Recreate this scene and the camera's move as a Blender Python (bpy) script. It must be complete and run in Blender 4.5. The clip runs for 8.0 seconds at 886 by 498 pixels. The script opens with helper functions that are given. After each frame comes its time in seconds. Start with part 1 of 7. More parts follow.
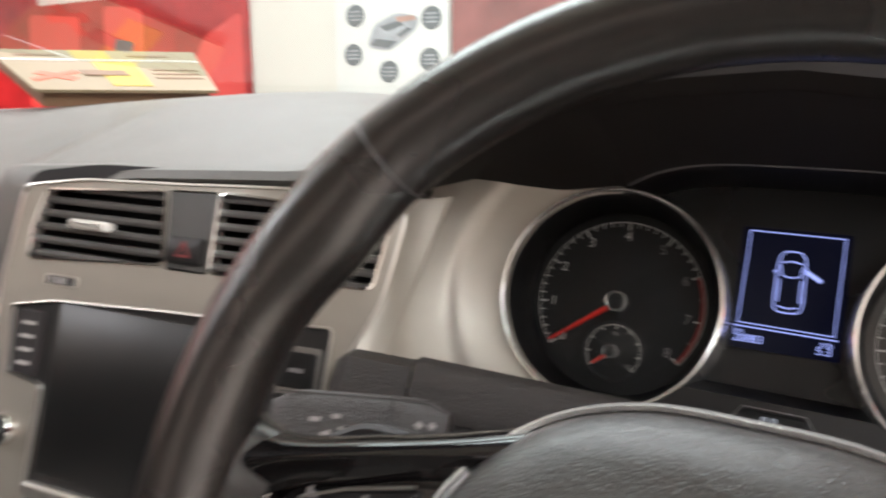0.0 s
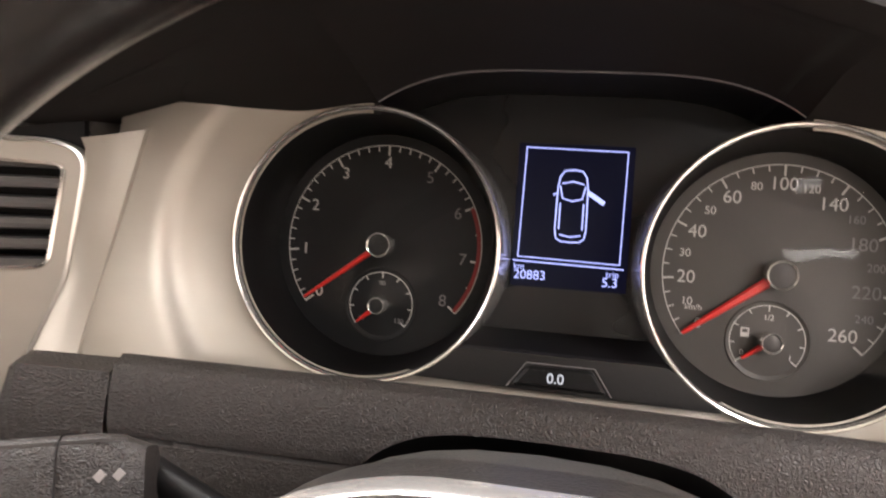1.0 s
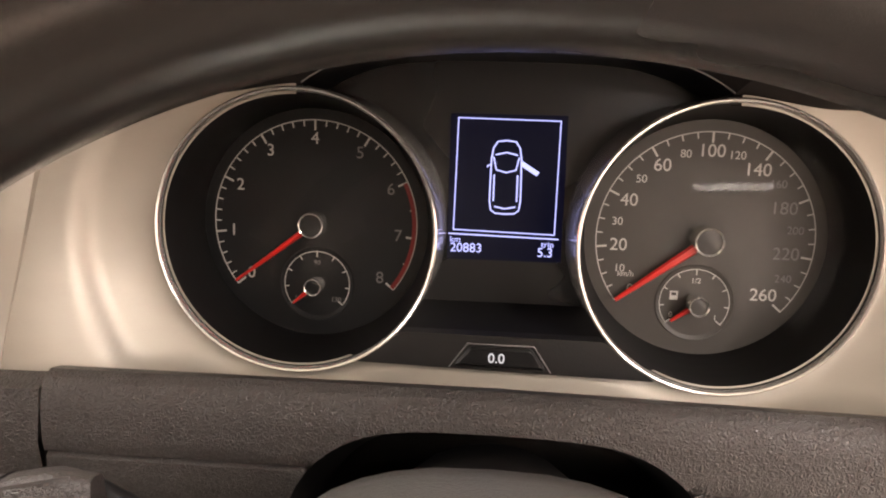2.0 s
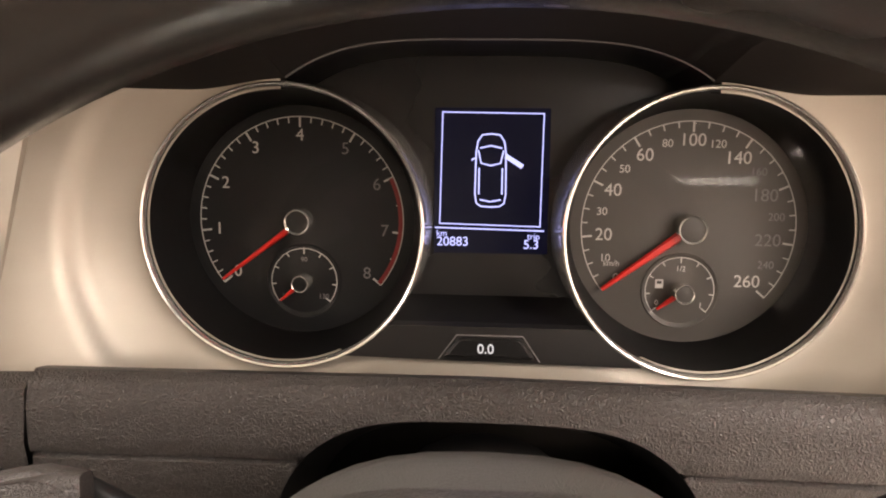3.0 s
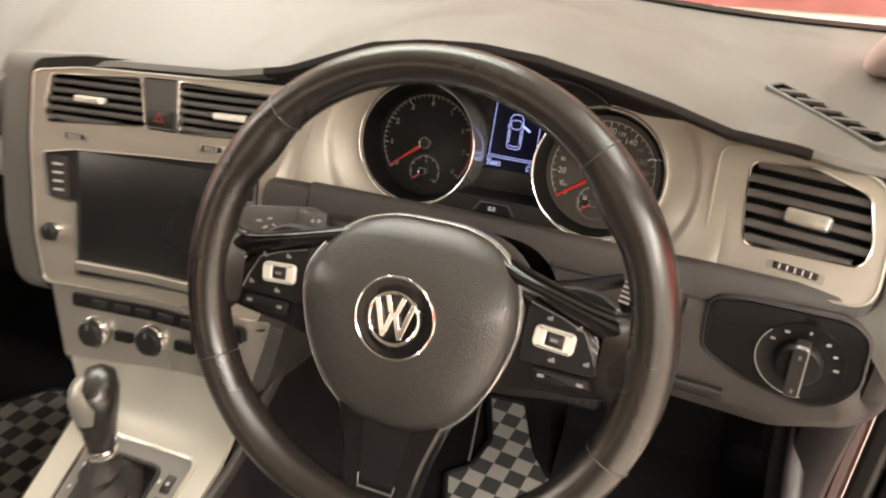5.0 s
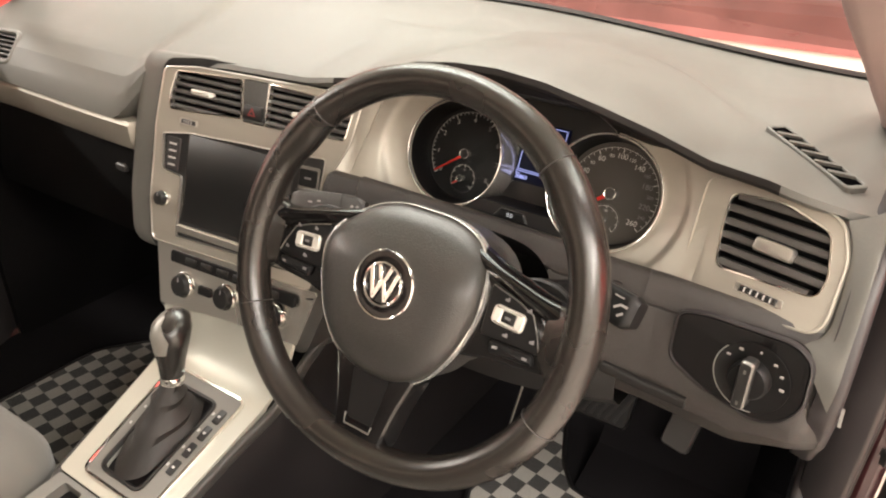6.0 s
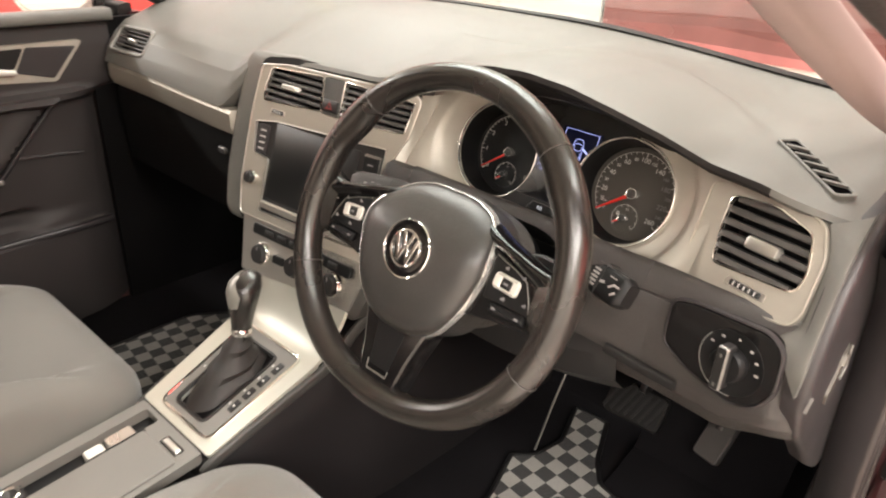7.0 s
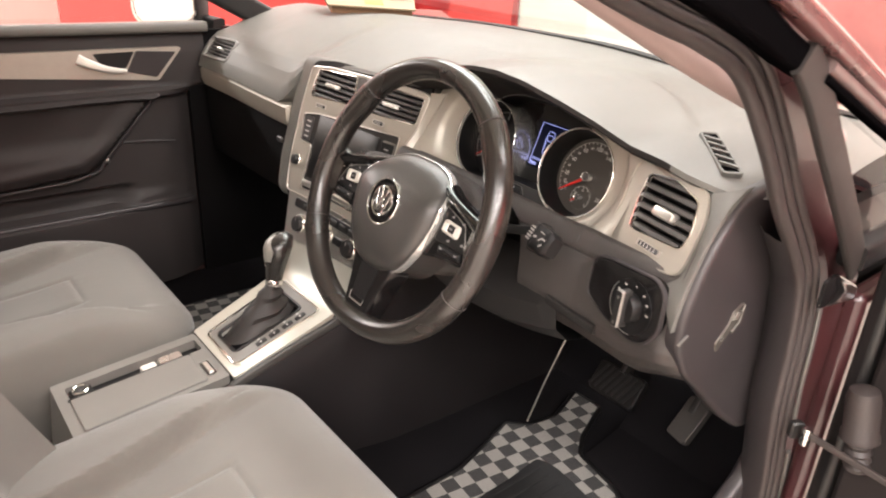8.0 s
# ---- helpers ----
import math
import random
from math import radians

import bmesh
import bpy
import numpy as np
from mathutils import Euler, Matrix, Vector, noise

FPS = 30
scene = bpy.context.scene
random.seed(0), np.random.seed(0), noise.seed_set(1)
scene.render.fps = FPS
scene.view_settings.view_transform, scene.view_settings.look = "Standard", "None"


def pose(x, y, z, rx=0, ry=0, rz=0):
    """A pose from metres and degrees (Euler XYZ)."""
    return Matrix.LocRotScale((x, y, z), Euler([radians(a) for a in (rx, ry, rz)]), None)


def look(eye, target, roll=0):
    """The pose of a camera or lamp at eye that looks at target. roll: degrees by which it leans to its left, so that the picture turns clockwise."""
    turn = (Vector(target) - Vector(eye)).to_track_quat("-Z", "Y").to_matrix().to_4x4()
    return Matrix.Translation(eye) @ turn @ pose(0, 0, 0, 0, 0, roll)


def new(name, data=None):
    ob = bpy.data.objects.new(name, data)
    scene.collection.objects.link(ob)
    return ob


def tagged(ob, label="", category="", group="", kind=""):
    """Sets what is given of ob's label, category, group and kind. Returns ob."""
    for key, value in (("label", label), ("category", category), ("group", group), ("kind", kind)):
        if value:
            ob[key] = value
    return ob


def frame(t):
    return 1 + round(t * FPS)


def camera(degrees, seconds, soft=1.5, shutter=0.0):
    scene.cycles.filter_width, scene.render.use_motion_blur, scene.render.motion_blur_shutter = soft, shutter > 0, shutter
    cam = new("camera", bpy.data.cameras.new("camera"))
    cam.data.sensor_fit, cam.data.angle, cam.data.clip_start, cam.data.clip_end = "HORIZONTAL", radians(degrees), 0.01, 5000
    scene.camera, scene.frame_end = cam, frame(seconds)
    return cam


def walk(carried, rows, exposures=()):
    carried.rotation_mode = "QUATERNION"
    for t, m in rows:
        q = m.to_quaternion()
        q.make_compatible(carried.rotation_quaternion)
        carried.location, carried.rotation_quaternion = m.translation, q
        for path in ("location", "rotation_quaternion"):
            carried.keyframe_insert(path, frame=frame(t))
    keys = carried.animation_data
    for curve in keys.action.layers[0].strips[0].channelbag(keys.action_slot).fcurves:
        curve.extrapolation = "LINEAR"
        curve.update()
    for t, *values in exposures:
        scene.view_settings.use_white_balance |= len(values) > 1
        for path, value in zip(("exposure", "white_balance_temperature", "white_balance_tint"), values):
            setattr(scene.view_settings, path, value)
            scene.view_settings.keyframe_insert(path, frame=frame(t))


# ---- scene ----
cam = camera(64.6, 8.0, soft=2.0, shutter=0.45)
PATH = [
    (0, (0.009, -0.133, 1.09), (-0.901, 1.605, 0.699), 0.0),
    (0.5, (0.014, -0.071, 1.095), (-0.539, 1.778, 0.571), -0.7),
    (1, (0.008, -0.037, 1.093), (-0.367, 1.803, 0.405), -1.0),
    (1.5, (-0.001, -0.023, 1.102), (-0.237, 1.773, 0.253), -1.3),
    (2, (0.002, -0.018, 1.126), (-0.157, 1.729, 0.165), -1.3),
    (3.5, (0.0, -0.035, 1.117), (-0.089, 1.736, 0.192), -1.7),
    (4, (0.015, -0.125, 1.154), (-0.046, 1.633, 0.202), -1.3),
    (4.5, (0.08, -0.245, 1.18), (-0.22, 1.477, 0.209), -0.7),
    (5, (0.171, -0.363, 1.248), (-0.435, 1.258, 0.244), 0.3),
    (5.2, (0.208, -0.383, 1.264), (-0.486, 1.203, 0.262), 0.4),
    (6.3, (0.343, -0.409, 1.268), (-0.671, 1.05, 0.349), 1.9),
    (6.5, (0.362, -0.412, 1.263), (-0.699, 1.017, 0.351), 1.9),
    (7, (0.441, -0.442, 1.271), (-0.751, 0.895, 0.381), 2.3),
    (7.5, (0.566, -0.47, 1.272), (-0.738, 0.781, 0.415), 2.6),
    (8, (0.685, -0.471, 1.267), (-0.718, 0.699, 0.454), 2.9),
]
LIGHTER = [(0.0, -0.02, 5700, 10), (0.5, 0.09, 5900, 10), (1.0, 0.53, 6100, 15), (1.5, 0.66, 6100, 16), (2.0, 0.57, 6650, 18), (3.5, 0.60, 6850, 17), (4.0, 0.61, 6800, 13), (4.5, 0.29, 6700, 10), (5.0, 0.33, 6600, 10), (6.5, 0.42, 6400, 10), (7.0, 0.44, 6280, 10), (8.0, 0.47, 6180, 14)]
walk(cam, [(t, look(eye, target, roll)) for t, eye, target, roll in PATH], LIGHTER)

# ---- light: a bright showroom hall with ceiling panels ----
hall = bpy.data.worlds.new("hall_air")
hall.use_nodes = True
hall.node_tree.nodes["Background"].inputs[0].default_value = (1.0, 0.93, 0.85, 1)
hall.node_tree.nodes["Background"].inputs[1].default_value = 0.05
scene.world = hall


def ceiling_lamp(x, y, z, sx, sy, watts):
    data = bpy.data.lights.new("ceiling_panel_light", "AREA")
    data.shape, data.size, data.size_y, data.energy = "RECTANGLE", sx, sy, watts
    data.color = (1.0, 0.935, 0.855)
    ob = new("ceiling_panel_light", data)
    ob.matrix_world = pose(x, y, z)
    return ob


LAMPS = [(-1.10, 0.9, 2.4, 0.25), (-1.10, 1.75, 2.4, 0.25), (-4.3, 1.2, 0.3, 3.0), (1.5, -0.7, 0.3, 4.0), (2.8, -1.3, 0.3, 4.0), (0.9, -2.4, 3.2, 0.3), (0.9, -4.2, 3.2, 0.3), (-2.2, 2.6, 3.0, 0.3), (-4.3, -1.6, 0.3, 3.0)]
WATTS = [68, 52, 34, 88, 265, 55, 75, 24, 190]
for (lx, ly, lsx, lsy), w in zip(LAMPS, WATTS):
    ceiling_lamp(lx, ly, 2.93, lsx, lsy, w)

# ---- materials ----


def material(name, colour, rough=0.5, metal=0.0, grain=0.0, grain_size=400.0, vary=0.15, vary_size=6.0, coat=0.0, sheen=0.0, stretch=(1, 1, 1), spec=0.5):
    """Colour with two scales of variation, and a fine relief of the given depth in metres."""
    mat = bpy.data.materials.new(name)
    mat.use_nodes = True
    nt = mat.node_tree
    b = nt.nodes["Principled BSDF"]
    b.inputs["Metallic"].default_value = metal
    b.inputs["Coat Weight"].default_value = coat
    b.inputs["Sheen Weight"].default_value = sheen
    b.inputs["Specular IOR Level"].default_value = spec
    tc = nt.nodes.new("ShaderNodeTexCoord")
    mp = nt.nodes.new("ShaderNodeMapping")
    mp.inputs["Scale"].default_value = stretch
    nt.links.new(tc.outputs["Object"], mp.inputs[0])

    def tex(size, detail):
        n = nt.nodes.new("ShaderNodeTexNoise")
        n.inputs["Scale"].default_value, n.inputs["Detail"].default_value = size, detail
        nt.links.new(mp.outputs[0], n.inputs["Vector"])
        return n

    large, fine = tex(vary_size, 4), tex(grain_size, 3)
    add = nt.nodes.new("ShaderNodeMath")
    add.operation = "MULTIPLY_ADD"
    add.inputs[1].default_value = 0.35
    nt.links.new(fine.outputs[0], add.inputs[0])
    nt.links.new(large.outputs[0], add.inputs[2])
    ramp = nt.nodes.new("ShaderNodeMapRange")
    ramp.inputs[1].default_value, ramp.inputs[2].default_value = 0.35, 1.0
    ramp.inputs[3].default_value, ramp.inputs[4].default_value = 1 - vary, 1 + vary
    nt.links.new(add.outputs[0], ramp.inputs[0])
    mul = nt.nodes.new("ShaderNodeVectorMath")
    mul.operation = "SCALE"
    mul.inputs[0].default_value = colour
    nt.links.new(ramp.outputs[0], mul.inputs["Scale"])
    nt.links.new(mul.outputs[0], b.inputs["Base Color"])
    rr = nt.nodes.new("ShaderNodeMapRange")
    rr.inputs[1].default_value, rr.inputs[2].default_value = 0.3, 0.7
    rr.inputs[3].default_value, rr.inputs[4].default_value = max(rough - 0.06, 0.02), min(rough + 0.06, 1)
    nt.links.new(large.outputs[0], rr.inputs[0])
    nt.links.new(rr.outputs[0], b.inputs["Roughness"])
    if grain:
        bump = nt.nodes.new("ShaderNodeBump")
        bump.inputs["Distance"].default_value = grain
        nt.links.new(fine.outputs[0], bump.inputs["Height"])
        nt.links.new(bump.outputs[0], b.inputs["Normal"])
    return mat


def leathery(name, colour, rough, size, depth, vary=0.12):
    """Embossed grain: rounded cells with creases between them."""
    mat = material(name, colour, rough, vary=vary, vary_size=9)
    nt = mat.node_tree
    tc = nt.nodes.new("ShaderNodeTexCoord")
    wob = nt.nodes.new("ShaderNodeTexNoise")
    wob.inputs["Scale"].default_value = size * 0.7
    mix = nt.nodes.new("ShaderNodeMix")
    mix.data_type = "VECTOR"
    mix.inputs[0].default_value = 0.004
    vor = nt.nodes.new("ShaderNodeTexVoronoi")
    vor.feature = "DISTANCE_TO_EDGE"
    vor.inputs["Scale"].default_value = size
    nt.links.new(tc.outputs["Object"], wob.inputs["Vector"])
    nt.links.new(tc.outputs["Object"], mix.inputs[4])
    nt.links.new(wob.outputs["Color"], mix.inputs[5])
    nt.links.new(mix.outputs[1], vor.inputs["Vector"])
    lim = nt.nodes.new("ShaderNodeMapRange")
    lim.inputs[1].default_value, lim.inputs[2].default_value = 0.0, 0.35
    nt.links.new(vor.outputs["Distance"], lim.inputs[0])
    bump = nt.nodes.new("ShaderNodeBump")
    bump.inputs["Distance"].default_value = depth
    nt.links.new(lim.outputs[0], bump.inputs["Height"])
    nt.links.new(bump.outputs[0], nt.nodes["Principled BSDF"].inputs["Normal"])
    return mat


def glowing(name, colour, strength):
    mat = bpy.data.materials.new(name)
    mat.use_nodes = True
    b = mat.node_tree.nodes["Principled BSDF"]
    b.inputs["Base Color"].default_value = (0.01, 0.01, 0.01, 1)
    b.inputs["Emission Color"].default_value = (*colour, 1)
    b.inputs["Emission Strength"].default_value = strength
    b.inputs["Specular IOR Level"].default_value = 0.08
    return mat


def glass(name, colour=(1, 1, 1), rough=0.0, ior=1.45):
    mat = bpy.data.materials.new(name)
    mat.use_nodes = True
    b = mat.node_tree.nodes["Principled BSDF"]
    b.inputs["Base Color"].default_value = (*colour, 1)
    b.inputs["Transmission Weight"].default_value = 1
    b.inputs["Roughness"].default_value = rough
    b.inputs["IOR"].default_value = ior
    return mat


def pane_glass(name, least, most, tint=(0.97, 0.975, 0.97, 1)):
    """A thin pane: clear straight through, with a mirror gloss that grows towards grazing angles."""
    mat = bpy.data.materials.new(name)
    mat.use_nodes = True
    nt = mat.node_tree
    nt.nodes.remove(nt.nodes["Principled BSDF"])
    clear, gloss = nt.nodes.new("ShaderNodeBsdfTransparent"), nt.nodes.new("ShaderNodeBsdfGlossy")
    clear.inputs[0].default_value = tint
    gloss.inputs["Roughness"].default_value = 0.02
    edge, mix = nt.nodes.new("ShaderNodeLayerWeight"), nt.nodes.new("ShaderNodeMixShader")
    edge.inputs[0].default_value = 0.5
    rise, part_of = nt.nodes.new("ShaderNodeMath"), nt.nodes.new("ShaderNodeMath")
    rise.operation, part_of.operation = "POWER", "MULTIPLY_ADD"
    rise.inputs[1].default_value = 5.0
    part_of.inputs[1].default_value, part_of.inputs[2].default_value = most, least
    nt.links.new(edge.outputs["Facing"], rise.inputs[0])
    nt.links.new(rise.outputs[0], part_of.inputs[0])
    nt.links.new(part_of.outputs[0], mix.inputs[0])
    nt.links.new(clear.outputs[0], mix.inputs[1])
    nt.links.new(gloss.outputs[0], mix.inputs[2])
    nt.links.new(mix.outputs[0], nt.nodes["Material Output"].inputs[0])
    return mat


M_PAD = leathery("soft_grey_dash_foam", (0.121, 0.117, 0.105), 0.42, 560, 0.00012)
M_KNEE = leathery("grained_dark_plastic", (0.035, 0.030, 0.0275), 0.38, 600, 0.00030)
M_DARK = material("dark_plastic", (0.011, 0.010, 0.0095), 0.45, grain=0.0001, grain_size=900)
M_BLACK = material("black_plastic", (0.006, 0.0055, 0.0055), 0.5, grain=0.00006, grain_size=900, spec=0.3)
M_GLOSS = material("piano_black_plastic", (0.007, 0.006, 0.006), 0.14, coat=0.15, vary_size=3, spec=0.4)
M_TRIM = material("brushed_champagne_trim", (0.395, 0.366, 0.315), 0.46, metal=0.55, grain=0.00004, grain_size=300, vary=0.07, vary_size=5, stretch=(1, 12, 12))
M_SILVER = material("satin_silver_plastic", (0.62, 0.60, 0.56), 0.3, metal=0.9, vary=0.05)
M_CHROME = material("chrome", (0.82, 0.80, 0.77), 0.12, metal=1.0, vary=0.03)
M_LEATHER = leathery("black_wheel_leather", (0.018, 0.015, 0.013), 0.28, 1400, 0.000012, vary=0.2)
M_GAITER = leathery("soft_gaiter_leather", (0.020, 0.017, 0.015), 0.55, 900, 0.00006, vary=0.25)
M_KNOBSHINE = material("knob_highlight_grey", (0.24, 0.225, 0.20), 0.33, metal=0.2, vary=0.1)
# brown kept near black: the shade under the hood is in this colour
M_HOOD = material("shaded_hood_lining", (0.014, 0.0112, 0.010), 0.75, grain=0.0001, grain_size=800, spec=0.22)
M_AIRBAG = leathery("airbag_cover_plastic", (0.032, 0.0295, 0.027), 0.35, 480, 0.00018, vary=0.06)
M_FABRIC = material("grey_seat_fabric", (0.124, 0.116, 0.101), 0.85, grain=0.0005, grain_size=1300, vary=0.16, vary_size=9, sheen=0.25)
M_CARPET = material("dark_carpet", (0.0062, 0.0055, 0.0062), 0.95, spec=0.1, grain=0.001, grain_size=900, vary=0.3)
M_MATPAD = material("black_ribbed_rubber", (0.008, 0.008, 0.008), 0.7, grain=0.0004, grain_size=300)
M_RUBBER = material("brownish_grey_rubber_seal", (0.037, 0.029, 0.027), 0.5, grain=0.0002, grain_size=300, vary=0.1)
M_PILLAR = material("woven_pillar_trim", (0.37, 0.27, 0.25), 0.8, grain=0.0002, grain_size=900, vary=0.05)
M_LINER = material("roof_liner_fabric", (0.45, 0.42, 0.38), 0.9, grain=0.0002, grain_size=700)
M_ENDCAP = material("grey_brown_plastic", (0.026, 0.022, 0.0225), 0.45, grain=0.00012, grain_size=800)
M_PAINT = material("maroon_car_paint", (0.036, 0.011, 0.012), 0.3, coat=0.4, vary=0.06)
M_DOORCARD = material("dark_door_card", (0.031, 0.0265, 0.0255), 0.55, spec=0.25, grain=0.0002, grain_size=700)
# one kind of dial face, darker left and lighter right: light painted in
M_FACE_L = material("shaded_dial_face", (0.009, 0.009, 0.0095), 0.5, vary=0.1, spec=0.3)
M_FACE_R = material("lit_dial_face", (0.056, 0.049, 0.042), 0.5, vary=0.1)
M_MARK = material("white_dial_marks", (0.62, 0.60, 0.57), 0.5, vary=0.05)
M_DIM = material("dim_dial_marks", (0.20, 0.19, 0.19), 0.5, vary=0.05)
M_NEEDLE = material("red_needle", (0.75, 0.02, 0.012), 0.4, vary=0.05)
M_REDLINE = material("dark_red_band", (0.25, 0.012, 0.010), 0.5, vary=0.05)
M_SCREEN = glowing("lcd_dark_blue", (0.0008, 0.0012, 0.007), 1.0)
M_LCD = glowing("lcd_light_lines", (0.46, 0.50, 1.0), 1.25)
M_TRIPTEXT = glowing("lit_white_digits", (0.85, 0.85, 0.85), 0.7)
M_ICON = material("printed_pale_symbols", (0.50, 0.48, 0.46), 0.5, vary=0.05)
M_SYMBOL = material("dull_grey_symbols", (0.30, 0.275, 0.26), 0.5, vary=0.1)
M_GLASS = pane_glass("clear_glass", 0.04, 0.6)
M_SCREENGLASS = pane_glass("windscreen_glass", 0.12, 0.5, (0.66, 0.76, 0.73, 1))
M_LENS = pane_glass("clear_dial_lens", 0.007, 0.2)
M_WALL = material("warm_white_wall", (0.78, 0.74, 0.68), 0.8, vary=0.04, vary_size=1)
M_BACKWALL = material("off_white_wall", (0.72, 0.68, 0.63), 0.8, vary=0.05, vary_size=1)
M_FLOOR = material("pale_showroom_floor", (0.60, 0.55, 0.49), 0.25, vary=0.06, vary_size=1)
M_REDWALL = material("red_printed_panel", (0.75, 0.075, 0.065), 0.45, vary=0.12, vary_size=1.5)
M_PINK = material("faded_red_panel", (0.68, 0.24, 0.21), 0.5, vary=0.08, vary_size=1.5)
M_DARKRED = material("dark_red_print", (0.42, 0.022, 0.024), 0.45, vary=0.45, vary_size=4)
# red dulled towards grey: part of the windscreen's haze is in this colour
M_HAZYRED = material("hazy_mottled_red_print", (0.30, 0.110, 0.10), 0.45, vary=0.4, vary_size=3)
M_WHITE = material("white_poster_paper", (0.80, 0.79, 0.77), 0.5, vary=0.03)
M_GREYPRINT = material("grey_print", (0.16, 0.17, 0.18), 0.5, vary=0.2, vary_size=20)
M_PICTURE = material("pale_blue_grey_print", (0.42, 0.43, 0.46), 0.5, vary=0.35, vary_size=14)
M_ORANGEPRINT = material("muted_orange_print", (0.50, 0.30, 0.24), 0.5, vary=0.2, vary_size=14)
M_CARD = material("cream_card", (0.24, 0.185, 0.105), 0.6, vary=0.06)
M_YELLOW = material("yellow_print", (0.42, 0.31, 0.03), 0.6, vary=0.1)
M_ORANGE = material("orange_red_print", (0.50, 0.10, 0.04), 0.6, vary=0.1)
M_BROWN = material("brown_print", (0.18, 0.10, 0.05), 0.6, vary=0.1)
M_HAZARD = material("red_hazard_symbol", (0.17, 0.016, 0.016), 0.5)
M_BUCKLE = material("red_buckle_button", (0.8, 0.05, 0.03), 0.4)
M_BRASS = material("bare_metal", (0.20, 0.185, 0.165), 0.6, metal=1.0, vary=0.2, vary_size=40)
M_SHROUD = leathery("grey_column_plastic", (0.055, 0.053, 0.049), 0.38, 700, 0.0001)
M_PALE = material("pale_satin_plastic", (0.72, 0.69, 0.63), 0.4, metal=0.3, vary=0.05)
M_SATIN = material("satin_grey_metal", (0.20, 0.19, 0.175), 0.36, metal=0.6, vary=0.08)
M_LOUVRE = material("grey_louvre_plastic", (0.060, 0.055, 0.052), 0.42, grain=0.00005, grain_size=900)
M_SCREENOFF = material("unlit_screen_glass", (0.012, 0.012, 0.012), 0.3, vary=0.1)
M_DECK = material("grey_console_plastic", (0.155, 0.147, 0.132), 0.42, grain=0.0001, grain_size=900)
M_TUNNEL = material("dark_console_side", (0.0085, 0.0072, 0.0075), 0.55, grain=0.0002, grain_size=700, spec=0.3, vary=0.25)
M_GEAR = material("pale_satin_console_paint", (0.53, 0.525, 0.46), 0.36, metal=0.45, grain=0.00003, grain_size=500, vary=0.05)
M_FLATBLACK = material("flat_black_pillar", (0.002, 0.0018, 0.002), 0.9, spec=0.0)
M_PILLARPAINT = material("reddish_pillar_paint", (0.075, 0.032, 0.030), 0.28, coat=0.5, vary=0.15, vary_size=30)
M_GLEAM = material("pinkish_pillar_gleam", (0.10, 0.068, 0.063), 0.35, vary=0.08)
M_BAR = material("grey_brown_bar_plastic", (0.020, 0.0165, 0.015), 0.5, spec=0.35, grain=0.0001, grain_size=600, vary=0.1)
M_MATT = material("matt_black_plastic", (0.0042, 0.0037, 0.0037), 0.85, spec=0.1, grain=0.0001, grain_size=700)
M_RINGS = material("bright_dial_ring", (0.86, 0.84, 0.80), 0.22, metal=0.8, vary=0.03)
M_MIRROR = material("mirror_glass", (0.9, 0.9, 0.9), 0.03, metal=1.0, vary=0.0)


def checker_fabric():
    mat = material("checkered_mat_fabric", (0.3, 0.3, 0.3), 0.95, grain=0.0006, grain_size=1200, sheen=0.2)
    nt = mat.node_tree
    tc = nt.nodes.new("ShaderNodeTexCoord")
    mp = nt.nodes.new("ShaderNodeMapping")
    mp.inputs["Rotation"].default_value = (0, 0, radians(8))
    ck = nt.nodes.new("ShaderNodeTexChecker")
    ck.inputs["Scale"].default_value = 1 / 0.0285
    ck.inputs["Color1"].default_value = (0.29, 0.275, 0.25, 1)
    ck.inputs["Color2"].default_value = (0.012, 0.011, 0.010, 1)
    no = nt.nodes.new("ShaderNodeTexNoise")
    no.inputs["Scale"].default_value = 600
    mx = nt.nodes.new("ShaderNodeMix")
    mx.data_type = "RGBA"
    mx.blend_type = "MULTIPLY"
    mx.inputs[0].default_value = 0.6
    nt.links.new(tc.outputs["Object"], mp.inputs[0])
    nt.links.new(mp.outputs[0], ck.inputs["Vector"])
    nt.links.new(tc.outputs["Object"], no.inputs["Vector"])
    nt.links.new(ck.outputs[0], mx.inputs[6])
    nt.links.new(no.outputs[0], mx.inputs[7])
    nt.links.new(mx.outputs[2], nt.nodes["Principled BSDF"].inputs["Base Color"])
    return mat


M_CHECK = checker_fabric()
for worn, weight, rough in ((M_LEATHER, 0.40, 0.25), (M_AIRBAG, 0.45, 0.30), (M_KNEE, 0.15, 0.40)):
    # the sheen of handled leather and grained plastic
    b = worn.node_tree.nodes["Principled BSDF"]
    b.inputs["Coat Weight"].default_value, b.inputs["Coat Roughness"].default_value = weight, rough

# ---- building tools ----


def facing(x, y, z, lean, yaw=0.0):
    """A panel's pose: local x to its right, y up along it, z towards the driver; it leans back by lean degrees."""
    return pose(x, y, z, 90 - lean, 0, yaw)


def thing(name, label, category, group="", kind="", at=(0, 0, 0)):
    ob = new(name)
    ob.empty_display_size = 0.05
    ob.location = at
    return tagged(ob, label, category, group, kind)


def world_of(ob):
    m = ob.matrix_basis.copy()
    while ob.parent:
        ob = ob.parent
        m = ob.matrix_basis @ m
    return m


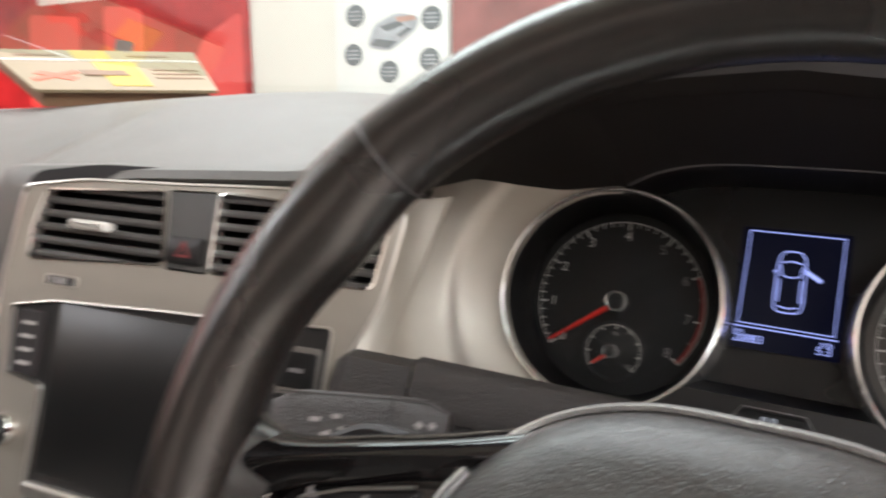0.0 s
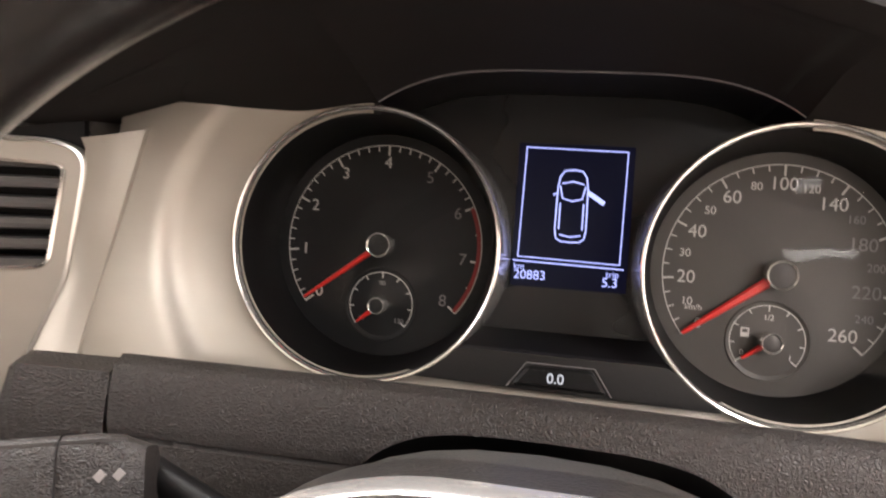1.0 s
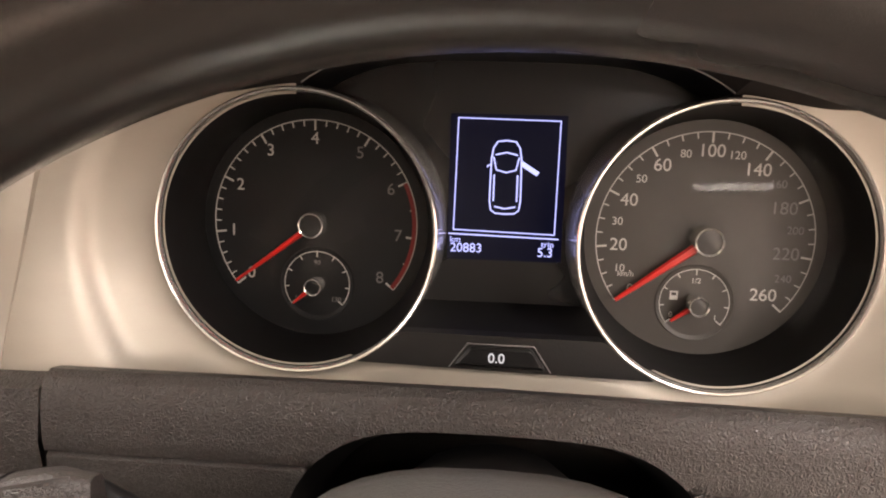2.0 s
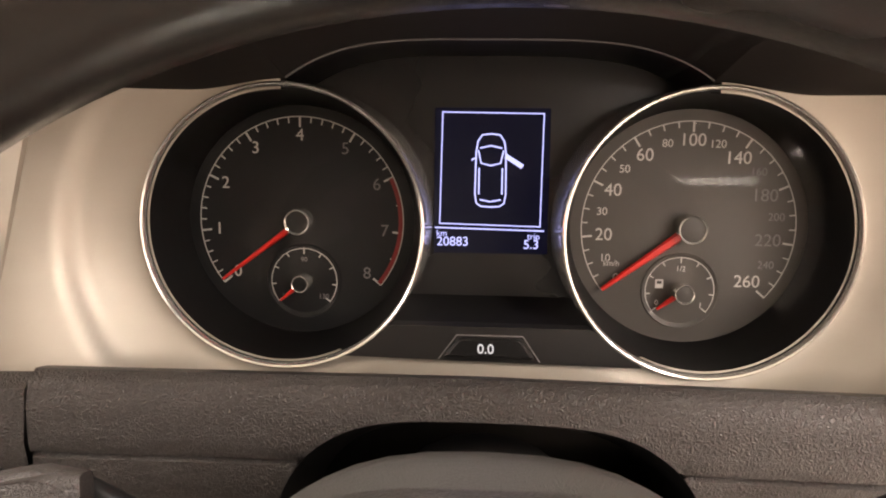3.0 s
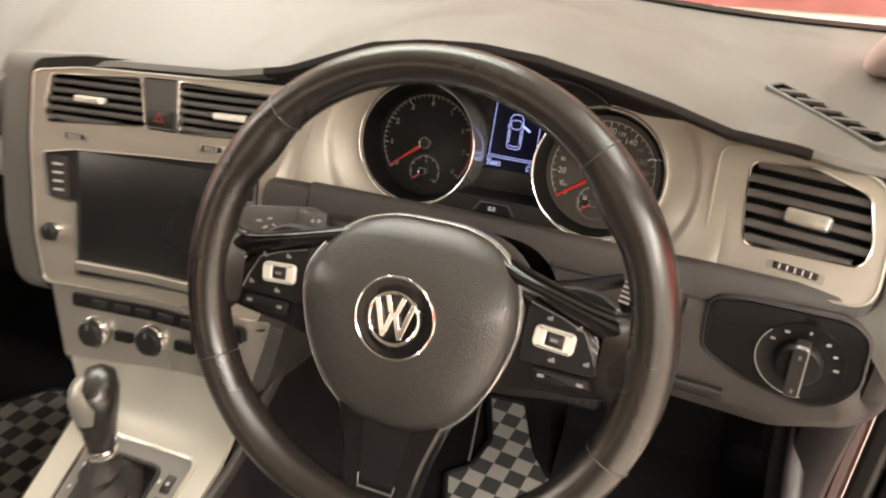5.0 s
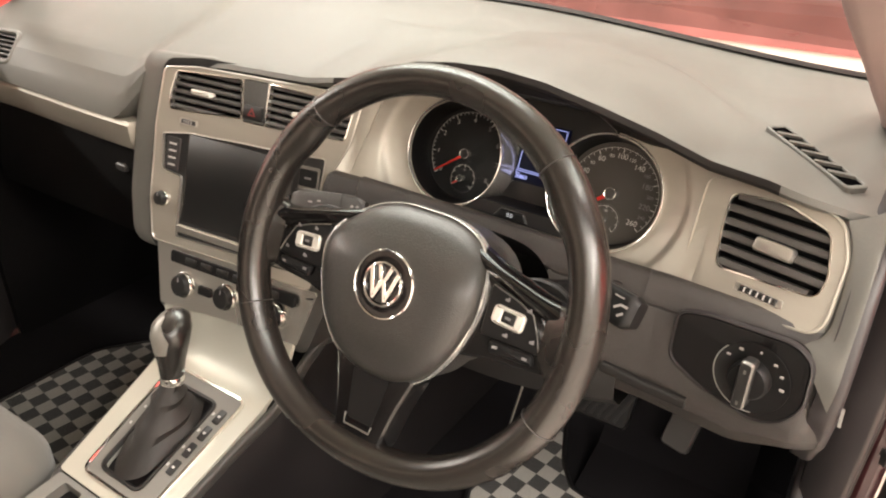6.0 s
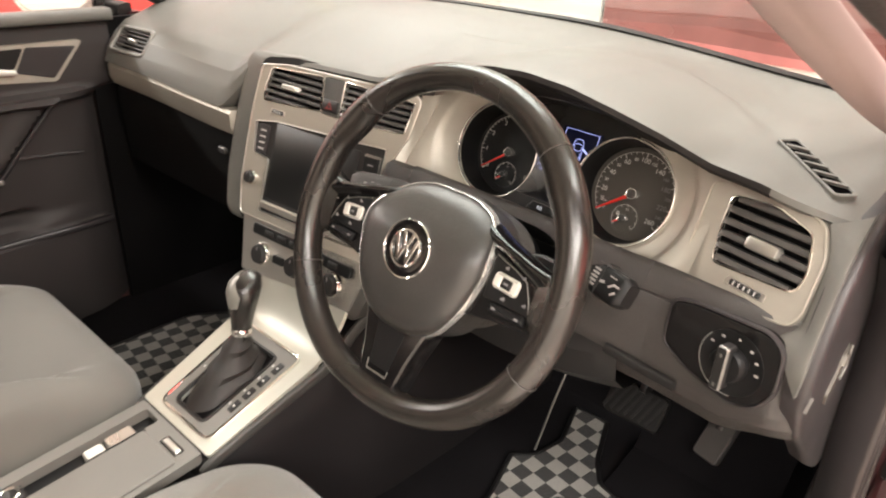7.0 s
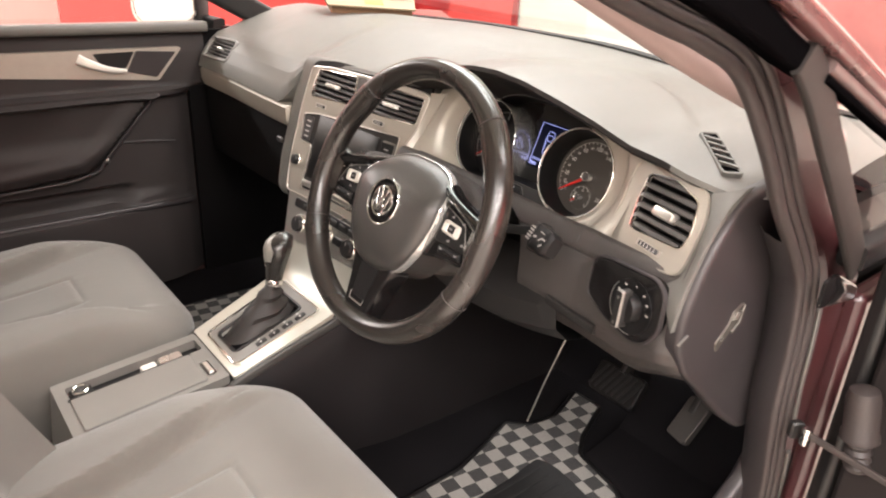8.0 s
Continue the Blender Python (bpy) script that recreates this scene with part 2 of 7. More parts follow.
def finish(name, bm, mat, m=None, flat=False, bevel=0.0, seg=2):
    if m is not None:
        bmesh.ops.transform(bm, matrix=m, verts=bm.verts)
    bmesh.ops.recalc_face_normals(bm, faces=bm.faces)
    me = bpy.data.meshes.new(name)
    bm.to_mesh(me)
    bm.free()
    for p in me.polygons:
        p.use_smooth = not flat
    if not flat:
        me.set_sharp_from_angle(angle=radians(35))
    me.materials.append(mat)
    ob = new(name, me)
    if bevel:
        mod = ob.modifiers.new("round_edges", "BEVEL")
        mod.width, mod.segments, mod.limit_method, mod.angle_limit = bevel, seg, "ANGLE", radians(40)
        mod.harden_normals = False
    return ob


def bend_of(u, v):
    """The centre stack is turned towards the driver and curves forward beside the dials: new u, and how far it falls back."""
    if u < 0:
        return 0.89 * u, 0.10 * u
    k = ss(-0.245, -0.205, v)
    if u <= 0.05 or k <= 0:
        return u, 0.0
    q = 0.836 * (u - 0.05)
    return u + k * (0.05 + q - u), 3.0 * k * q * q


def on_stack(u, v):
    """A pose on the centre stack's curved face."""
    q, back = bend_of(u, v)
    return CS @ pose(q, v, -back)


def part(name, bm, mat, parent, label="", m=None, flat=False, bevel=0.0, seg=2):
    """One mesh, built in world places, as a part of its thing (or of a part)."""
    if m is CS:
        for c in (0.0, 0.05, 0.075, 0.10, 0.125, 0.15):
            bmesh.ops.bisect_plane(bm, geom=bm.verts[:] + bm.edges[:] + bm.faces[:], plane_co=(c, 0, 0), plane_no=(1, 0, 0))
        for v in bm.verts:
            u, back = bend_of(v.co.x, v.co.y)
            v.co.x, v.co.z = u, v.co.z - back
    ob = finish(name, bm, mat, m, flat, bevel, seg)
    ob.parent = parent
    ob.matrix_basis = world_of(parent).inverted()
    if label:
        ob["label"] = label
    return ob


def rrect(w, h, r, cx=0.0, cy=0.0, n=5):
    pts = []
    for sx, sy, a0 in ((1, 1, 0), (-1, 1, 90), (-1, -1, 180), (1, -1, 270)):
        for k in range(n + 1):
            a = radians(a0 + 90 * k / n)
            pts.append((cx + sx * (w / 2 - r) + r * math.cos(a), cy + sy * (h / 2 - r) + r * math.sin(a)))
    return pts


def circle(r, cx=0.0, cy=0.0, n=48, a0=0.0):
    return [(cx + r * math.cos(a0 + 2 * math.pi * k / n), cy + r * math.sin(a0 + 2 * math.pi * k / n)) for k in range(n)]


def round_poly(pts, r, n=5):
    """A closed outline with its corners rounded by about r."""
    out = []
    k = len(pts)
    for i in range(k):
        p, a, b = Vector(pts[i]), Vector(pts[i - 1]), Vector(pts[(i + 1) % k])
        ra = min(r, (a - p).length * 0.45)
        rb = min(r, (b - p).length * 0.45)
        s, e = p + (a - p).normalized() * ra, p + (b - p).normalized() * rb
        for j in range(n + 1):
            t = j / n
            out.append(tuple(s * (1 - t) ** 2 + p * 2 * t * (1 - t) + e * t * t))
    return out


def smooth_loop(pts, n=6, closed=True):
    """Catmull-Rom through the points."""
    out, k = [], len(pts)
    for i in range(k if closed else k - 1):
        q = [Vector(pts[(i + d) % k] if closed else pts[min(max(i + d, 0), k - 1)]) for d in (-1, 0, 1, 2)]
        for j in range(n):
            t = j / n
            out.append(0.5 * (2 * q[1] + (q[2] - q[0]) * t + (2 * q[0] - 5 * q[1] + 4 * q[2] - q[3]) * t * t + (3 * q[1] - q[0] - 3 * q[2] + q[3]) * t ** 3))
    if not closed:
        out.append(Vector(pts[-1]))
    return out


def scaled(pts, s, c=(0, 0)):
    return [(c[0] + (p[0] - c[0]) * s, c[1] + (p[1] - c[1]) * s) for p in pts]


def inset(pts, d):
    """A closed outline moved inwards by d (outwards for a negative d)."""
    k, out = len(pts), []
    area = sum(pts[i - 1][0] * pts[i][1] - pts[i][0] * pts[i - 1][1] for i in range(k))
    s = 1 if area > 0 else -1
    for i in range(k):
        a, b = Vector(pts[i - 1][:2]), Vector(pts[(i + 1) % k][:2])
        t = (b - a).normalized()
        out.append((pts[i][0] - s * t.y * d, pts[i][1] + s * t.x * d))
    return out


def sheet(bm, outer, holes=(), front=0.0, back=-0.003):
    """A flat plate with openings that go through it, between two depths along local z."""
    edges = []
    loops = []
    for loop in (outer, *holes):
        vs = [bm.verts.new((p[0], p[1], front)) for p in loop]
        loops.append(vs)
        edges += [bm.edges.new((vs[i - 1], vs[i])) for i in range(len(vs))]
    got = bmesh.ops.triangle_fill(bm, use_beauty=True, use_dissolve=False, edges=edges)
    faces = [f for f in got["geom"] if isinstance(f, bmesh.types.BMFace)]
    twin = {}
    for loop in loops:
        for v in loop:
            twin[v] = bm.verts.new((v.co.x, v.co.y, back))
    for f in faces:
        bm.faces.new([twin[v] for v in reversed(f.verts)])
    for vs in loops:
        for i in range(len(vs)):
            bm.faces.new((vs[i - 1], vs[i], twin[vs[i]], twin[vs[i - 1]]))
    return bm


def plate(outer, holes=(), front=0.0, back=-0.003):
    bm = bmesh.new()
    return sheet(bm, outer, holes, front, back)


def loft(loops, closed=True, caps=(False, False), bm=None):
    """Skin over rings of points; closed: each ring is closed."""
    bm = bm or bmesh.new()
    rows = [[bm.verts.new(p) for p in loop] for loop in loops]
    for a, b in zip(rows, rows[1:]):
        n = len(a)
        for i in range(n if closed else n - 1):
            j = (i + 1) % n
            bm.faces.new((a[i], a[j], b[j], b[i]))
    if caps[0]:
        bm.faces.new(list(reversed(rows[0])))
    if caps[1]:
        bm.faces.new(rows[-1])
    return bm


def domed(outline, levels, bm=None):
    """A plate with a shaped edge: levels are (inset, height) from the back to the front; the last ring is capped."""
    loops = []
    for d, h in levels:
        loops.append([(p[0], p[1], h) for p in (inset(outline, d) if d else outline)])
    return loft(loops, True, (True, True), bm)


def lathe(profile, n=48, bm=None, cap=False):
    """Turned about local z: profile of (radius, height)."""
    loops = [[(r * math.cos(2 * math.pi * k / n), r * math.sin(2 * math.pi * k / n), h) for k in range(n)] for r, h in profile]
    return loft(loops, True, (cap, cap), bm)


def sweep(path, shape, closed=False, up=(0, 0, 1), bm=None, caps=True):
    """Carries a closed 2D outline (across, up) along a path."""
    path = [Vector(p) for p in path]
    n, loops = len(path), []
    for i, p in enumerate(path):
        a = path[i - 1] if (i or closed) else path[0]
        b = path[(i + 1) % n] if (i < n - 1 or closed) else path[-1]
        t = (b - a).normalized()
        side = t.cross(Vector(up)).normalized()
        u = side.cross(t)
        sh = shape(i / max(n - 1, 1)) if callable(shape) else shape
        loops.append([p + side * s[0] + u * s[1] for s in sh])
    if closed:
        loops.append(loops[0])
        bm = loft(loops, True, (False, False), bm)
        bmesh.ops.remove_doubles(bm, verts=bm.verts, dist=1e-6)
        return bm
    return loft(loops, True, (caps, caps), bm)


def block(x0, x1, y0, y1, z0, z1, bm=None):
    bm = bm or bmesh.new()
    r = bmesh.ops.create_cube(bm, size=1)
    bmesh.ops.transform(bm, matrix=Matrix.Translation(((x0 + x1) / 2, (y0 + y1) / 2, (z0 + z1) / 2)) @ Matrix.Diagonal((x1 - x0, y1 - y0, z1 - z0, 1)), verts=r["verts"])
    return bm


def bar(x, y, w, h, z=0.0, thick=0.0004, angle=0.0, bm=None):
    """A small flat bar in a panel's plane."""
    bm = bm or bmesh.new()
    r = bmesh.ops.create_cube(bm, size=1)
    bmesh.ops.transform(bm, matrix=pose(x, y, z, 0, 0, angle) @ Matrix.Diagonal((w, h, thick, 1)), verts=r["verts"])
    return bm


def lettering(name, body, size, mat, parent, m, label=""):
    cu = bpy.data.curves.new(name, "FONT")
    cu.body, cu.size, cu.align_x, cu.align_y, cu.extrude = body, size, "CENTER", "CENTER", 0.0001
    tmp = bpy.data.objects.new(name, cu)
    me = bpy.data.meshes.new_from_object(tmp)
    bpy.data.objects.remove(tmp)
    me.transform(m)
    me.materials.append(mat)
    ob = new(name, me)
    ob.parent = parent
    ob.matrix_basis = world_of(parent).inverted()
    if label:
        ob["label"] = label
    return ob


def ss(a, b, x):
    t = min(max((x - a) / (b - a), 0.0), 1.0)
    return t * t * (3 - 2 * t)


def lerp_table(x, table):
    """Smooth value from rows of (x, value)."""
    if x <= table[0][0]:
        return table[0][1]
    for (a, va), (b, vb) in zip(table, table[1:]):
        if x <= b:
            return va + (vb - va) * ss(a, b, x)
    return table[-1][1]


def lin_table(x, table):
    if x <= table[0][0]:
        return table[0][1]
    for (a, va), (b, vb) in zip(table, table[1:]):
        if x <= b:
            return va + (vb - va) * (x - a) / (b - a)
    return table[-1][1]


XC = -0.352  # the car's centre line
CS = facing(-0.356, 0.194, 1.02, 17)  # the centre stack's face

# ---- the hall around the car ----
HX0, HX1, HY0, HY1, HZ = -6.0, 4.2, -5.0, 3.4, 3.0


def structure(name, bm, mat, label, category, **kw):
    return tagged(finish(name, bm, mat, **kw), label, category, kind="structure")


structure("floor", block(HX0, HX1, HY0, HY1, -0.1, 0.0), M_FLOOR, "pale polished showroom floor", "floor")
structure("ceiling", block(HX0, HX1, HY0, HY1, HZ, HZ + 0.1), M_WALL, "plain white showroom ceiling", "ceiling")
structure("wall_north", block(HX0, HX1, HY1, HY1 + 0.12, 0, HZ), M_WALL, "warm white showroom wall hung with printed panels", "wall")
structure("wall_south", block(HX0, HX1, HY0 - 0.12, HY0, 0, HZ), M_BACKWALL, "plain off-white showroom wall", "wall")
structure("wall_west", block(HX0 - 0.12, HX0, HY0, HY1, 0, HZ), M_WALL, "warm white wall with a red panel", "wall")
structure("wall_east", block(HX1, HX1 + 0.12, HY0, HY1, 0, HZ), M_BACKWALL, "off-white wall with a red panel", "wall")


def panel_thing(name, label, category, x, y, z, w, h, yaw, mat, group=""):
    m = pose(x, y, z, 90, 0, yaw)
    t = thing(name, label, category, group, at=(x, y, z))
    part("board", plate(rrect(w, h, 0.01), (), 0.0, -0.02), mat, t, m=m, bevel=0.002)
    return t, m


# ---- dashboard ----
dash = thing("dashboard", "soft grey dashboard with brushed champagne trim and dark lower panels", "dashboard", at=(XC, 0.3, 0.9))


def lip_y(x):
    return lin_table(x, [(-1.07, 0.215), (-0.56, 0.198), (-0.50, 0.192), (-0.40, 0.200), (-0.2, 0.200), (-0.1, 0.180), (0.0, 0.172), (0.05, 0.176), (0.1, 0.187), (0.15, 0.199), (0.2, 0.208), (0.25, 0.207), (0.28, 0.204), (0.30, 0.206), (0.32, 0.211), (0.335, 0.218), (0.350, 0.229), (0.365, 0.245), (0.390, 0.262)])


def lip_z(x):
    return lin_table(x, [(-1.07, 1.02), (-0.95, 1.040), (-0.52, 1.040), (-0.40, 1.049), (-0.27, 1.053), (-0.20, 1.064), (-0.10, 1.1005), (-0.05, 1.108), (0.0, 1.1105), (0.05, 1.104), (0.10, 1.089), (0.15, 1.072), (0.20, 1.053), (0.25, 1.047), (0.30, 1.038), (0.335, 1.031), (0.375, 1.022)])


def top_z(x):
    return 1.093 - (0.031 if x > XC else 0.016) * ss(0.1, 0.65, abs(x - XC))


def base_y(x):
    dx = x - XC
    return 0.64 - 0.10 * dx * dx


def passenger_bow(x):
    """The passenger side falls back from the stack and wraps towards the door at its end."""
    return 0.012 * ss(-0.60, -0.95, x) + 0.06 * (max(-1.045 - x, 0.0) / 0.055) ** 2


def pad_column(x):
    yl, zl, zt, yb = lip_y(x), lip_z(x), top_z(x), base_y(x)
    w = 1 - ss(-0.605, -0.535, x)
    a = [(yl + 0.06, zl - 0.026), (yl + 0.024, zl - 0.017), (yl + 0.009, zl - 0.0115), (yl + 0.001, zl - 0.0055), (yl + 0.0035, zl), (yl + 0.012, zl + 0.004 - 0.0028 * ss(-0.25, -0.20, x))]
    b = [(0.20, 0.944), (0.172, 0.946), (0.1545, 0.952), (0.1640, 0.979), (0.1825, 1.006), (0.2080, 1.0275)]
    e = passenger_bow(x)
    pts = [(p[0] + (q[0] + e - p[0]) * w, p[1] + (q[1] - p[1]) * w) for p, q in zip(a, b)]
    y0, z0 = pts[-1]
    fold = lin_table(x, [(-0.30, 0.39), (-0.164, 0.415), (-0.05, 0.440), (0.067, 0.443), (0.15, 0.398), (0.235, 0.312)])
    for u in (0.06, 0.13, 0.22, 0.30, *(0.34 + 0.0125 * q for q in range(29)), 0.75, 0.87, 1.0):
        y = y0 + (yb - y0) * u
        e = 1 - (1 - min((y - y0) / 0.30, 1)) ** 2
        fall = ss(0.1, 1.0, u)
        k = ss(-0.012, 0.004, zt - z0)
        crest = 0.016 * ss(-0.20, -0.45, x) * ss(0.0, 0.45, u) * (1 - ss(0.60, 1.0, u))
        pts.append((y, z0 + (zt - z0) * (k * e + (1 - k) * fall) + crest - 0.0045 * ss(-0.009, 0.009, y - fold) * ss(-0.32, -0.20, x) * ss(0.25, 0.20, x) * ss(1.0, 0.8, u)))
    pts.append((yb + 0.02, zt - 0.03))
    return [(x, y, z) for y, z in pts]


def hood_column(x):
    """The pad's top; its outermost strip begins further back, behind the end panel."""
    pts = pad_column(x)[4:]
    lim = 0.262 + 0.6 * (x - 0.353)
    if x < 0.353:
        return pts
    z = lin_table(lim, [(p[1], p[2]) for p in pts])
    return [p if p[1] > lim else (x, lim, z - 0.25 * (lim - p[1])) for p in pts]


SV = facing(-0.970, 0.1925, 1.001, 38, 1)  # the passenger's side vent


def with_vent_hole(bm):
    """The pad opened behind the side vent."""
    turn = SV.to_3x3()
    for d, a in ((0.063, (1, 0, 0)), (-0.063, (1, 0, 0)), (0.026, (0, 1, 0)), (-0.026, (0, 1, 0))):
        bmesh.ops.bisect_plane(bm, geom=bm.verts[:] + bm.edges[:] + bm.faces[:], plane_co=SV @ (Vector(a) * d), plane_no=turn @ Vector(a))
    back = SV.inverted()
    inside = [f for f in bm.faces if abs((back @ f.calc_center_median()).x) < 0.063 and abs((back @ f.calc_center_median()).y) < 0.026]
    bmesh.ops.delete(bm, geom=inside, context="FACES")
    return bm


cols = [-1.10 + (0.390 + 1.10) * k / 150 for k in range(151)]
part("top_pad", with_vent_hole(loft([pad_column(x)[4:] for x in cols if x < -0.225], closed=False)), M_PAD, dash, "soft grained grey pad")
part("hood_top", loft([hood_column(x) for x in cols if x > -0.235], closed=False), M_PAD, dash, "soft grained grey pad over the dials")
part("pad_lip", with_vent_hole(loft([pad_column(x)[:5] for x in cols if x < -0.225], closed=False)), M_PAD, dash, "soft grey rolled lip")
# same lip as the pad's; its shade over the dials is painted dark
part("hood_lip", loft([pad_column(x)[:5] for x in cols if -0.235 < x < 0.264], closed=False), M_HOOD, dash, "pad lip over the dials, shaded dark brown")
part("end_lip", loft([pad_column(x)[:5] for x in cols if 0.253 < x < 0.358], closed=False), M_PAD, dash, "soft grey lip above the vent")

# instrument fascia: dished round the dials
CL = facing(0.005, 0.245, 0.9855, 20) @ pose(0, 0, 0, 0, 0, -1.3)
DIAL = 0.0913


def fascia_depth(u, v):
    s = math.hypot(max(abs(u) - DIAL, 0.0), v) - 0.0645
    out = math.hypot(abs(u) - DIAL, v) - 0.0638
    rise = 0.86 * ss(-0.01, 0.060, s) - 0.86 * ss(-0.01, 0.060, 0.0) * (1 - ss(0.0, 0.03, s)) + 0.14 * ss(0.020, 0.0275, s)
    return rise * (0.0275 - 0.2 * v) + 0.007 * ss(-0.054, -0.069, v) * ss(0.003, 0.016, out) * (1 - rise)


def fascia():
    bm = bmesh.new()
    nu, nv, u0, u1, v0, v1 = 186, 69, -0.203, 0.206, -0.070, 0.066
    grid, R = {}, 0.0590
    for i in range(nu + 1):
        for j in range(nv + 1):
            u, v = u0 + (u1 - u0) * i / nu, v0 + (v1 - v0) * j / nv
            for c in (-DIAL, DIAL):
                r = math.hypot(u - c, v)
                if abs(r - R) < 0.0015 and r > 0:
                    u, v = c + (u - c) * R / r, v * R / r
            grid[i, j] = bm.verts.new((u, v, fascia_depth(u, v)))
    for i in range(nu):
        for j in range(nv):
            q = [grid[i, j], grid[i + 1, j], grid[i + 1, j + 1], grid[i, j + 1]]
            c = sum((p.co for p in q), Vector()) / 4
            if math.hypot(abs(c.x) - DIAL, c.y) < R - 0.0002 or (abs(c.x) < DIAL and c.y > -0.0545):
                continue
            bm.faces.new(q)
    bmesh.ops.delete(bm, geom=[v for v in bm.verts if not v.link_faces], context="VERTS")
    return bm


part("instrument_fascia", fascia(), M_TRIM, dash, "brushed champagne fascia", m=CL)

# underside of the hood, from the fascia's top to the lip
def hump_top(u):
    return 0.0785 - 0.0160 * (abs(u) / 0.0885) ** 4


rows, hump_line, recess = [], [], []
for x in sorted([-0.20 + 0.40 * k / 100 for k in range(101)] + [0.005 + s * d for s in (-1, 1) for d in (0.0790, 0.0845, 0.0884, 0.0886)]):
    u = x - 0.005
    b = Vector((x, lip_y(x) + 0.012, lip_z(x) - 0.013))
    if abs(u) < 0.0885:
        hump = hump_top(u)
        line = [(hump + 0.0012, -0.002), (hump + 0.0014, -0.001), (hump + 0.0015, 0.0)]
        recess.append([CL @ Vector((u, v, w)) for v, w in ((hump, -0.0415), (hump + 0.0006, -0.02), (hump + 0.0013, -0.0005))])
        hump_line.append(CL @ Vector((u, hump + 0.0012, 0.0006)))
    else:
        top = lerp_table(abs(u), [(0.0885, 0.0632), (0.13, 0.058)])
        w = fascia_depth(u, top)
        line = [(top - 0.004, w - 0.004), (top, w - 0.001), (top + 0.001, w + 0.003)]
    first = [CL @ Vector((u, v, w)) for v, w in line]
    a = first[-1]
    mid = (a + b) / 2 + Vector((0, 0, 0.003))
    rows.append(first + [a.lerp(mid, 0.5), mid, mid.lerp(b, 0.5), b])
part("hood_underside", loft(rows, closed=False), M_HOOD, dash, "hood lining with its shade in the colour")

part("recess_lining", loft(recess, closed=False), M_BLACK, dash, "black lining above the display")
part("hood_edge_line", sweep(hump_line, [(0.0004, 0), (0, 0.0004), (-0.0004, 0), (0, -0.0004)]), M_DIM, dash, "thin pale edge of the dial recess")


# knee panel with the steering column's opening
def knee_rows():
    prof = [(0.225, 0.914), (0.205, 0.932), (0.193, 0.9495), (0.187, 0.9528), (0.181, 0.9515), (0.1755, 0.9445), (0.170, 0.931), (0.1695, 0.9265), (0.1725, 0.9255), (0.1695, 0.924), (0.166, 0.915), (0.162, 0.895), (0.159, 0.875), (0.157, 0.855), (0.160, 0.835), (0.172, 0.815), (0.20, 0.795), (0.26, 0.775), (0.36, 0.76)]
    xs = [-0.172 + (0.348 + 0.172) * k / 260 for k in range(261)]
    return prof, xs


def knee_point(x, y, z):
    k = max(0.0, x - 0.19)
    drop = 0.02 * ss(0.27, 0.335, x) * ss(0.90, 0.80, z)
    return (x, y - 0.115 * k + 22 * max(0, x - 0.320) ** 2, z + drop - 0.021 * max(min(x, 0.0), -0.172) - 0.045 * max(min(x, 0.15), 0.0))


def column_arch(x, z):
    """Below 1: inside the opening for the steering column."""
    return (((x - 0.003) / 0.0895) ** 4 + (max(z - 0.80, 0.0) / 0.1425) ** 4) ** 0.25


def knee():
    prof, xs = knee_rows()
    total = [0.0]
    for (ya, za), (yb, zb) in zip(prof, prof[1:]):
        total.append(total[-1] + math.hypot(yb - ya, zb - za))
    at = [total[-1] * k / 119 for k in range(120)]
    line = [(lin_table(d, list(zip(total, [p[0] for p in prof]))), lin_table(d, list(zip(total, [p[1] for p in prof])))) for d in at]
    low = [(z, y) for y, z in line[20:]][::-1]
    bm = bmesh.new()
    grid, spot = [], {}
    for x in xs:
        col = []
        for k, (y, z) in enumerate(line):
            q = x
            f = column_arch(x, z)
            if k > 20 and z > 0.80 and abs(f - 1) < 0.016:
                q, z = 0.003 + (x - 0.003) / f, 0.80 + (z - 0.80) / f
                y = lin_table(z, low)
            v = bm.verts.new(knee_point(q, y, z))
            spot[v] = (x, line[k][1] if k > 20 else 1.0)
            col.append(v)
        grid.append(col)
    for i in range(len(xs) - 1):
        for j in range(len(line) - 1):
            q = (grid[i][j], grid[i + 1][j], grid[i + 1][j + 1], grid[i][j + 1])
            if column_arch(sum(spot[v][0] for v in q) / 4, sum(spot[v][1] for v in q) / 4) < 1.0:
                continue
            bm.faces.new(q)
    bmesh.ops.delete(bm, geom=[v for v in bm.verts if not v.link_faces], context="VERTS")
    return bm


part("knee_panel", knee(), M_KNEE, dash, "dark grained lower panel")
arch_ring = []
for k in range(61):
    a = math.pi * k / 60
    c, sn = math.cos(a), math.sin(a)
    arch_ring.append((0.003 + 0.0895 * math.copysign(abs(c) ** 0.5, c), 0.80 + 0.1425 * abs(sn) ** 0.5))
arch_y = [lin_table(z, [(0.80, 0.20), (0.815, 0.172), (0.835, 0.160), (0.855, 0.157), (0.875, 0.159), (0.895, 0.162), (0.915, 0.166), (0.9265, 0.1695), (0.942, 0.1755)]) for x, z in arch_ring]
part("opening_lining", loft([[knee_point(x, y + d, z - 0.0004 - dz) for (x, z), y in zip(arch_ring, arch_y)] for d, dz in ((0.0, 0.0), (0.004, 0.0015), (0.05, 0.045))], closed=False), M_BLACK, dash, "black lining of the column opening")
part("column_recess", block(-0.11, 0.10, 0.225, 0.30, 0.79, 0.898), M_BLACK, dash, "black recess round the column")
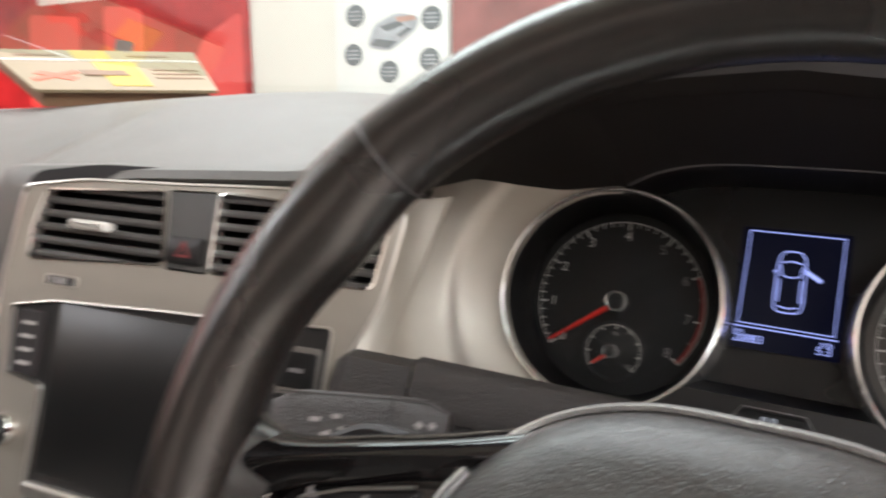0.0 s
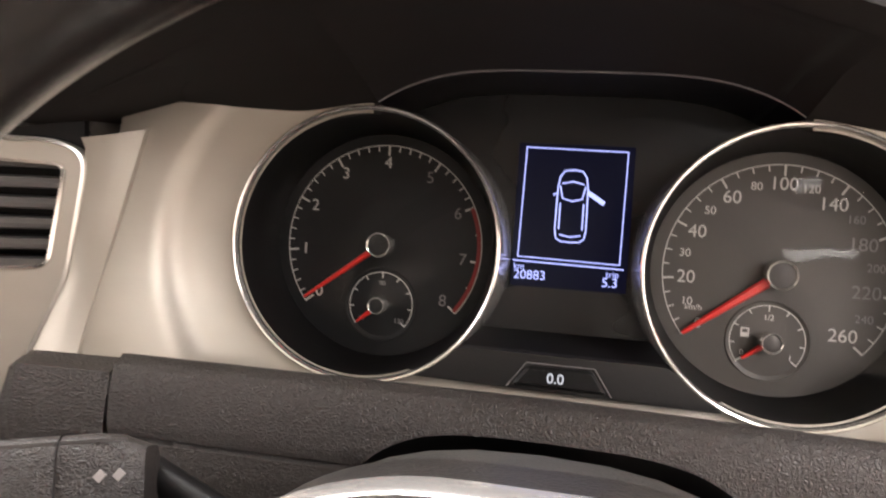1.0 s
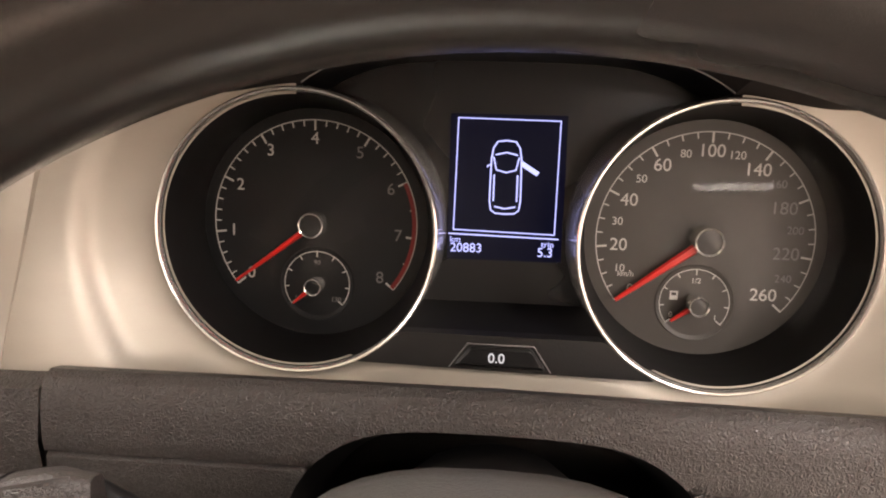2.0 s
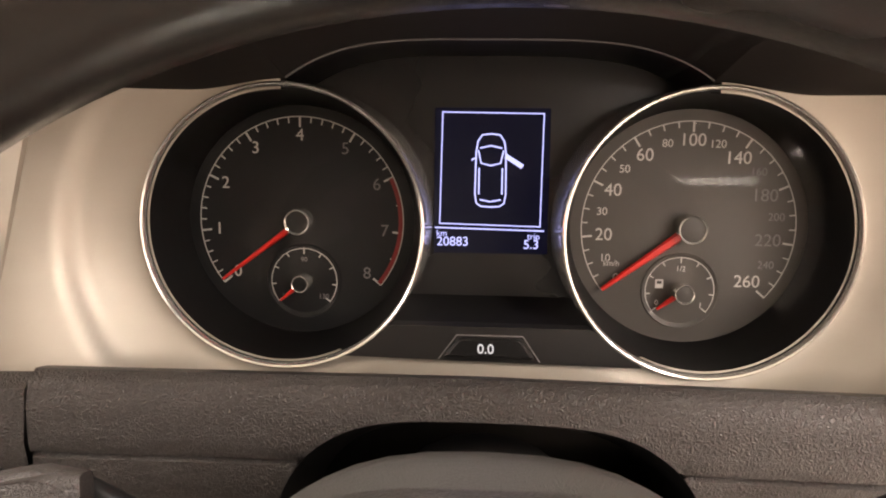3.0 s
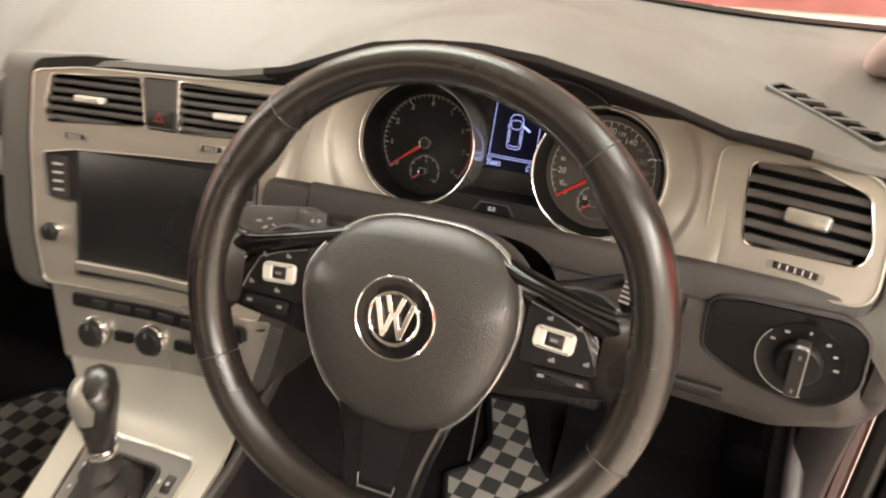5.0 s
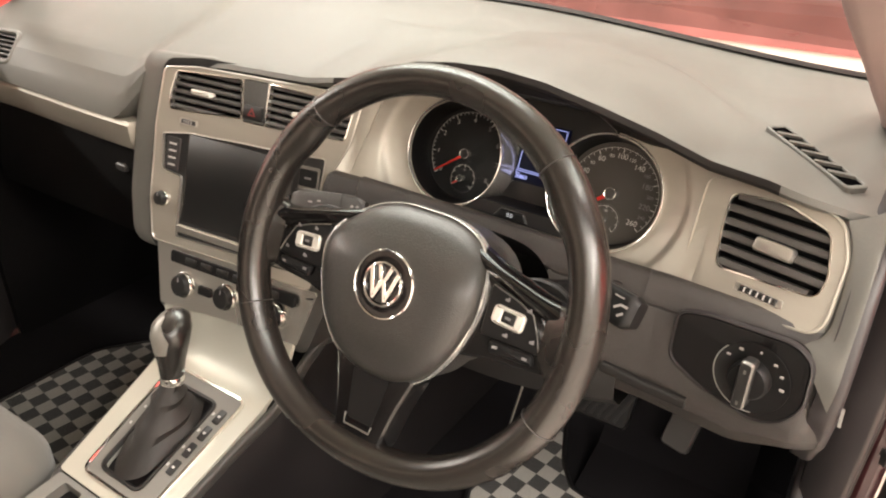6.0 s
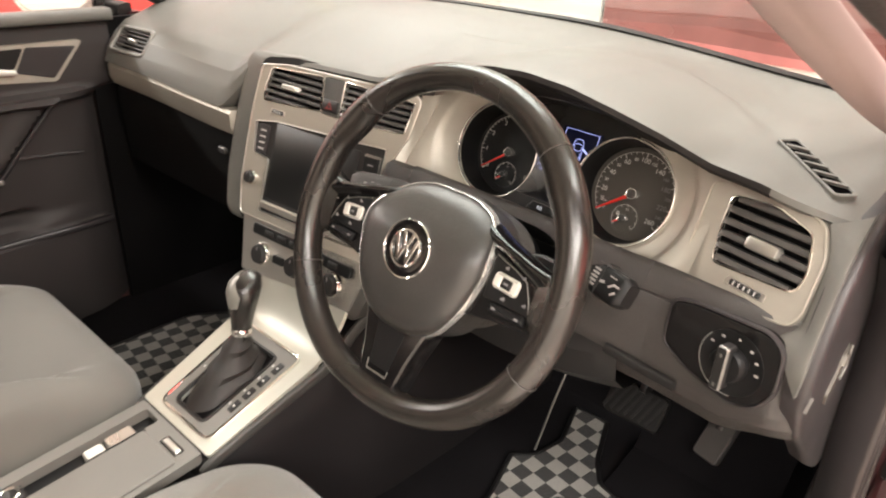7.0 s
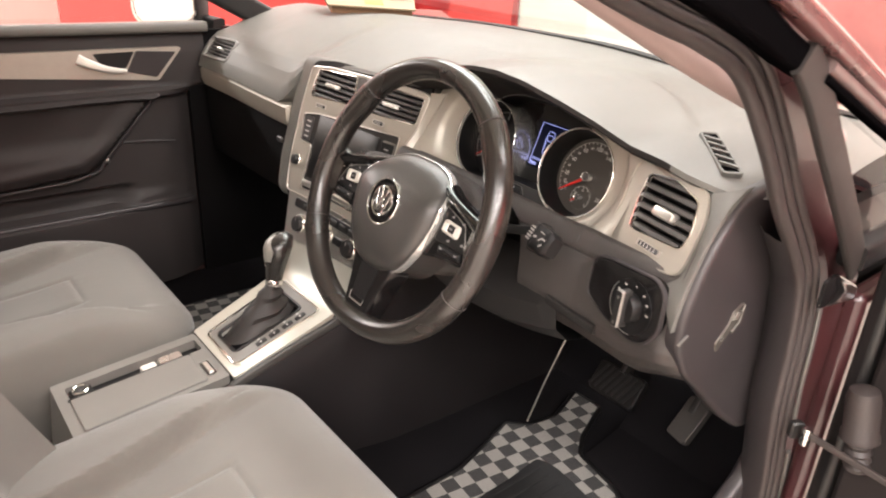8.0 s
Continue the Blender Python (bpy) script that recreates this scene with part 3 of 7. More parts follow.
# shorter grained block between the knee panel and the centre stack
cap_rows = []
for k in range(13):
    x = -0.228 + 0.054 * k / 12
    e = 0.006 * (1 - ss(-0.228, -0.216, x))
    cap_rows.append([(x, y, z + 0.0036) for x, y, z in ((x, 0.225, 0.93), (x, 0.205, 0.936 - e), (x, 0.189 + e, 0.9495 - e), (x, 0.180 + e, 0.948 - e), (x, 0.170 + e, 0.930), (x, 0.164 + e, 0.90), (x, 0.16 + e, 0.86), (x, 0.17 + e, 0.81), (x, 0.21, 0.79))])
part("knee_panel_end", loft(cap_rows, closed=False), M_KNEE, dash, "dark grained end block")
# lower cover below the column
low = []
for k in range(31):
    x = -0.165 + 0.33 * k / 30
    s = 1 - (x / 0.166) ** 2
    low.append([(x, 0.20, 0.875), (x, 0.168, 0.865 - 0.01 * s), (x, 0.158 - 0.016 * s, 0.835 - 0.02 * s), (x, 0.164 - 0.016 * s, 0.80 - 0.022 * s), (x, 0.19 - 0.01 * s, 0.775 - 0.02 * s), (x, 0.26, 0.757 - 0.012 * s), (x, 0.40, 0.75)])
part("column_lower_cover", loft(low, closed=False), M_DARK, dash, "dark lower cover")

# release handle recess on the underside of the knee panel
part("release_slot", sweep([(0.150, 0.158, 0.842), (0.19, 0.156, 0.838), (0.235, 0.152, 0.838)], rrect(0.010, 0.012, 0.003, n=3)), M_DARK, dash, "dark release handle")
part("panel_seam", sweep([(0.175, 0.1835, 0.9473), (0.175, 0.1725, 0.9355), (0.175, 0.1692, 0.9270)], [(0.0006, 0), (0, 0.0006), (-0.0006, 0), (0, -0.0006)], up=(1, 0, 0)), M_ENDCAP, dash, "panel seam edge")

# driver's vent panel
VP = facing(0.267, 0.203, 0.993, 26, -17)
vent_open = round_poly([(-0.052, 0.032), (-0.004, 0.038), (0.040, 0.027), (0.053, -0.010), (0.0505, -0.0285), (0.0, -0.033), (-0.038, -0.0365), (-0.0475, 0.0)], 0.009)
vent_rim = round_poly([(-0.079, 0.038), (-0.046, 0.047), (-0.005, 0.050), (0.045, 0.038), (0.060, 0.010), (0.066, -0.045), (0.058, -0.057), (0.0, -0.063), (-0.064, -0.067)], 0.010)
part("vent_panel", plate(vent_rim, (vent_open,), 0.0, -0.006), M_TRIM, dash, "brushed champagne vent panel", m=VP, bevel=0.0018)
# soft outer frame, which closes the dash towards the door
outer = round_poly([(-0.070, 0.036), (-0.046, 0.0495), (0.0, 0.0525), (0.050, 0.0405), (0.066, 0.016), (0.070, -0.045), (0.066, -0.075), (0.0, -0.080), (-0.058, -0.080)], 0.014)
part("panel_edge", loft([[(p[0], p[1], z) for p in inset(vent_rim, d)] for d, z in ((-0.0012, -0.003), (-0.0010, 0.0016), (0.0008, 0.0020), (0.0018, -0.001))]), M_TRIM, dash, "raised satin edge", m=VP)
part("vent_surround", plate(inset(outer, 0.008), (inset(vent_rim, 0.003),), -0.003, -0.009), M_PAD, dash, "soft grey surround", m=VP)
part("surround_roll", loft([[(p[0], p[1], z) for p in inset(outer, d)] for d, z in ((0.009, -0.0031), (0.006, -0.0035), (0.003, -0.0050), (0.0008, -0.0080), (-0.0005, -0.013), (-0.001, -0.034))]), M_PAD, dash, "rolled edge of the surround", m=VP)

# the surround sweeps round to a groove before the end panel
groove = smooth_loop([(0.3455, 0.228, 1.0395), (0.3455, 0.195, 1.020), (0.3455, 0.172, 0.992), (0.3455, 0.156, 0.963), (0.3455, 0.145, 0.938), (0.3455, 0.135, 0.914), (0.344, 0.133, 0.893)], 5, False)
shore = smooth_loop([(0.046, 0.0405, 0), (0.058, 0.020, 0), (0.0645, -0.008, 0), (0.0675, -0.030, 0), (0.0690, -0.048, 0), (0.063, -0.060, 0), (0.050, -0.066, 0)], 5, False)
wrap = []
for a, b in zip(shore, groove):
    a, b = VP @ Vector((a[0], a[1], -0.0015)), Vector(b)
    out = Vector((0.35, -0.9, 0.1)) * 0.0035
    wrap.append([a + Vector((0, 0.004, 0)), a, a.lerp(b, 0.3) + out, a.lerp(b, 0.65) + out, a.lerp(b, 0.9) + out * 0.45, b, b + Vector((0.001, 0.012, 0))])
part("surround_sweep", loft(wrap, closed=False), M_PAD, dash, "soft grey surround swept round to the end")
# end of the dashboard, seen through the open door
cap = []
edge = [(0.226, 1.036), (0.197, 1.017), (0.174, 0.990), (0.158, 0.961), (0.147, 0.936), (0.138, 0.910), (0.140, 0.87), (0.165, 0.83), (0.215, 0.785), (0.27, 0.73), (0.335, 0.68), (0.42, 0.66), (0.45, 0.75), (0.45, 0.98), (0.36, 1.056)]
for dx, d in ((0.333, 0.004), (0.346, 0.001), (0.3510, 0.002), (0.3535, 0.0045), (0.3545, 0.010)):
    cap.append([(dx, p[0], p[1]) for p in inset(round_poly(edge, 0.012), d)])
part("end_panel", loft(cap, True, (True, True)), M_ENDCAP, dash, "grey-brown plastic end panel")
EC = Matrix.Translation((0.3555, 0.238, 0.873)) @ pose(0, 0, 0, 90, 0, 90) @ pose(0, 0, 0, 0, 0, -39)
part("end_clip", plate(round_poly([(0.001, 0.034), (0.012, 0.012), (0.006, -0.006), (0.002, -0.034), (-0.010, -0.026), (-0.004, 0.0), (-0.009, 0.016)], 0.003), (circle(0.0038, 0.001, 0.012, 16), circle(0.0026, -0.003, -0.018, 12)), 0.0012, -0.003), M_BRASS, dash, "bare metal clip on the end panel", m=EC, bevel=0.0006)
part("end_clip_tongue", domed(round_poly([(-0.006, 0.006), (0.006, 0.010), (0.004, 0.024), (-0.004, 0.020)], 0.002), [(0, 0.0), (0.0005, 0.003), (0.002, 0.004)]), M_BRASS, dash, "folded metal tongue", m=EC)
part("end_clip_lip", sweep([EC @ Vector(p) for p in ((0.002, 0.032, 0.002), (0.0115, 0.012, 0.003), (0.006, -0.004, 0.003))], rrect(0.0022, 0.004, 0.0008, n=2)), M_SATIN, dash, "bright clip lip")
part("end_notch", plate(rrect(0.018, 0.002, 0.0008), (), 0.0006, -0.002), M_SATIN, dash, "small pale notch", m=Matrix.Translation((0.356, 0.142, 0.887)) @ pose(0, 0, 0, 90, 0, 90) @ pose(0, 0, 0, 0, 0, 25))

part("corner_clip", domed(rrect(0.020, 0.012, 0.002), [(0, -0.004), (0, 0.002), (0.0015, 0.004)]), M_SATIN, dash, "small bright clip under the pad corner", m=Matrix.Translation((0.349, 0.250, 1.030)) @ pose(0, 0, 0, 90, 0, 60))

# passenger side: trim strip, glove box
strip = []
for k in range(41):
    x = -1.09 + 0.513 * k / 40
    e = passenger_bow(x)
    strip.append([(x, 0.180 + e, 0.950), (x, 0.162 + e, 0.9485), (x, 0.1580 + e, 0.943), (x, 0.1585 + e, 0.921), (x, 0.165 + e, 0.906), (x, 0.19 + e, 0.901)])
strip.append([(p[0] + 0.003, p[1] + 0.005, p[2]) for p in strip[-1]])
strip.append([(p[0] + 0.0045, 0.200, p[2] * 0.8 + 0.19) for p in strip[-1]])
part("passenger_trim_strip", loft(strip, closed=False), M_TRIM, dash, "champagne trim strip")
glove = []
for k in range(25):
    x = -1.05 + 0.478 * k / 24
    e = passenger_bow(x)
    glove.append([(x, 0.20 + e, 0.914), (x, 0.174 + e, 0.908), (x, 0.168 + e, 0.885), (x, 0.172 + e, 0.82), (x, 0.19, 0.74), (x, 0.25, 0.70), (x, 0.40, 0.69)])
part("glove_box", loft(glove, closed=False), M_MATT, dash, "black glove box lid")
part("glove_box_latch", domed(rrect(0.026, 0.012, 0.005), [(0, -0.006), (0, 0.001), (0.002, 0.003)]), M_LOUVRE, dash, "small dark latch", m=facing(-0.625, 0.167, 0.868, -2))

# ---- centre stack ----
stack = thing("centre_stack", "champagne centre stack with vents, screen opening and climate panel", "dashboard panel", at=(-0.356, 0.2, 0.9))
f_out = round_poly([(-0.164, 0.0115), (-0.10, 0.0195), (0.10, 0.0245), (0.160, 0.0245), (0.172, 0.018), (0.164, -0.036), (0.146, -0.075), (0.142, -0.222), (-0.158, -0.226), (-0.170, -0.17), (-0.172, -0.06)], 0.010)
v_l = round_poly([(-0.139, 0.0105), (-0.0175, 0.017), (-0.0115, -0.0335), (-0.147, -0.042), (-0.1485, -0.020)], 0.006)
v_r = round_poly([(0.030, 0.0185), (0.164, 0.0145), (0.157, -0.031), (0.030, -0.035)], 0.006)
v_h = round_poly([(-0.0165, 0.0175), (0.0285, 0.0185), (0.0285, -0.036), (-0.0105, -0.036)], 0.004)
v_s = round_poly([(-0.156, -0.076), (-0.11, -0.0685), (0.135, -0.0565), (0.130, -0.205), (-0.112, -0.212), (-0.112, -0.128), (-0.150, -0.124)], 0.005)
part("fascia", plate(f_out, (v_l, v_h, v_r, v_s), 0.0, -0.007), M_TRIM, stack, "brushed champagne fascia", m=CS, bevel=0.0016)
# silver rings stand in for the highlights along the fascia's edges
part("fascia_edge", loft([[(p[0], p[1], z) for p in inset(f_out, d)] for d, z in ((-0.0008, -0.003), (-0.0006, 0.0012), (0.0008, 0.0016), (0.0018, -0.001))]), M_SILVER, stack, "silver highlight line on the fascia's edge", m=CS)
part("screen_edge", loft([[(p[0], p[1], z) for p in inset(v_s, d)] for d, z in ((-0.0012, -0.001), (-0.0008, 0.0010), (0.0004, 0.0012), (0.0010, -0.002))]), M_SILVER, stack, "silver highlight line round the screen opening", m=CS)
house = []
for d, z, wide in ((-0.0065, -0.016, 0.0), (-0.0085, -0.010, 0.006), (-0.014, -0.013, 0.030), (-0.017, -0.021, 0.052), (-0.017, -0.034, 0.062), (-0.017, -0.20, 0.064)):
    house.append([(min(p[0], 0.15 + 0.1 * q[0]) - wide * ss(-0.11, -0.16, q[0]), p[1], z) for p, q in zip(inset(f_out, d), f_out)])
part("housing", loft(house, True, (False, True)), M_PAD, stack, "soft grey housing", m=CS)
# black plate that paints the shadow below the pad and round the fascia
part("shadow_gap", plate([(min(p[0], 0.166), p[1]) for p in inset(f_out, -0.012)], (inset(f_out, 0.004),), -0.0068, -0.010), M_BLACK, stack, "black plate for the shade round the fascia", m=CS)
# wing that bends from the stack to the instrument fascia
wing = []
for k in range(25):
    v = 0.026 - 0.112 * k / 24
    edge_u = lin_table(-v, [(-0.03, 0.168), (-0.022, 0.1715), (0.036, 0.1635), (0.075, 0.1455), (0.1, 0.1445)])
    u, back = bend_of(edge_u - 0.001, v)
    a = CS @ Vector((u, v, -0.0005 - back))
    t = (a.z - 0.925) / 0.12
    vv = (a.z - 0.985) / 0.94 - 0.010
    b = CL @ Vector((-0.2015 + 0.014 * max(t, 0) ** 2, vv, fascia_depth(-0.2, vv) + 0.001))
    wing.append([a, a.lerp(b, 0.35) + Vector((0, -0.002, 0)), a.lerp(b, 0.7) + Vector((0, -0.0015, 0)), b, b + Vector((0.0005, 0.004, 0))])
part("fascia_wing", loft(wing, closed=False), M_TRIM, stack, "champagne wing beside the dials")
lower = round_poly([(-0.150, -0.226), (0.150, -0.223), (0.128, -0.296), (-0.132, -0.314)], 0.004)
part("climate_panel", plate(lower, (), -0.002, -0.02), M_SILVER, stack, "satin grey climate control panel", m=CS, bevel=0.002)
flank = []
for d, z in ((0.0, -0.004), (-0.012, -0.012), (-0.012, -0.25)):
    flank.append([(p[0], p[1], z) for p in inset(lower, d)])
part("lower_housing", loft(flank, True, (False, True)), M_SHROUD, stack, "grey lower housing", m=CS)

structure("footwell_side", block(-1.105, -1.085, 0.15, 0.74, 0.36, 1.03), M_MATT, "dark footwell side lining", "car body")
structure("footwell_side", block(0.372, 0.388, 0.36, 0.74, 0.36, 1.0), M_DARK, "dark footwell side lining", "car body")


# ---- air vents ----
def air_vent(label, outline, m, slats, tab, slat_tilt=12.0, tilt_line=0.0, frame=True):
    """A louvre in a panel's opening: dark box, slats that follow the outline, a sliding tab."""
    t = thing("air_vent", label, "air vent", "dashboard air vents", at=m.translation)
    xs, ys = [p[0] for p in outline], [p[1] for p in outline]
    x0, x1, y0, y1 = min(xs), max(xs), min(ys), max(ys)
    loops = [[(p[0], p[1], z) for p in o] for o, z in ((inset(outline, -0.0015), -0.004), (inset(outline, 0.001), -0.030), (inset(outline, 0.002), -0.031))]
    part("duct", loft(loops, True, (False, True)), M_BLACK, t, "black duct", m=m)
    if frame:
        ring = loft([[(p[0], p[1], z) for p in inset(outline, d)] for d, z in ((-0.0006, -0.001), (-0.0002, 0.0012), (0.0012, 0.0014), (0.0018, -0.002))])
        part("bezel", ring, M_CHROME, t, "thin bright bezel", m=m)

    def span(y):
        hits = []
        for i in range(len(outline)):
            (ax, ay), (bx, by) = outline[i - 1], outline[i]
            if (ay - y) * (by - y) < 0:
                hits.append(ax + (bx - ax) * (y - ay) / (by - ay))
        return (min(hits), max(hits)) if len(hits) > 1 else None

    for k in range(slats):
        y = y0 + (y1 - y0) * (k + 0.55) / slats
        got = span(y)
        if not got:
            continue
        a, b = got[0] + 0.0015, got[1] - 0.0015
        h = (y1 - y0) / slats
        bm = bmesh.new()
        loops = []
        for j in range(9):
            x = a + (b - a) * j / 8
            yy = y + tilt_line * (x - (x0 + x1) / 2)
            lo = []
            for dz, dy in ((-0.001, -h * 0.27), (0.0, -h * 0.20), (0.0003, 0.0), (-0.001, h * 0.25), (-0.0025, h * 0.30), (-0.016, h * 0.38), (-0.016, h * 0.22), (-0.004, -h * 0.22)):
                lo.append((x, yy + dy, dz - 0.002))
            loops.append(lo)
        loft(loops, True, (True, True), bm)
        part("slat", bm, M_LOUVRE, t, m=m)
    tx, ty, tw, th = tab
    # centre tabs take a paler material, with the light on them painted in
    part("slider_tab", domed(rrect(tw, th, th * 0.3, tx, ty), [(0, -0.006), (0, 0.003), (0.0012, 0.0048), (0.003, 0.0052)]), M_PALE if m is CS else M_SILVER, t, "slider tab, lit paler on the centre vents", m=m)
    return t


air_vent("driver side air vent with dark curved louvres and silver tab", vent_open, VP, 6, (0.003, -0.003, 0.035, 0.0130), tilt_line=0.02)
air_vent("centre air vent with dark louvres and silver tab", v_l, CS, 6, (-0.088, -0.013, 0.036, 0.007))
air_vent("centre air vent with dark louvres and silver tab", v_r, CS, 6, (0.095, -0.012, 0.036, 0.007))
side_open = round_poly([(-0.058, 0.020), (0.060, 0.024), (0.062, -0.021), (-0.060, -0.025)], 0.008)
side_rim = inset(side_open, -0.008)
sp = thing("side_vent_panel", "pale plastic frame of the passenger side vent", "vent panel", at=SV.translation)
part("frame", plate(side_rim, (side_open,), 0.004, -0.02), M_DECK, sp, m=SV, bevel=0.003)
air_vent("passenger side air vent with grey louvres", side_open, SV, 6, (0.0, 0.0, 0.02, 0.006), frame=False)


def vent_roller(label, x, y, w, m, teeth=5):
    t = thing("vent_roller", label, "thumb wheel", "vent thumb wheels", at=m @ Vector((x, y, 0)))
    part("slot", plate(rrect(w, 0.008, 0.002, x, y), (), 0.0006, -0.004), M_SILVER, t, "silver slot frame", m=m, bevel=0.0006)
    part("wheel", domed(rrect(w * 0.78, 0.0058, 0.001, x, y), [(0, -0.002), (0, 0.001), (0.0012, 0.0022)]), M_DARK, t, m=m)
    for k in range(teeth):
        part("tooth", bar(x + (k - (teeth - 1) / 2) * w * 0.135, y, 0.0013, 0.0048, 0.0022, 0.001), M_ICON, t, m=m)


vent_roller("ribbed vent thumb wheel below the driver's vent", 0.007, -0.0445, 0.044, VP)
vent_roller("ribbed vent thumb wheel below a centre vent", -0.108, -0.054, 0.034, CS, 4)
vent_roller("ribbed vent thumb wheel below a centre vent", 0.075, -0.046, 0.034, CS, 4)

# hazard switch between the centre vents
hz = thing("hazard_switch", "dark grey hazard light switch with red triangle", "switch", at=CS @ Vector((0.006, -0.01, 0)))
part("housing", domed(inset(v_h, 0.0008), [(0, -0.012), (0, -0.001), (0.0010, 0.0004)]), M_SHROUD, hz, "grey switch column", m=CS)
part("button", domed(rrect(0.034, 0.018, 0.003, 0.0075, -0.022), [(0, 0.0), (0, 0.002), (0.0015, 0.003)]), M_DARK, hz, m=CS)
part("triangle", plate([(0.0005, -0.0265), (0.0145, -0.0265), (0.0075, -0.0155)], ([(0.0035, -0.0248), (0.0075, -0.0190), (0.0115, -0.0248)],), 0.0036, 0.0028), M_HAZARD, hz, "red triangle", m=CS)

# ---- infotainment unit ----
inf = thing("infotainment_unit", "dark touch screen radio unit, switched off", "car radio", at=CS @ Vector((0, -0.13, 0)))
part("body", plate(inset(v_s, 0.0008), (), -0.002, -0.03), M_DARK, inf, "dark satin bezel", m=CS, bevel=0.001)
part("screen", domed(rrect(0.196, 0.118, 0.004, -0.009, -0.128), [(0, -0.003), (0, -0.0014), (0.0008, -0.001)]), M_SCREENOFF, inf, "glossy black screen", m=CS)
part("lower_strip", domed(rrect(0.232, 0.011, 0.003, 0.006, -0.199), [(0, -0.003), (0, 0.0015), (0.002, 0.0035)]), M_SILVER, inf, "satin strip below the screen", m=CS)
part("button_column", domed(rrect(0.026, 0.046, 0.003, -0.134, -0.101), [(0, -0.003), (0, -0.0005), (0.001, 0.0003)]), M_ENDCAP, inf, "grey button column", m=CS)
for k in range(4):
    part("button_mark", bar(-0.134, -0.087 - 0.0095 * k, 0.014, 0.0026, 0.0005), M_ICON, inf, m=CS)
part("right_button_column", domed(rrect(0.030, 0.104, 0.003, 0.114, -0.122), [(0, -0.003), (0, -0.0012), (0.001, -0.0008)]), M_SATIN, inf, "satin key surround", m=CS)
for k in range(4):
    key = part("key", domed(rrect(0.026, 0.0215, 0.002, 0.114, -0.084 - 0.0254 * k), [(0, -0.001), (0, 0.0012), (0.001, 0.0020)]), M_BLACK, inf, "black key", m=CS)
    part("key_mark", bar(0.115, -0.084 - 0.0254 * k, 0.010, 0.0024, 0.0022), M_DIM, key, m=CS)


def turn_knob(name, label, x, y, r, m, parent=None, cap=M_DARK):
    t = thing(name, label, "rotary control", "rotary controls", at=m @ Vector((x, y, 0)))
    k = on_stack(x, y) if m is CS else m @ pose(x, y, 0)
    part("ring", lathe([(r, -0.002), (r, 0.003), (r * 0.93, 0.005), (r * 0.86, 0.004), (r * 0.86, -0.002)], 40), M_CHROME, t, "bright ring", m=k)
    part("grip", lathe([(r * 0.84, 0.0), (r * 0.80, 0.010), (r * 0.74, 0.012), (r * 0.1, 0.0125)], 40, cap=True), cap, t, m=k)
    part("pointer", bar(0, r * 0.5, r * 0.10, r * 0.34, 0.0128, 0.0008), M_DIM, t, m=k)
    return t


turn_knob("volume_control", "dark volume knob with bright ring", -0.141, -0.164, 0.0115, CS)
for x, y in ((-0.084, -0.276), (-0.001, -0.272), (0.086, -0.268)):
    turn_knob("climate_control", "dark climate knob with bright ring", x, y, 0.0185, CS)
slot = thing("climate_button_row", "black row of small climate buttons", "button row", at=CS @ Vector((0, -0.24, 0)))
part("strip", domed(rrect(0.235, 0.017, 0.004, 0.0, -0.2405), [(0, -0.004), (0, 0.0), (0.001, 0.0008)]), M_BLACK, slot, m=CS)
for k in range(6):
    part("button", domed(rrect(0.022, 0.009, 0.002, -0.075 + 0.031 * k, -0.2405), [(0, 0.0), (0, 0.0016), (0.001, 0.0022)]), M_DARK, slot, m=CS)
for x, y in ((-0.043, -0.275), (0.042, -0.27)):
    b = thing("climate_push_button", "small black climate push button", "button", "climate push buttons", at=CS @ Vector((x, y, 0)))
    part("cap", domed(rrect(0.026, 0.013, 0.003, x, y), [(0, -0.003), (0, 0.001), (0.001, 0.002)]), M_BLACK, b, m=CS)

# ---- instrument cluster ----
clus = thing("instrument_cluster", "two round dials with red needles and a lit blue display", "instrument cluster", at=(0.005, 0.26, 0.98))
# dark panel between and above the dials
hump = [(u, hump_top(u) + 0.001) for u in [0.0885 - 0.177 * k / 24 for k in range(25)]]
part("centre_panel", plate([(-0.0885, -0.043), (0.0885, -0.043)] + hump, (), -0.0415, -0.046), M_SCREENOFF, clus, "smoked black centre panel", m=CL)
part("centre_sill", loft([[CL @ Vector((u, -0.046, 0.0)), CL @ Vector((u * 0.96, -0.0415, -0.001)), CL @ Vector((u * 0.94, -0.041, -0.012)), CL @ Vector((u * 0.94, -0.036, -0.042))] for u in (-0.046, -0.02, 0.0, 0.02, 0.046)], closed=False), M_BLACK, clus, "black sill below the display")
part("trip_strip", plate(round_poly([(-0.043, -0.041), (0.043, -0.041), (0.066, -0.0575), (-0.066, -0.0555)], 0.002), (), 0.0022, -0.006), M_DARK, clus, "black strip with the trip reset", m=CL, bevel=0.0008)
part("trip_button", domed(round_poly([(-0.0135, -0.0455), (0.013, -0.0455), (0.0195, -0.0548), (-0.0205, -0.0545)], 0.002), [(0, 0.0015), (0, 0.0032), (0.0012, 0.0042)]), M_BLACK, clus, "black reset button", m=CL)
part("trip_button_edge", sweep([CL @ Vector(p) for p in ((-0.0225, -0.0555, 0.0032), (-0.0145, -0.0445, 0.0032), (0.014, -0.0445, 0.0032), (0.0215, -0.0558, 0.0032))], [(0.00028, 0), (0, 0.00028), (-0.00028, 0), (0, -0.00028)]), M_DIM, clus, m=None)
lettering("trip_digits", "0.0", 0.0060, M_TRIPTEXT, clus, CL @ pose(-0.002, -0.0503, 0.0045), "lit trip digits")

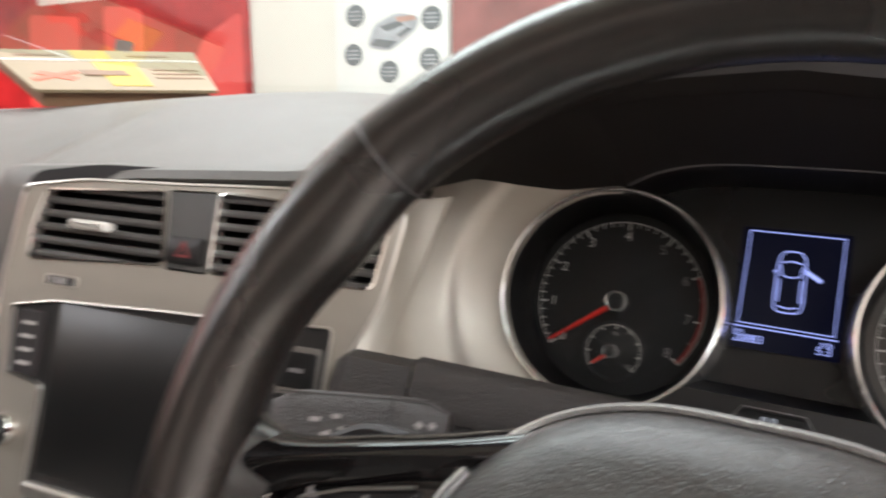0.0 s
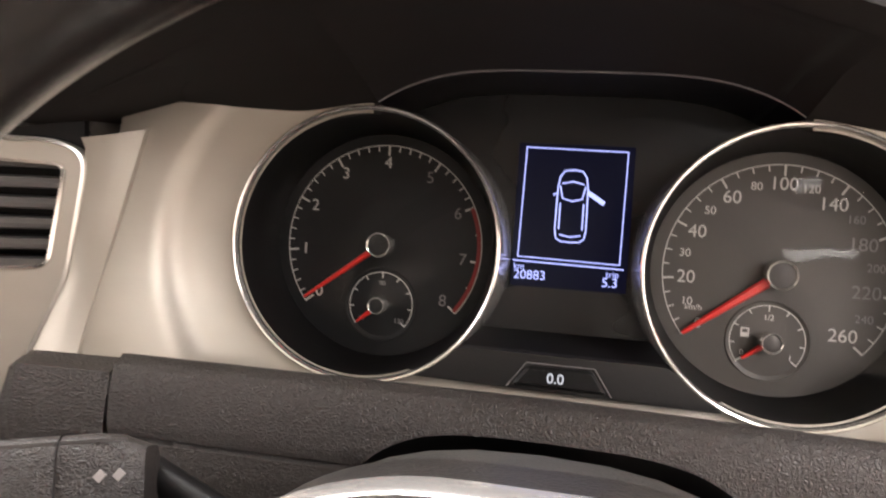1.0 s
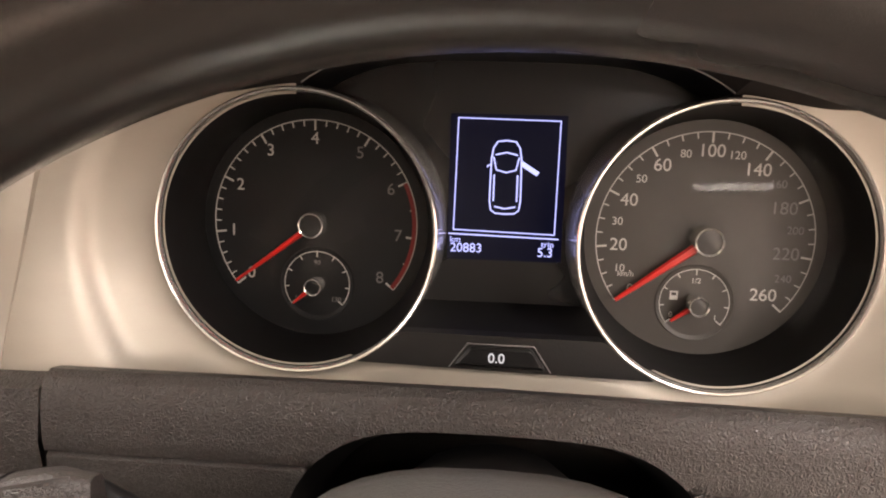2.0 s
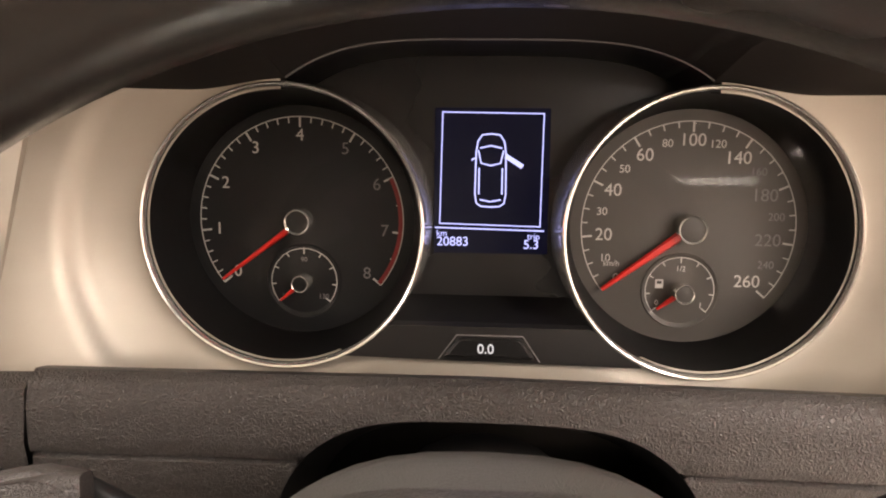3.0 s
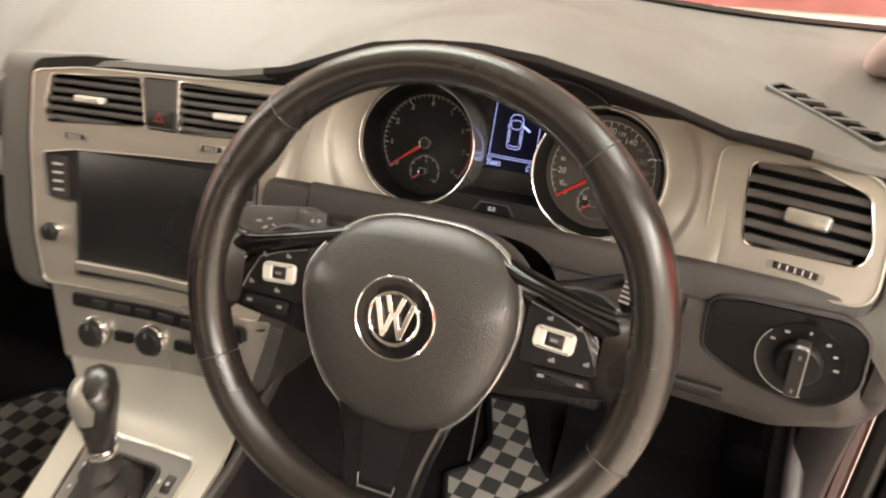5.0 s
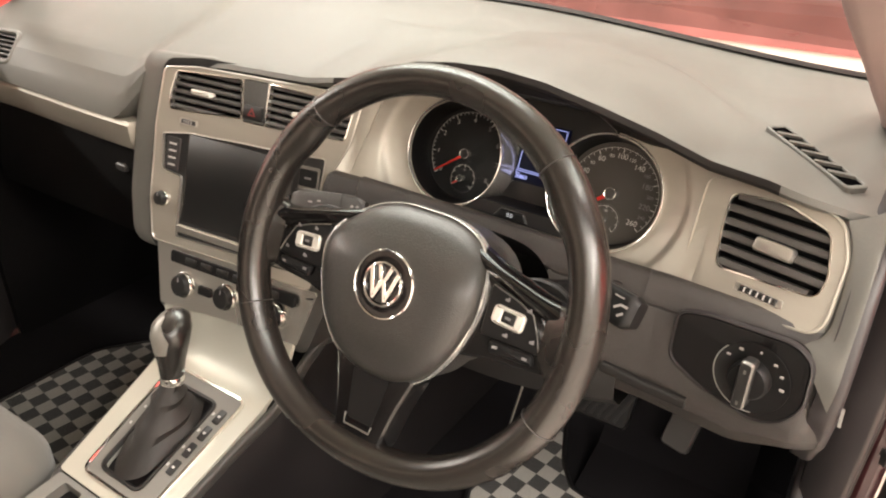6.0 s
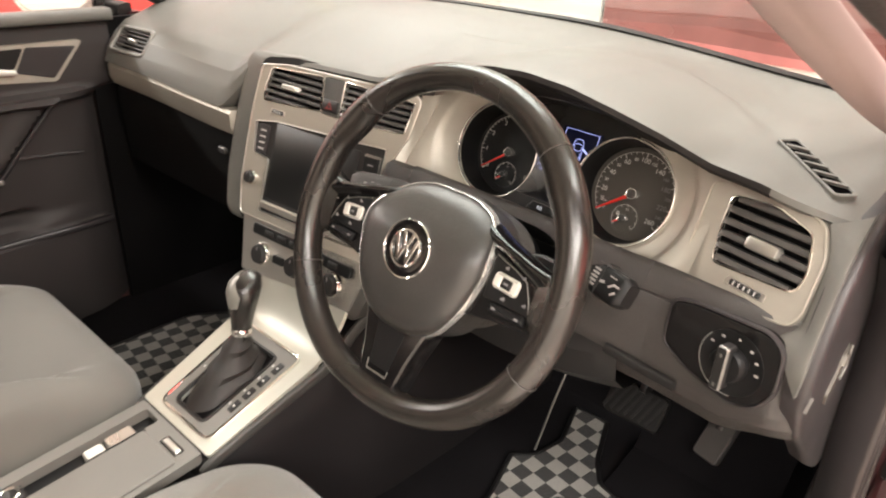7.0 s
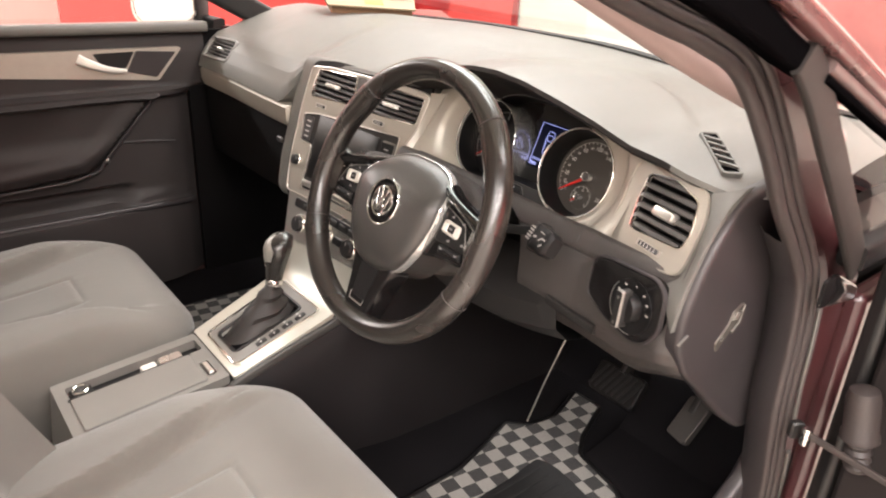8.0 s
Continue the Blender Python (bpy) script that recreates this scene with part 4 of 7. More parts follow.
SCR = facing(0.005, 0.2885, 0.994, 20) @ pose(0, 0, 0, 0, 0, -1.1)
part("display", plate(rrect(0.0545, 0.0690, 0.0005, 0.0, -0.0030), (), 0.0, -0.002), M_SCREEN, clus, "dark blue lit display", m=SCR)


def lcd_line(x0, y0, x1, y1, w=0.0005):
    length, ang = math.hypot(x1 - x0, y1 - y0), math.degrees(math.atan2(y1 - y0, x1 - x0))
    part("lit_line", bar((x0 + x1) / 2, (y0 + y1) / 2, length + w, w, 0.0004, 0.0003, ang), M_LCD, clus, m=SCR)


for a, b in zip([(-0.0235, 0.0295), (0.024, 0.0290), (0.0235, -0.0242), (-0.0245, -0.0232)], [(0.024, 0.0290), (0.0235, -0.0242), (-0.0245, -0.0232), (-0.0235, 0.0295)]):
    lcd_line(*a, *b)
lcd_line(-0.0265, -0.0252, 0.0252, -0.0262, 0.0006)


def lcd_path(name, pts, w, closed=True):
    bm = bmesh.new()
    pts = [Vector((p[0], p[1])) for p in pts]
    n = len(pts)
    ins, outs = [], []
    for i in range(n):
        a = pts[i - 1] if (i or closed) else pts[0]
        b = pts[(i + 1) % n] if (i < n - 1 or closed) else pts[-1]
        t = (b - a).normalized()
        nn = Vector((-t.y, t.x)) * w / 2
        ins.append(bm.verts.new((*(pts[i] - nn), 0.0005)))
        outs.append(bm.verts.new((*(pts[i] + nn), 0.0005)))
    for i in range(n if closed else n - 1):
        j = (i + 1) % n
        bm.faces.new((ins[i], ins[j], outs[j], outs[i]))
    part(name, bm, M_LCD, clus, m=SCR, flat=True)


# outline of a car with an open door, drawn on the display
cx = -0.0005
body_half = [(0.0, 0.0195), (0.0042, 0.0190), (0.0062, 0.0160), (0.0070, 0.0110), (0.0072, 0.0), (0.0073, -0.0090), (0.0066, -0.0132), (0.0045, -0.0147), (0.0, -0.0150)]
lcd_path("car_outline", [(cx + x, y) for x, y in body_half] + [(cx - x, y) for x, y in reversed(body_half[1:-1])], 0.0007)
for pts in ([(-0.0052, 0.0128), (0.0, 0.0140), (0.0052, 0.0128)], [(-0.0060, 0.0118), (-0.0046, 0.0058), (0.0, 0.0046), (0.0046, 0.0058), (0.0060, 0.0118)], [(-0.0050, -0.0115), (0.0, -0.0125), (0.0050, -0.0115)], [(-0.0055, 0.0035), (-0.0055, -0.009)], [(0.0055, 0.0035), (0.0055, -0.009)], [(-0.0072, 0.0082), (-0.0088, 0.0075), (-0.0088, 0.0068)]):
    lcd_path("car_outline", [(cx + x, y) for x, y in pts], 0.0007, closed=False)
lcd_path("open_door_mark", [(cx + 0.0070, 0.0092), (cx + 0.0150, 0.0042)], 0.0022, closed=False)
lettering("display_text", "km", 0.0042, M_LCD, clus, SCR @ pose(-0.0235, -0.0280, 0.0005))
lettering("display_text", "20883", 0.0062, M_LCD, clus, SCR @ pose(-0.0182, -0.0320, 0.0005))
lettering("display_text", "trip", 0.0042, M_LCD, clus, SCR @ pose(0.0205, -0.0290, 0.0005))
lettering("display_text", "5.3", 0.0062, M_LCD, clus, SCR @ pose(0.0195, -0.0330, 0.0005))


def dial(cx, face_mat, label, value_angle, majors, minors, numbers, small_numbers, redline, sub_marks, sub_at):
    m = CL @ pose(cx, 0, 0)
    d = part("dial_ring", lathe([(0.0600, -0.006), (0.0602, 0.0014), (0.0607, 0.0026), (0.0614, 0.0030), (0.0621, 0.0024), (0.0624, 0.0008), (0.0626, -0.006), (0.0632, -0.042)], 96), M_RINGS, clus, "bright satin chrome ring", m=m)
    part("tube", lathe([(0.0600, 0.0), (0.0597, -0.004), (0.0562, -0.030), (0.0545, -0.0345)], 96), M_BLACK, d, "black dial tube", m=m)
    part("face", plate(circle(0.0560, n=72), (), -0.034, -0.036), face_mat, d, "dial face", m=m)
    z = -0.0337
    part("scale_arc", loft([[(r * math.cos(a), r * math.sin(a), z) for a in [radians(value_angle(v)) for v in np.linspace(majors[0], majors[-1], 90)]] for r in (0.0490, 0.0495)], closed=False), M_MARK, d, m=m, flat=True)
    for v in majors:
        a = radians(value_angle(v))
        part("tick", bar(0.0468 * math.cos(a), 0.0468 * math.sin(a), 0.0050, 0.0009, z, 0.0003, math.degrees(a)), M_MARK, d, m=m)
    for v in minors:
        a = radians(value_angle(v))
        part("tick", bar(0.0478 * math.cos(a), 0.0478 * math.sin(a), 0.0028, 0.00055, z, 0.0003, math.degrees(a)), M_MARK, d, m=m)
    for v, size, mat in numbers:
        a = radians(value_angle(v))
        rad = 0.0405 - 0.0016 * (len(str(v)) - 1) * abs(math.cos(a))
        lettering("scale_number", str(v), size, mat, d, m @ pose(rad * math.cos(a), rad * math.sin(a), z))
    for v, size, mat in small_numbers:
        a = radians(value_angle(v))
        lettering("scale_number", str(v), size, mat, d, m @ pose(0.0405 * math.cos(a), 0.0405 * math.sin(a), z))
    if redline:
        part("red_band", loft([[(r * math.cos(a), r * math.sin(a), z + 0.0002) for a in [radians(value_angle(v)) for v in np.linspace(*redline, 16)]] for r in (0.0470, 0.0490)], closed=False), M_REDLINE, d, m=m, flat=True)
    # small gauge in the lower part
    sx, sy = sub_at
    q = m @ pose(sx, sy, 0)
    part("small_gauge", lathe([(0.0150, -0.0342), (0.0178, -0.0334), (0.0182, -0.0340)], 48), face_mat, d, "small gauge", m=q)
    part("gauge_arc", loft([[(r * math.cos(a), r * math.sin(a), z) for a in [radians(x) for x in np.linspace(218, -38, 48)]] for r in (0.0158, 0.0162)], closed=False), M_MARK, d, m=q, flat=True)
    for k in range(9):
        a = radians(218 - 32 * k)
        big = k % 4 == 0
        part("gauge_tick", bar(0.0148 * math.cos(a), 0.0148 * math.sin(a), 0.0030 if big else 0.0019, 0.0005, z, 0.0003, math.degrees(a)), M_MARK, d, m=q)
    for txt, x, y, s, mat in sub_marks:
        lettering("gauge_number", txt, s, mat, d, q @ pose(x, y, z))
    return d, m, q


def needle(d, m, angle, length, width, hub, dark):
    a = radians(angle)
    n = m @ pose(0, 0, -0.029, 0, 0, angle)
    bm = loft([[(0.003, -width, -0.0006), (0.003, width, -0.0006), (0.003, width * 0.6, 0.0008), (0.003, -width * 0.6, 0.0008)], [(length, -width * 0.42, -0.0006), (length, width * 0.42, -0.0006), (length, width * 0.2, 0.0002), (length, -width * 0.2, 0.0002)]], True, (True, True))
    part("needle", bm, M_NEEDLE, d, "red needle", m=n)
    h = m @ pose(0, 0, -0.0335)
    part("hub_ring", lathe([(hub, 0.0), (hub, 0.0085), (hub * 0.95, 0.0094), (hub * 0.84, 0.0090), (hub * 0.80, 0.0075)], 40), M_RINGS, d, "chrome hub ring", m=h)
    part("hub_cap", lathe([(hub * 0.85, 0.0), (hub * 0.85, 0.0078), (hub * 0.5, 0.0082), (hub * 0.05, 0.0083)], 40, cap=True), dark, d, m=h)


rev = lambda v: 218.7 - 257.1 * v / 8
# right-hand numerals take the dim marks, which puts shade into their colour
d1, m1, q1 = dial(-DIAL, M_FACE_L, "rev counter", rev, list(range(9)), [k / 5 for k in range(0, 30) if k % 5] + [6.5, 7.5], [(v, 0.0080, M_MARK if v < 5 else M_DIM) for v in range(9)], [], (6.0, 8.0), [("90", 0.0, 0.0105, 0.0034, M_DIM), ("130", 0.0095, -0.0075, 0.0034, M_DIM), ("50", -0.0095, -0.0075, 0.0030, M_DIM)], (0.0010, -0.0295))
needle(d1, m1, rev(0.05), 0.0475, 0.0016, 0.0062, M_DARK)
needle(d1, q1, 220, 0.0140, 0.0012, 0.0042, M_BLACK)
spd = lambda v: 217.6 - 1.583 * v if v <= 60 else 122.6 - 0.818 * (v - 60)
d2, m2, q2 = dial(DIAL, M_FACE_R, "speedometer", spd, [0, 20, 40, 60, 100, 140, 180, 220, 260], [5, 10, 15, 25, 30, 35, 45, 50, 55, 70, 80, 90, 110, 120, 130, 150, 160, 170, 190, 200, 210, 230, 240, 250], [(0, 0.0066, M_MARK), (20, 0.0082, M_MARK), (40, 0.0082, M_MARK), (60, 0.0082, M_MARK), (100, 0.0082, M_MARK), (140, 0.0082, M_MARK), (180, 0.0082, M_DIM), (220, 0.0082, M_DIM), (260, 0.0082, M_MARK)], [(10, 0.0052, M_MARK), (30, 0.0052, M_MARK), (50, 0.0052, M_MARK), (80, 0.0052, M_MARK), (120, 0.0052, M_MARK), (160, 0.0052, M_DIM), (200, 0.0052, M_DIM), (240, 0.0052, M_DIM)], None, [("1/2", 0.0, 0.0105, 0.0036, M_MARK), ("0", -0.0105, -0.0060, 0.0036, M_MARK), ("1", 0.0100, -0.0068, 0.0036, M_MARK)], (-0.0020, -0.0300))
lettering("scale_text", "km/h", 0.0038, M_MARK, d2, m2 @ pose(-0.0345, -0.0175, -0.0337))
needle(d2, m2, spd(0.5), 0.0490, 0.0024, 0.0068, M_LOUVRE)
needle(d2, q2, 216, 0.0140, 0.0015, 0.0047, M_LOUVRE)
part("fuel_mark", plate([(-0.0115, 0.0012), (-0.0078, 0.0012), (-0.0078, 0.0054), (-0.0115, 0.0054)], ([(-0.0108, 0.0032), (-0.0085, 0.0032), (-0.0085, 0.0047), (-0.0108, 0.0047)],), -0.0335, -0.0337), M_MARK, d2, m=q2)
for c, d in ((-DIAL, d1), (DIAL, d2)):
    lens = part("lens", lathe([(0.0590, -0.0115), (0.045, -0.0098), (0.030, -0.0085), (0.015, -0.0078), (0.0005, -0.0075)], 64), M_LENS, d, "clear lens", m=CL @ pose(c, 0, 0))
    lens.visible_shadow = False

# ---- steering wheel ----
LEAN_W = 24.4
WH = facing(0, 0, 0.96, LEAN_W) @ pose(0, 0, 0, 0, 0, -1.2)
wheel = thing("steering_wheel", "black leather three-spoke steering wheel with grey airbag cover", "steering wheel", at=(0, 0, 0.96))
RIM_R, RIM_OFF = 0.1705, 0.0
RW = facing(0.0025, 0.017, 0.9593, 22.6)


def rim_shape(a):
    """Cross-section of the rim: slimmer at the top, thumb rests at ten and two."""
    d = math.degrees(a)
    g = 0.0045 * (math.exp(-(((d - 36) / 8) ** 2)) + math.exp(-(((d - 144) / 8) ** 2)))
    r = 0.0160 - 0.0024 * math.exp(-(((d - 90) / 42) ** 2)) - 0.0014 * math.exp(-(((d - 270) / 50) ** 2))
    return [((r + g * (math.cos(t) < -0.2)) * math.cos(t), 0.0168 * math.sin(t)) for t in [2 * math.pi * k / 24 for k in range(24)]]


loops = []
for k in range(145):
    a = 2 * math.pi * k / 144
    flat = 0.006 * math.exp(-(((math.degrees(a) - 270) / 30) ** 2))
    loops.append([((RIM_R - flat + s) * math.cos(a), (RIM_R - flat + s) * math.sin(a), RIM_OFF + h) for s, h in rim_shape(a)])
bm = loft(loops)
bmesh.ops.remove_doubles(bm, verts=bm.verts, dist=1e-5)
part("rim", bm, M_LEATHER, wheel, "black stitched leather rim", m=RW)
for deg in (47, 133, 205, 335):
    a = radians(deg)
    ring = [((RIM_R + 1.02 * s) * math.cos(a), (RIM_R + 1.02 * s) * math.sin(a), 1.02 * h) for s, h in rim_shape(a)]
    bm = sweep([Vector(p) for p in ring], [(0.0006, 0), (0, 0.0004), (-0.0006, 0), (0, -0.0004)], closed=True, up=(math.sin(a), -math.cos(a), 0.0))
    part("seam", bm, M_LOUVRE, wheel, "stitched leather seam", m=RW)
half = [(0.0, 0.0675), (0.030, 0.0660), (0.056, 0.0565), (0.0755, 0.037), (0.0825, 0.012), (0.0785, -0.015), (0.0670, -0.045), (0.0490, -0.070), (0.0255, -0.0835), (0.0, -0.0865)]
pad_out = [tuple(p) for p in smooth_loop([(x, y) for x, y in half] + [(-x, y) for x, y in reversed(half[1:-1])], 5)]
def crown(y):
    # the cover leans back above the badge and a little below it
    return -0.027 * ss(0.012, 0.072, y) - 0.003 * ss(-0.04, -0.09, y)


cover = [[(p[0], p[1], z + crown(p[1]) * ss(-0.066, -0.030, z)) for p in scaled(pad_out, k, (0, -0.008))] for k, z in ((1.0, -0.078), (1.0, -0.068), (1.0, -0.022), (0.99, -0.0165), (0.965, -0.0118), (0.90, -0.0068), (0.78, -0.0030), (0.62, -0.0005), (0.45, 0.0006), (0.2, 0.0010))]
part("airbag_cover", loft(cover, True, (True, True)), M_AIRBAG, wheel, "grey grained airbag cover", m=WH)
ring = loft([[(p[0], p[1], z + crown(p[1])) for p in inset(pad_out, d)] for d, z in ((-0.0018, -0.026), (-0.0020, -0.0165), (-0.0010, -0.0150), (0.0004, -0.0166))])
part("cover_edge", ring, M_RINGS, wheel, "satin silver edge line", m=WH)
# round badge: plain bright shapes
BG = WH @ pose(0, 0, 0.001)
part("badge_rim", lathe([(0.0303, -0.004), (0.0303, 0.0016), (0.0297, 0.0024), (0.0287, 0.0018), (0.0284, 0.0)], 64), M_CHROME, wheel, "thin chrome badge rim", m=BG)
part("badge_disc", lathe([(0.0286, 0.0006), (0.0250, 0.0004), (0.0200, 0.0014), (0.012, 0.0016), (0.0004, 0.0016)], 56, cap=True), M_GLOSS, wheel, "gloss black badge disc", m=BG)
part("badge_inner_ring", lathe([(0.0200, 0.001), (0.0196, 0.0034), (0.0184, 0.0040), (0.0172, 0.0034), (0.0170, 0.001)], 56), M_CHROME, wheel, "chrome inner ring", m=BG)
# plain zigzag of bright bars
for x, y, h, ang in ((-0.0102, 0.0005, 0.026, 17), (-0.0036, -0.0045, 0.020, -19), (0.0036, -0.0045, 0.020, 19), (0.0102, 0.0005, 0.026, -17)):
    part("badge_bar", bar(x, y, 0.0040, h, 0.0028, 0.0026, ang), M_CHROME, wheel, "plain chrome bar", m=BG, bevel=0.0006)
for sx in (-1, 1):
    part("badge_bar", bar(sx * 0.0042, 0.0100, 0.0038, 0.0125, 0.0028, 0.0026, -sx * 19), M_CHROME, wheel, "plain chrome bar", m=BG, bevel=0.0006)


def rim_root(s):
    """Leather that flares from the rim into the spoke."""
    rings = []
    for x, hi, lo_, z in smooth_loop([Vector(p) for p in ((0.140, 0.0325, -0.0270, -0.0205), (0.148, 0.0345, -0.0310, -0.0165), (0.156, 0.0390, -0.0390, -0.0120), (0.164, 0.0470, -0.0520, -0.0075), (0.172, 0.0580, -0.0680, -0.0050))], 4, False):
        c, h = (hi + lo_) / 2, (hi - lo_) / 2
        ring = []
        for k in range(28):
            q = 2 * math.pi * k / 28
            ring.append((s * (x + 0.006 * abs(math.sin(q)) ** 3 * (0.172 - x) / 0.032), c + h * math.copysign(abs(math.sin(q)) ** 0.7, math.sin(q)), z - 0.013 + 0.013 * math.copysign(abs(math.cos(q)) ** 0.6, math.cos(q))))
        rings.append(ring)
    return loft(rings, True, (True, True))


def spoke_arm(s):
    """The upper arm: a smooth gloss ridge from the cover to the rim."""
    rings = []
    stations = [(0.046, 0.0600, 0.030, -0.034), (0.064, 0.0535, 0.0300, -0.0290), (0.080, 0.0480, 0.0290, -0.0235), (0.096, 0.0435, 0.0268, -0.0200), (0.112, 0.0395, 0.0225, -0.0182), (0.128, 0.0355, 0.0180, -0.0175), (0.142, 0.0330, 0.0120, -0.0170), (0.154, 0.0320, 0.0040, -0.0165), (0.164, 0.0330, -0.004, -0.0160)]
    for x, hi, lo_, z in smooth_loop([Vector(p).to_4d() if len(p) < 4 else Vector(p) for p in stations], 4, False):
        w = hi - lo_
        prof = [(0.0, -0.012), (0.03, -0.0065), (0.14, -0.0045), (0.34, -0.0024), (0.50, -0.0006), (0.60, 0.0), (0.70, -0.0008), (0.84, -0.0042), (0.95, -0.0090), (1.0, -0.016), (0.94, -0.026), (0.06, -0.026)]
        rings.append([(s * x, lo_ + w * p, z + d) for p, d in prof])
    return loft(rings, True, (True, True))


for s in (-1, 1):
    arm = [(0.070, 0.036), (0.104, 0.0290), (0.134, 0.0200), (0.1455, 0.004), (0.1565, -0.0175), (0.151, -0.0275), (0.128, -0.031), (0.100, -0.033), (0.070, -0.040)]
    o = [(s * x, y) for x, y in arm]
    spoke = part("side_spoke", domed(round_poly(o if s > 0 else o[::-1], 0.005), [(0, -0.048), (0, -0.030), (0.001, -0.0262), (0.003, -0.0248)]), M_GLOSS, wheel, "gloss black spoke", m=WH)
    part("spoke_top", spoke_arm(s), M_GLOSS, spoke, "gloss black upper arm", m=WH)
    part("rim_root", rim_root(s), M_LEATHER, spoke, "leather root flared from the rim", m=WH)
    keys = [(0.0865, 0.0285), (0.111, 0.0225), (0.1275, 0.0165), (0.1375, -0.002), (0.142, -0.0125), (0.136, -0.0140), (0.0865, -0.0140)]
    o = [(s * x, y) for x, y in keys]
    part("button_pad", domed(round_poly(o if s > 0 else o[::-1], 0.003), [(0, -0.030), (0, -0.0238), (0.001, -0.0226)]), M_BLACK, spoke, "black button pad", m=WH)
    BZ = WH @ pose(s * 0.1085, 0.0066, 0, 0, 0, -s * 4)
    bezel_i = rrect(0.0125, 0.0098, 0.0012)
    part("switch_bezel", plate(rrect(0.0290, 0.0160, 0.0042), (bezel_i,), -0.0195, -0.024), M_PALE, spoke, "pale silver switch bezel", m=BZ, bevel=0.0012)
    part("switch", domed(rrect(0.0115, 0.0088, 0.001), [(0, -0.025), (0, -0.0205), (0.001, -0.0198)]), M_DARK, spoke, m=BZ)
    part("switch_mark", bar(0, 0, 0.005, 0.0022, -0.0196), M_DIM, spoke, m=BZ)
    for x, y, w in ((0.1235, 0.0178, 0.0040), (0.1030, 0.0203, 0.0038), (0.1325, -0.0053, 0.0040), (0.1090, -0.0080, 0.0045)):
        part("button_mark", bar(s * x, y, w, 0.0022, -0.0224), M_DIM, spoke, m=WH)
        part("button_mark", bar(s * (x + 0.001), y + 0.0006, w * 0.4, 0.0034, -0.0223), M_DIM, spoke, m=WH)
    lowb = [(0.097, -0.0150), (0.136, -0.0146), (0.1395, -0.0240), (0.099, -0.0262)]
    o = [(s * x, y) for x, y in lowb]
    part("lower_button", domed(round_poly(o if s > 0 else o[::-1], 0.003), [(0, -0.034), (0, -0.0225), (0.0012, -0.0210), (0.003, -0.0205)]), M_BLACK, spoke, m=WH)
    for x in (0.104, 0.131):
        part("button_mark", bar(s * x, -0.0195, 0.0045, 0.0024, -0.0204), M_DIM, spoke, m=WH)
    thin = [(0.0006, 0), (0, 0.0006), (-0.0006, 0), (0, -0.0006)]
    part("blade_edge", sweep([(s * x, y, -0.0224) for x, y in ((0.088, 0.0290), (0.1115, 0.0225), (0.1275, 0.0160), (0.1355, 0.0010), (0.1400, -0.0107))], thin, up=(0, 0, 1)), M_SATIN, spoke, "thin bright edge", m=WH)
    part("root_edge", sweep([(s * x, y, -0.0242) for x, y in ((0.137, 0.0235), (0.1462, 0.003), (0.1575, -0.0185))], thin, up=(0, 0, 1)), M_SILVER, spoke, "thin bright edge", m=WH)
    pad_pts = [(s * x, y) for x, y in ((0.098, 0.036), (0.110, 0.0415), (0.130, 0.0405), (0.146, 0.0315), (0.148, 0.022), (0.118, 0.024))]
    part("shift_paddle", domed(round_poly(pad_pts if s > 0 else pad_pts[::-1], 0.006), [(0, -0.062), (0, -0.055), (0.002, -0.0535)]), M_DARK, wheel, "dark shift paddle", m=WH)
lo = [(-0.046, -0.072), (0.046, -0.072), (0.034, -0.110), (0.0265, -0.148), (0.018, -0.1555), (-0.018, -0.1555), (-0.0265, -0.148), (-0.034, -0.110)]
ls = part("lower_spoke", domed(round_poly(lo, 0.008), [(0, -0.046), (0, -0.028), (0.0015, -0.0195), (0.004, -0.0175)]), M_GLOSS, wheel, "gloss black lower spoke", m=WH)
part("spoke_insert", plate(round_poly([(-0.020, -0.080), (0.020, -0.080), (0.0135, -0.130), (-0.0135, -0.130)], 0.004), (), -0.0168, -0.019), M_BLACK, ls, "recessed black insert", m=WH, bevel=0.001)
part("spoke_clip", sweep([(-0.0150, -0.126, -0.0155), (-0.0140, -0.136, -0.0155), (0.0140, -0.136, -0.0155), (0.0150, -0.129, -0.0155)], [(0.0009, 0), (0, 0.0007), (-0.0009, 0), (0, -0.0007)], up=(0, 0, 1)), M_SATIN, ls, "thin bright clip", m=WH)

# ---- steering column and stalks ----
colm = thing("steering_column", "grey plastic steering column shroud behind the wheel", "steering column", at=(0, 0.12, 0.93))
shr = []
for off, s, dy in ((-0.040, 0.80, 0.0), (-0.046, 0.90, 0.0), (-0.070, 0.96, 0.0), (-0.105, 0.98, 0.0), (-0.122, 0.94, -0.001), (-0.130, 0.84, -0.004), (-0.132, 0.78, -0.006)):
    ring = []
    for k in range(40):
        a = 2 * math.pi * k / 40
        c, sn = math.cos(a), math.sin(a)
        ring.append((s * 0.080 * math.copysign(abs(c) ** 0.8, c), dy + s * ((0.070 if off > -0.06 else 0.0662) if sn > 0 else 0.075) * math.copysign(abs(sn) ** 0.8, sn), off))
    shr.append(ring)
part("shroud", loft(shr, True, (True, True)), M_SHROUD, colm, "grey plastic shroud", m=WH)
part("tube", lathe([(0.045, -0.02), (0.045, -0.19)], 24, cap=True), M_BLACK, colm, m=WH)


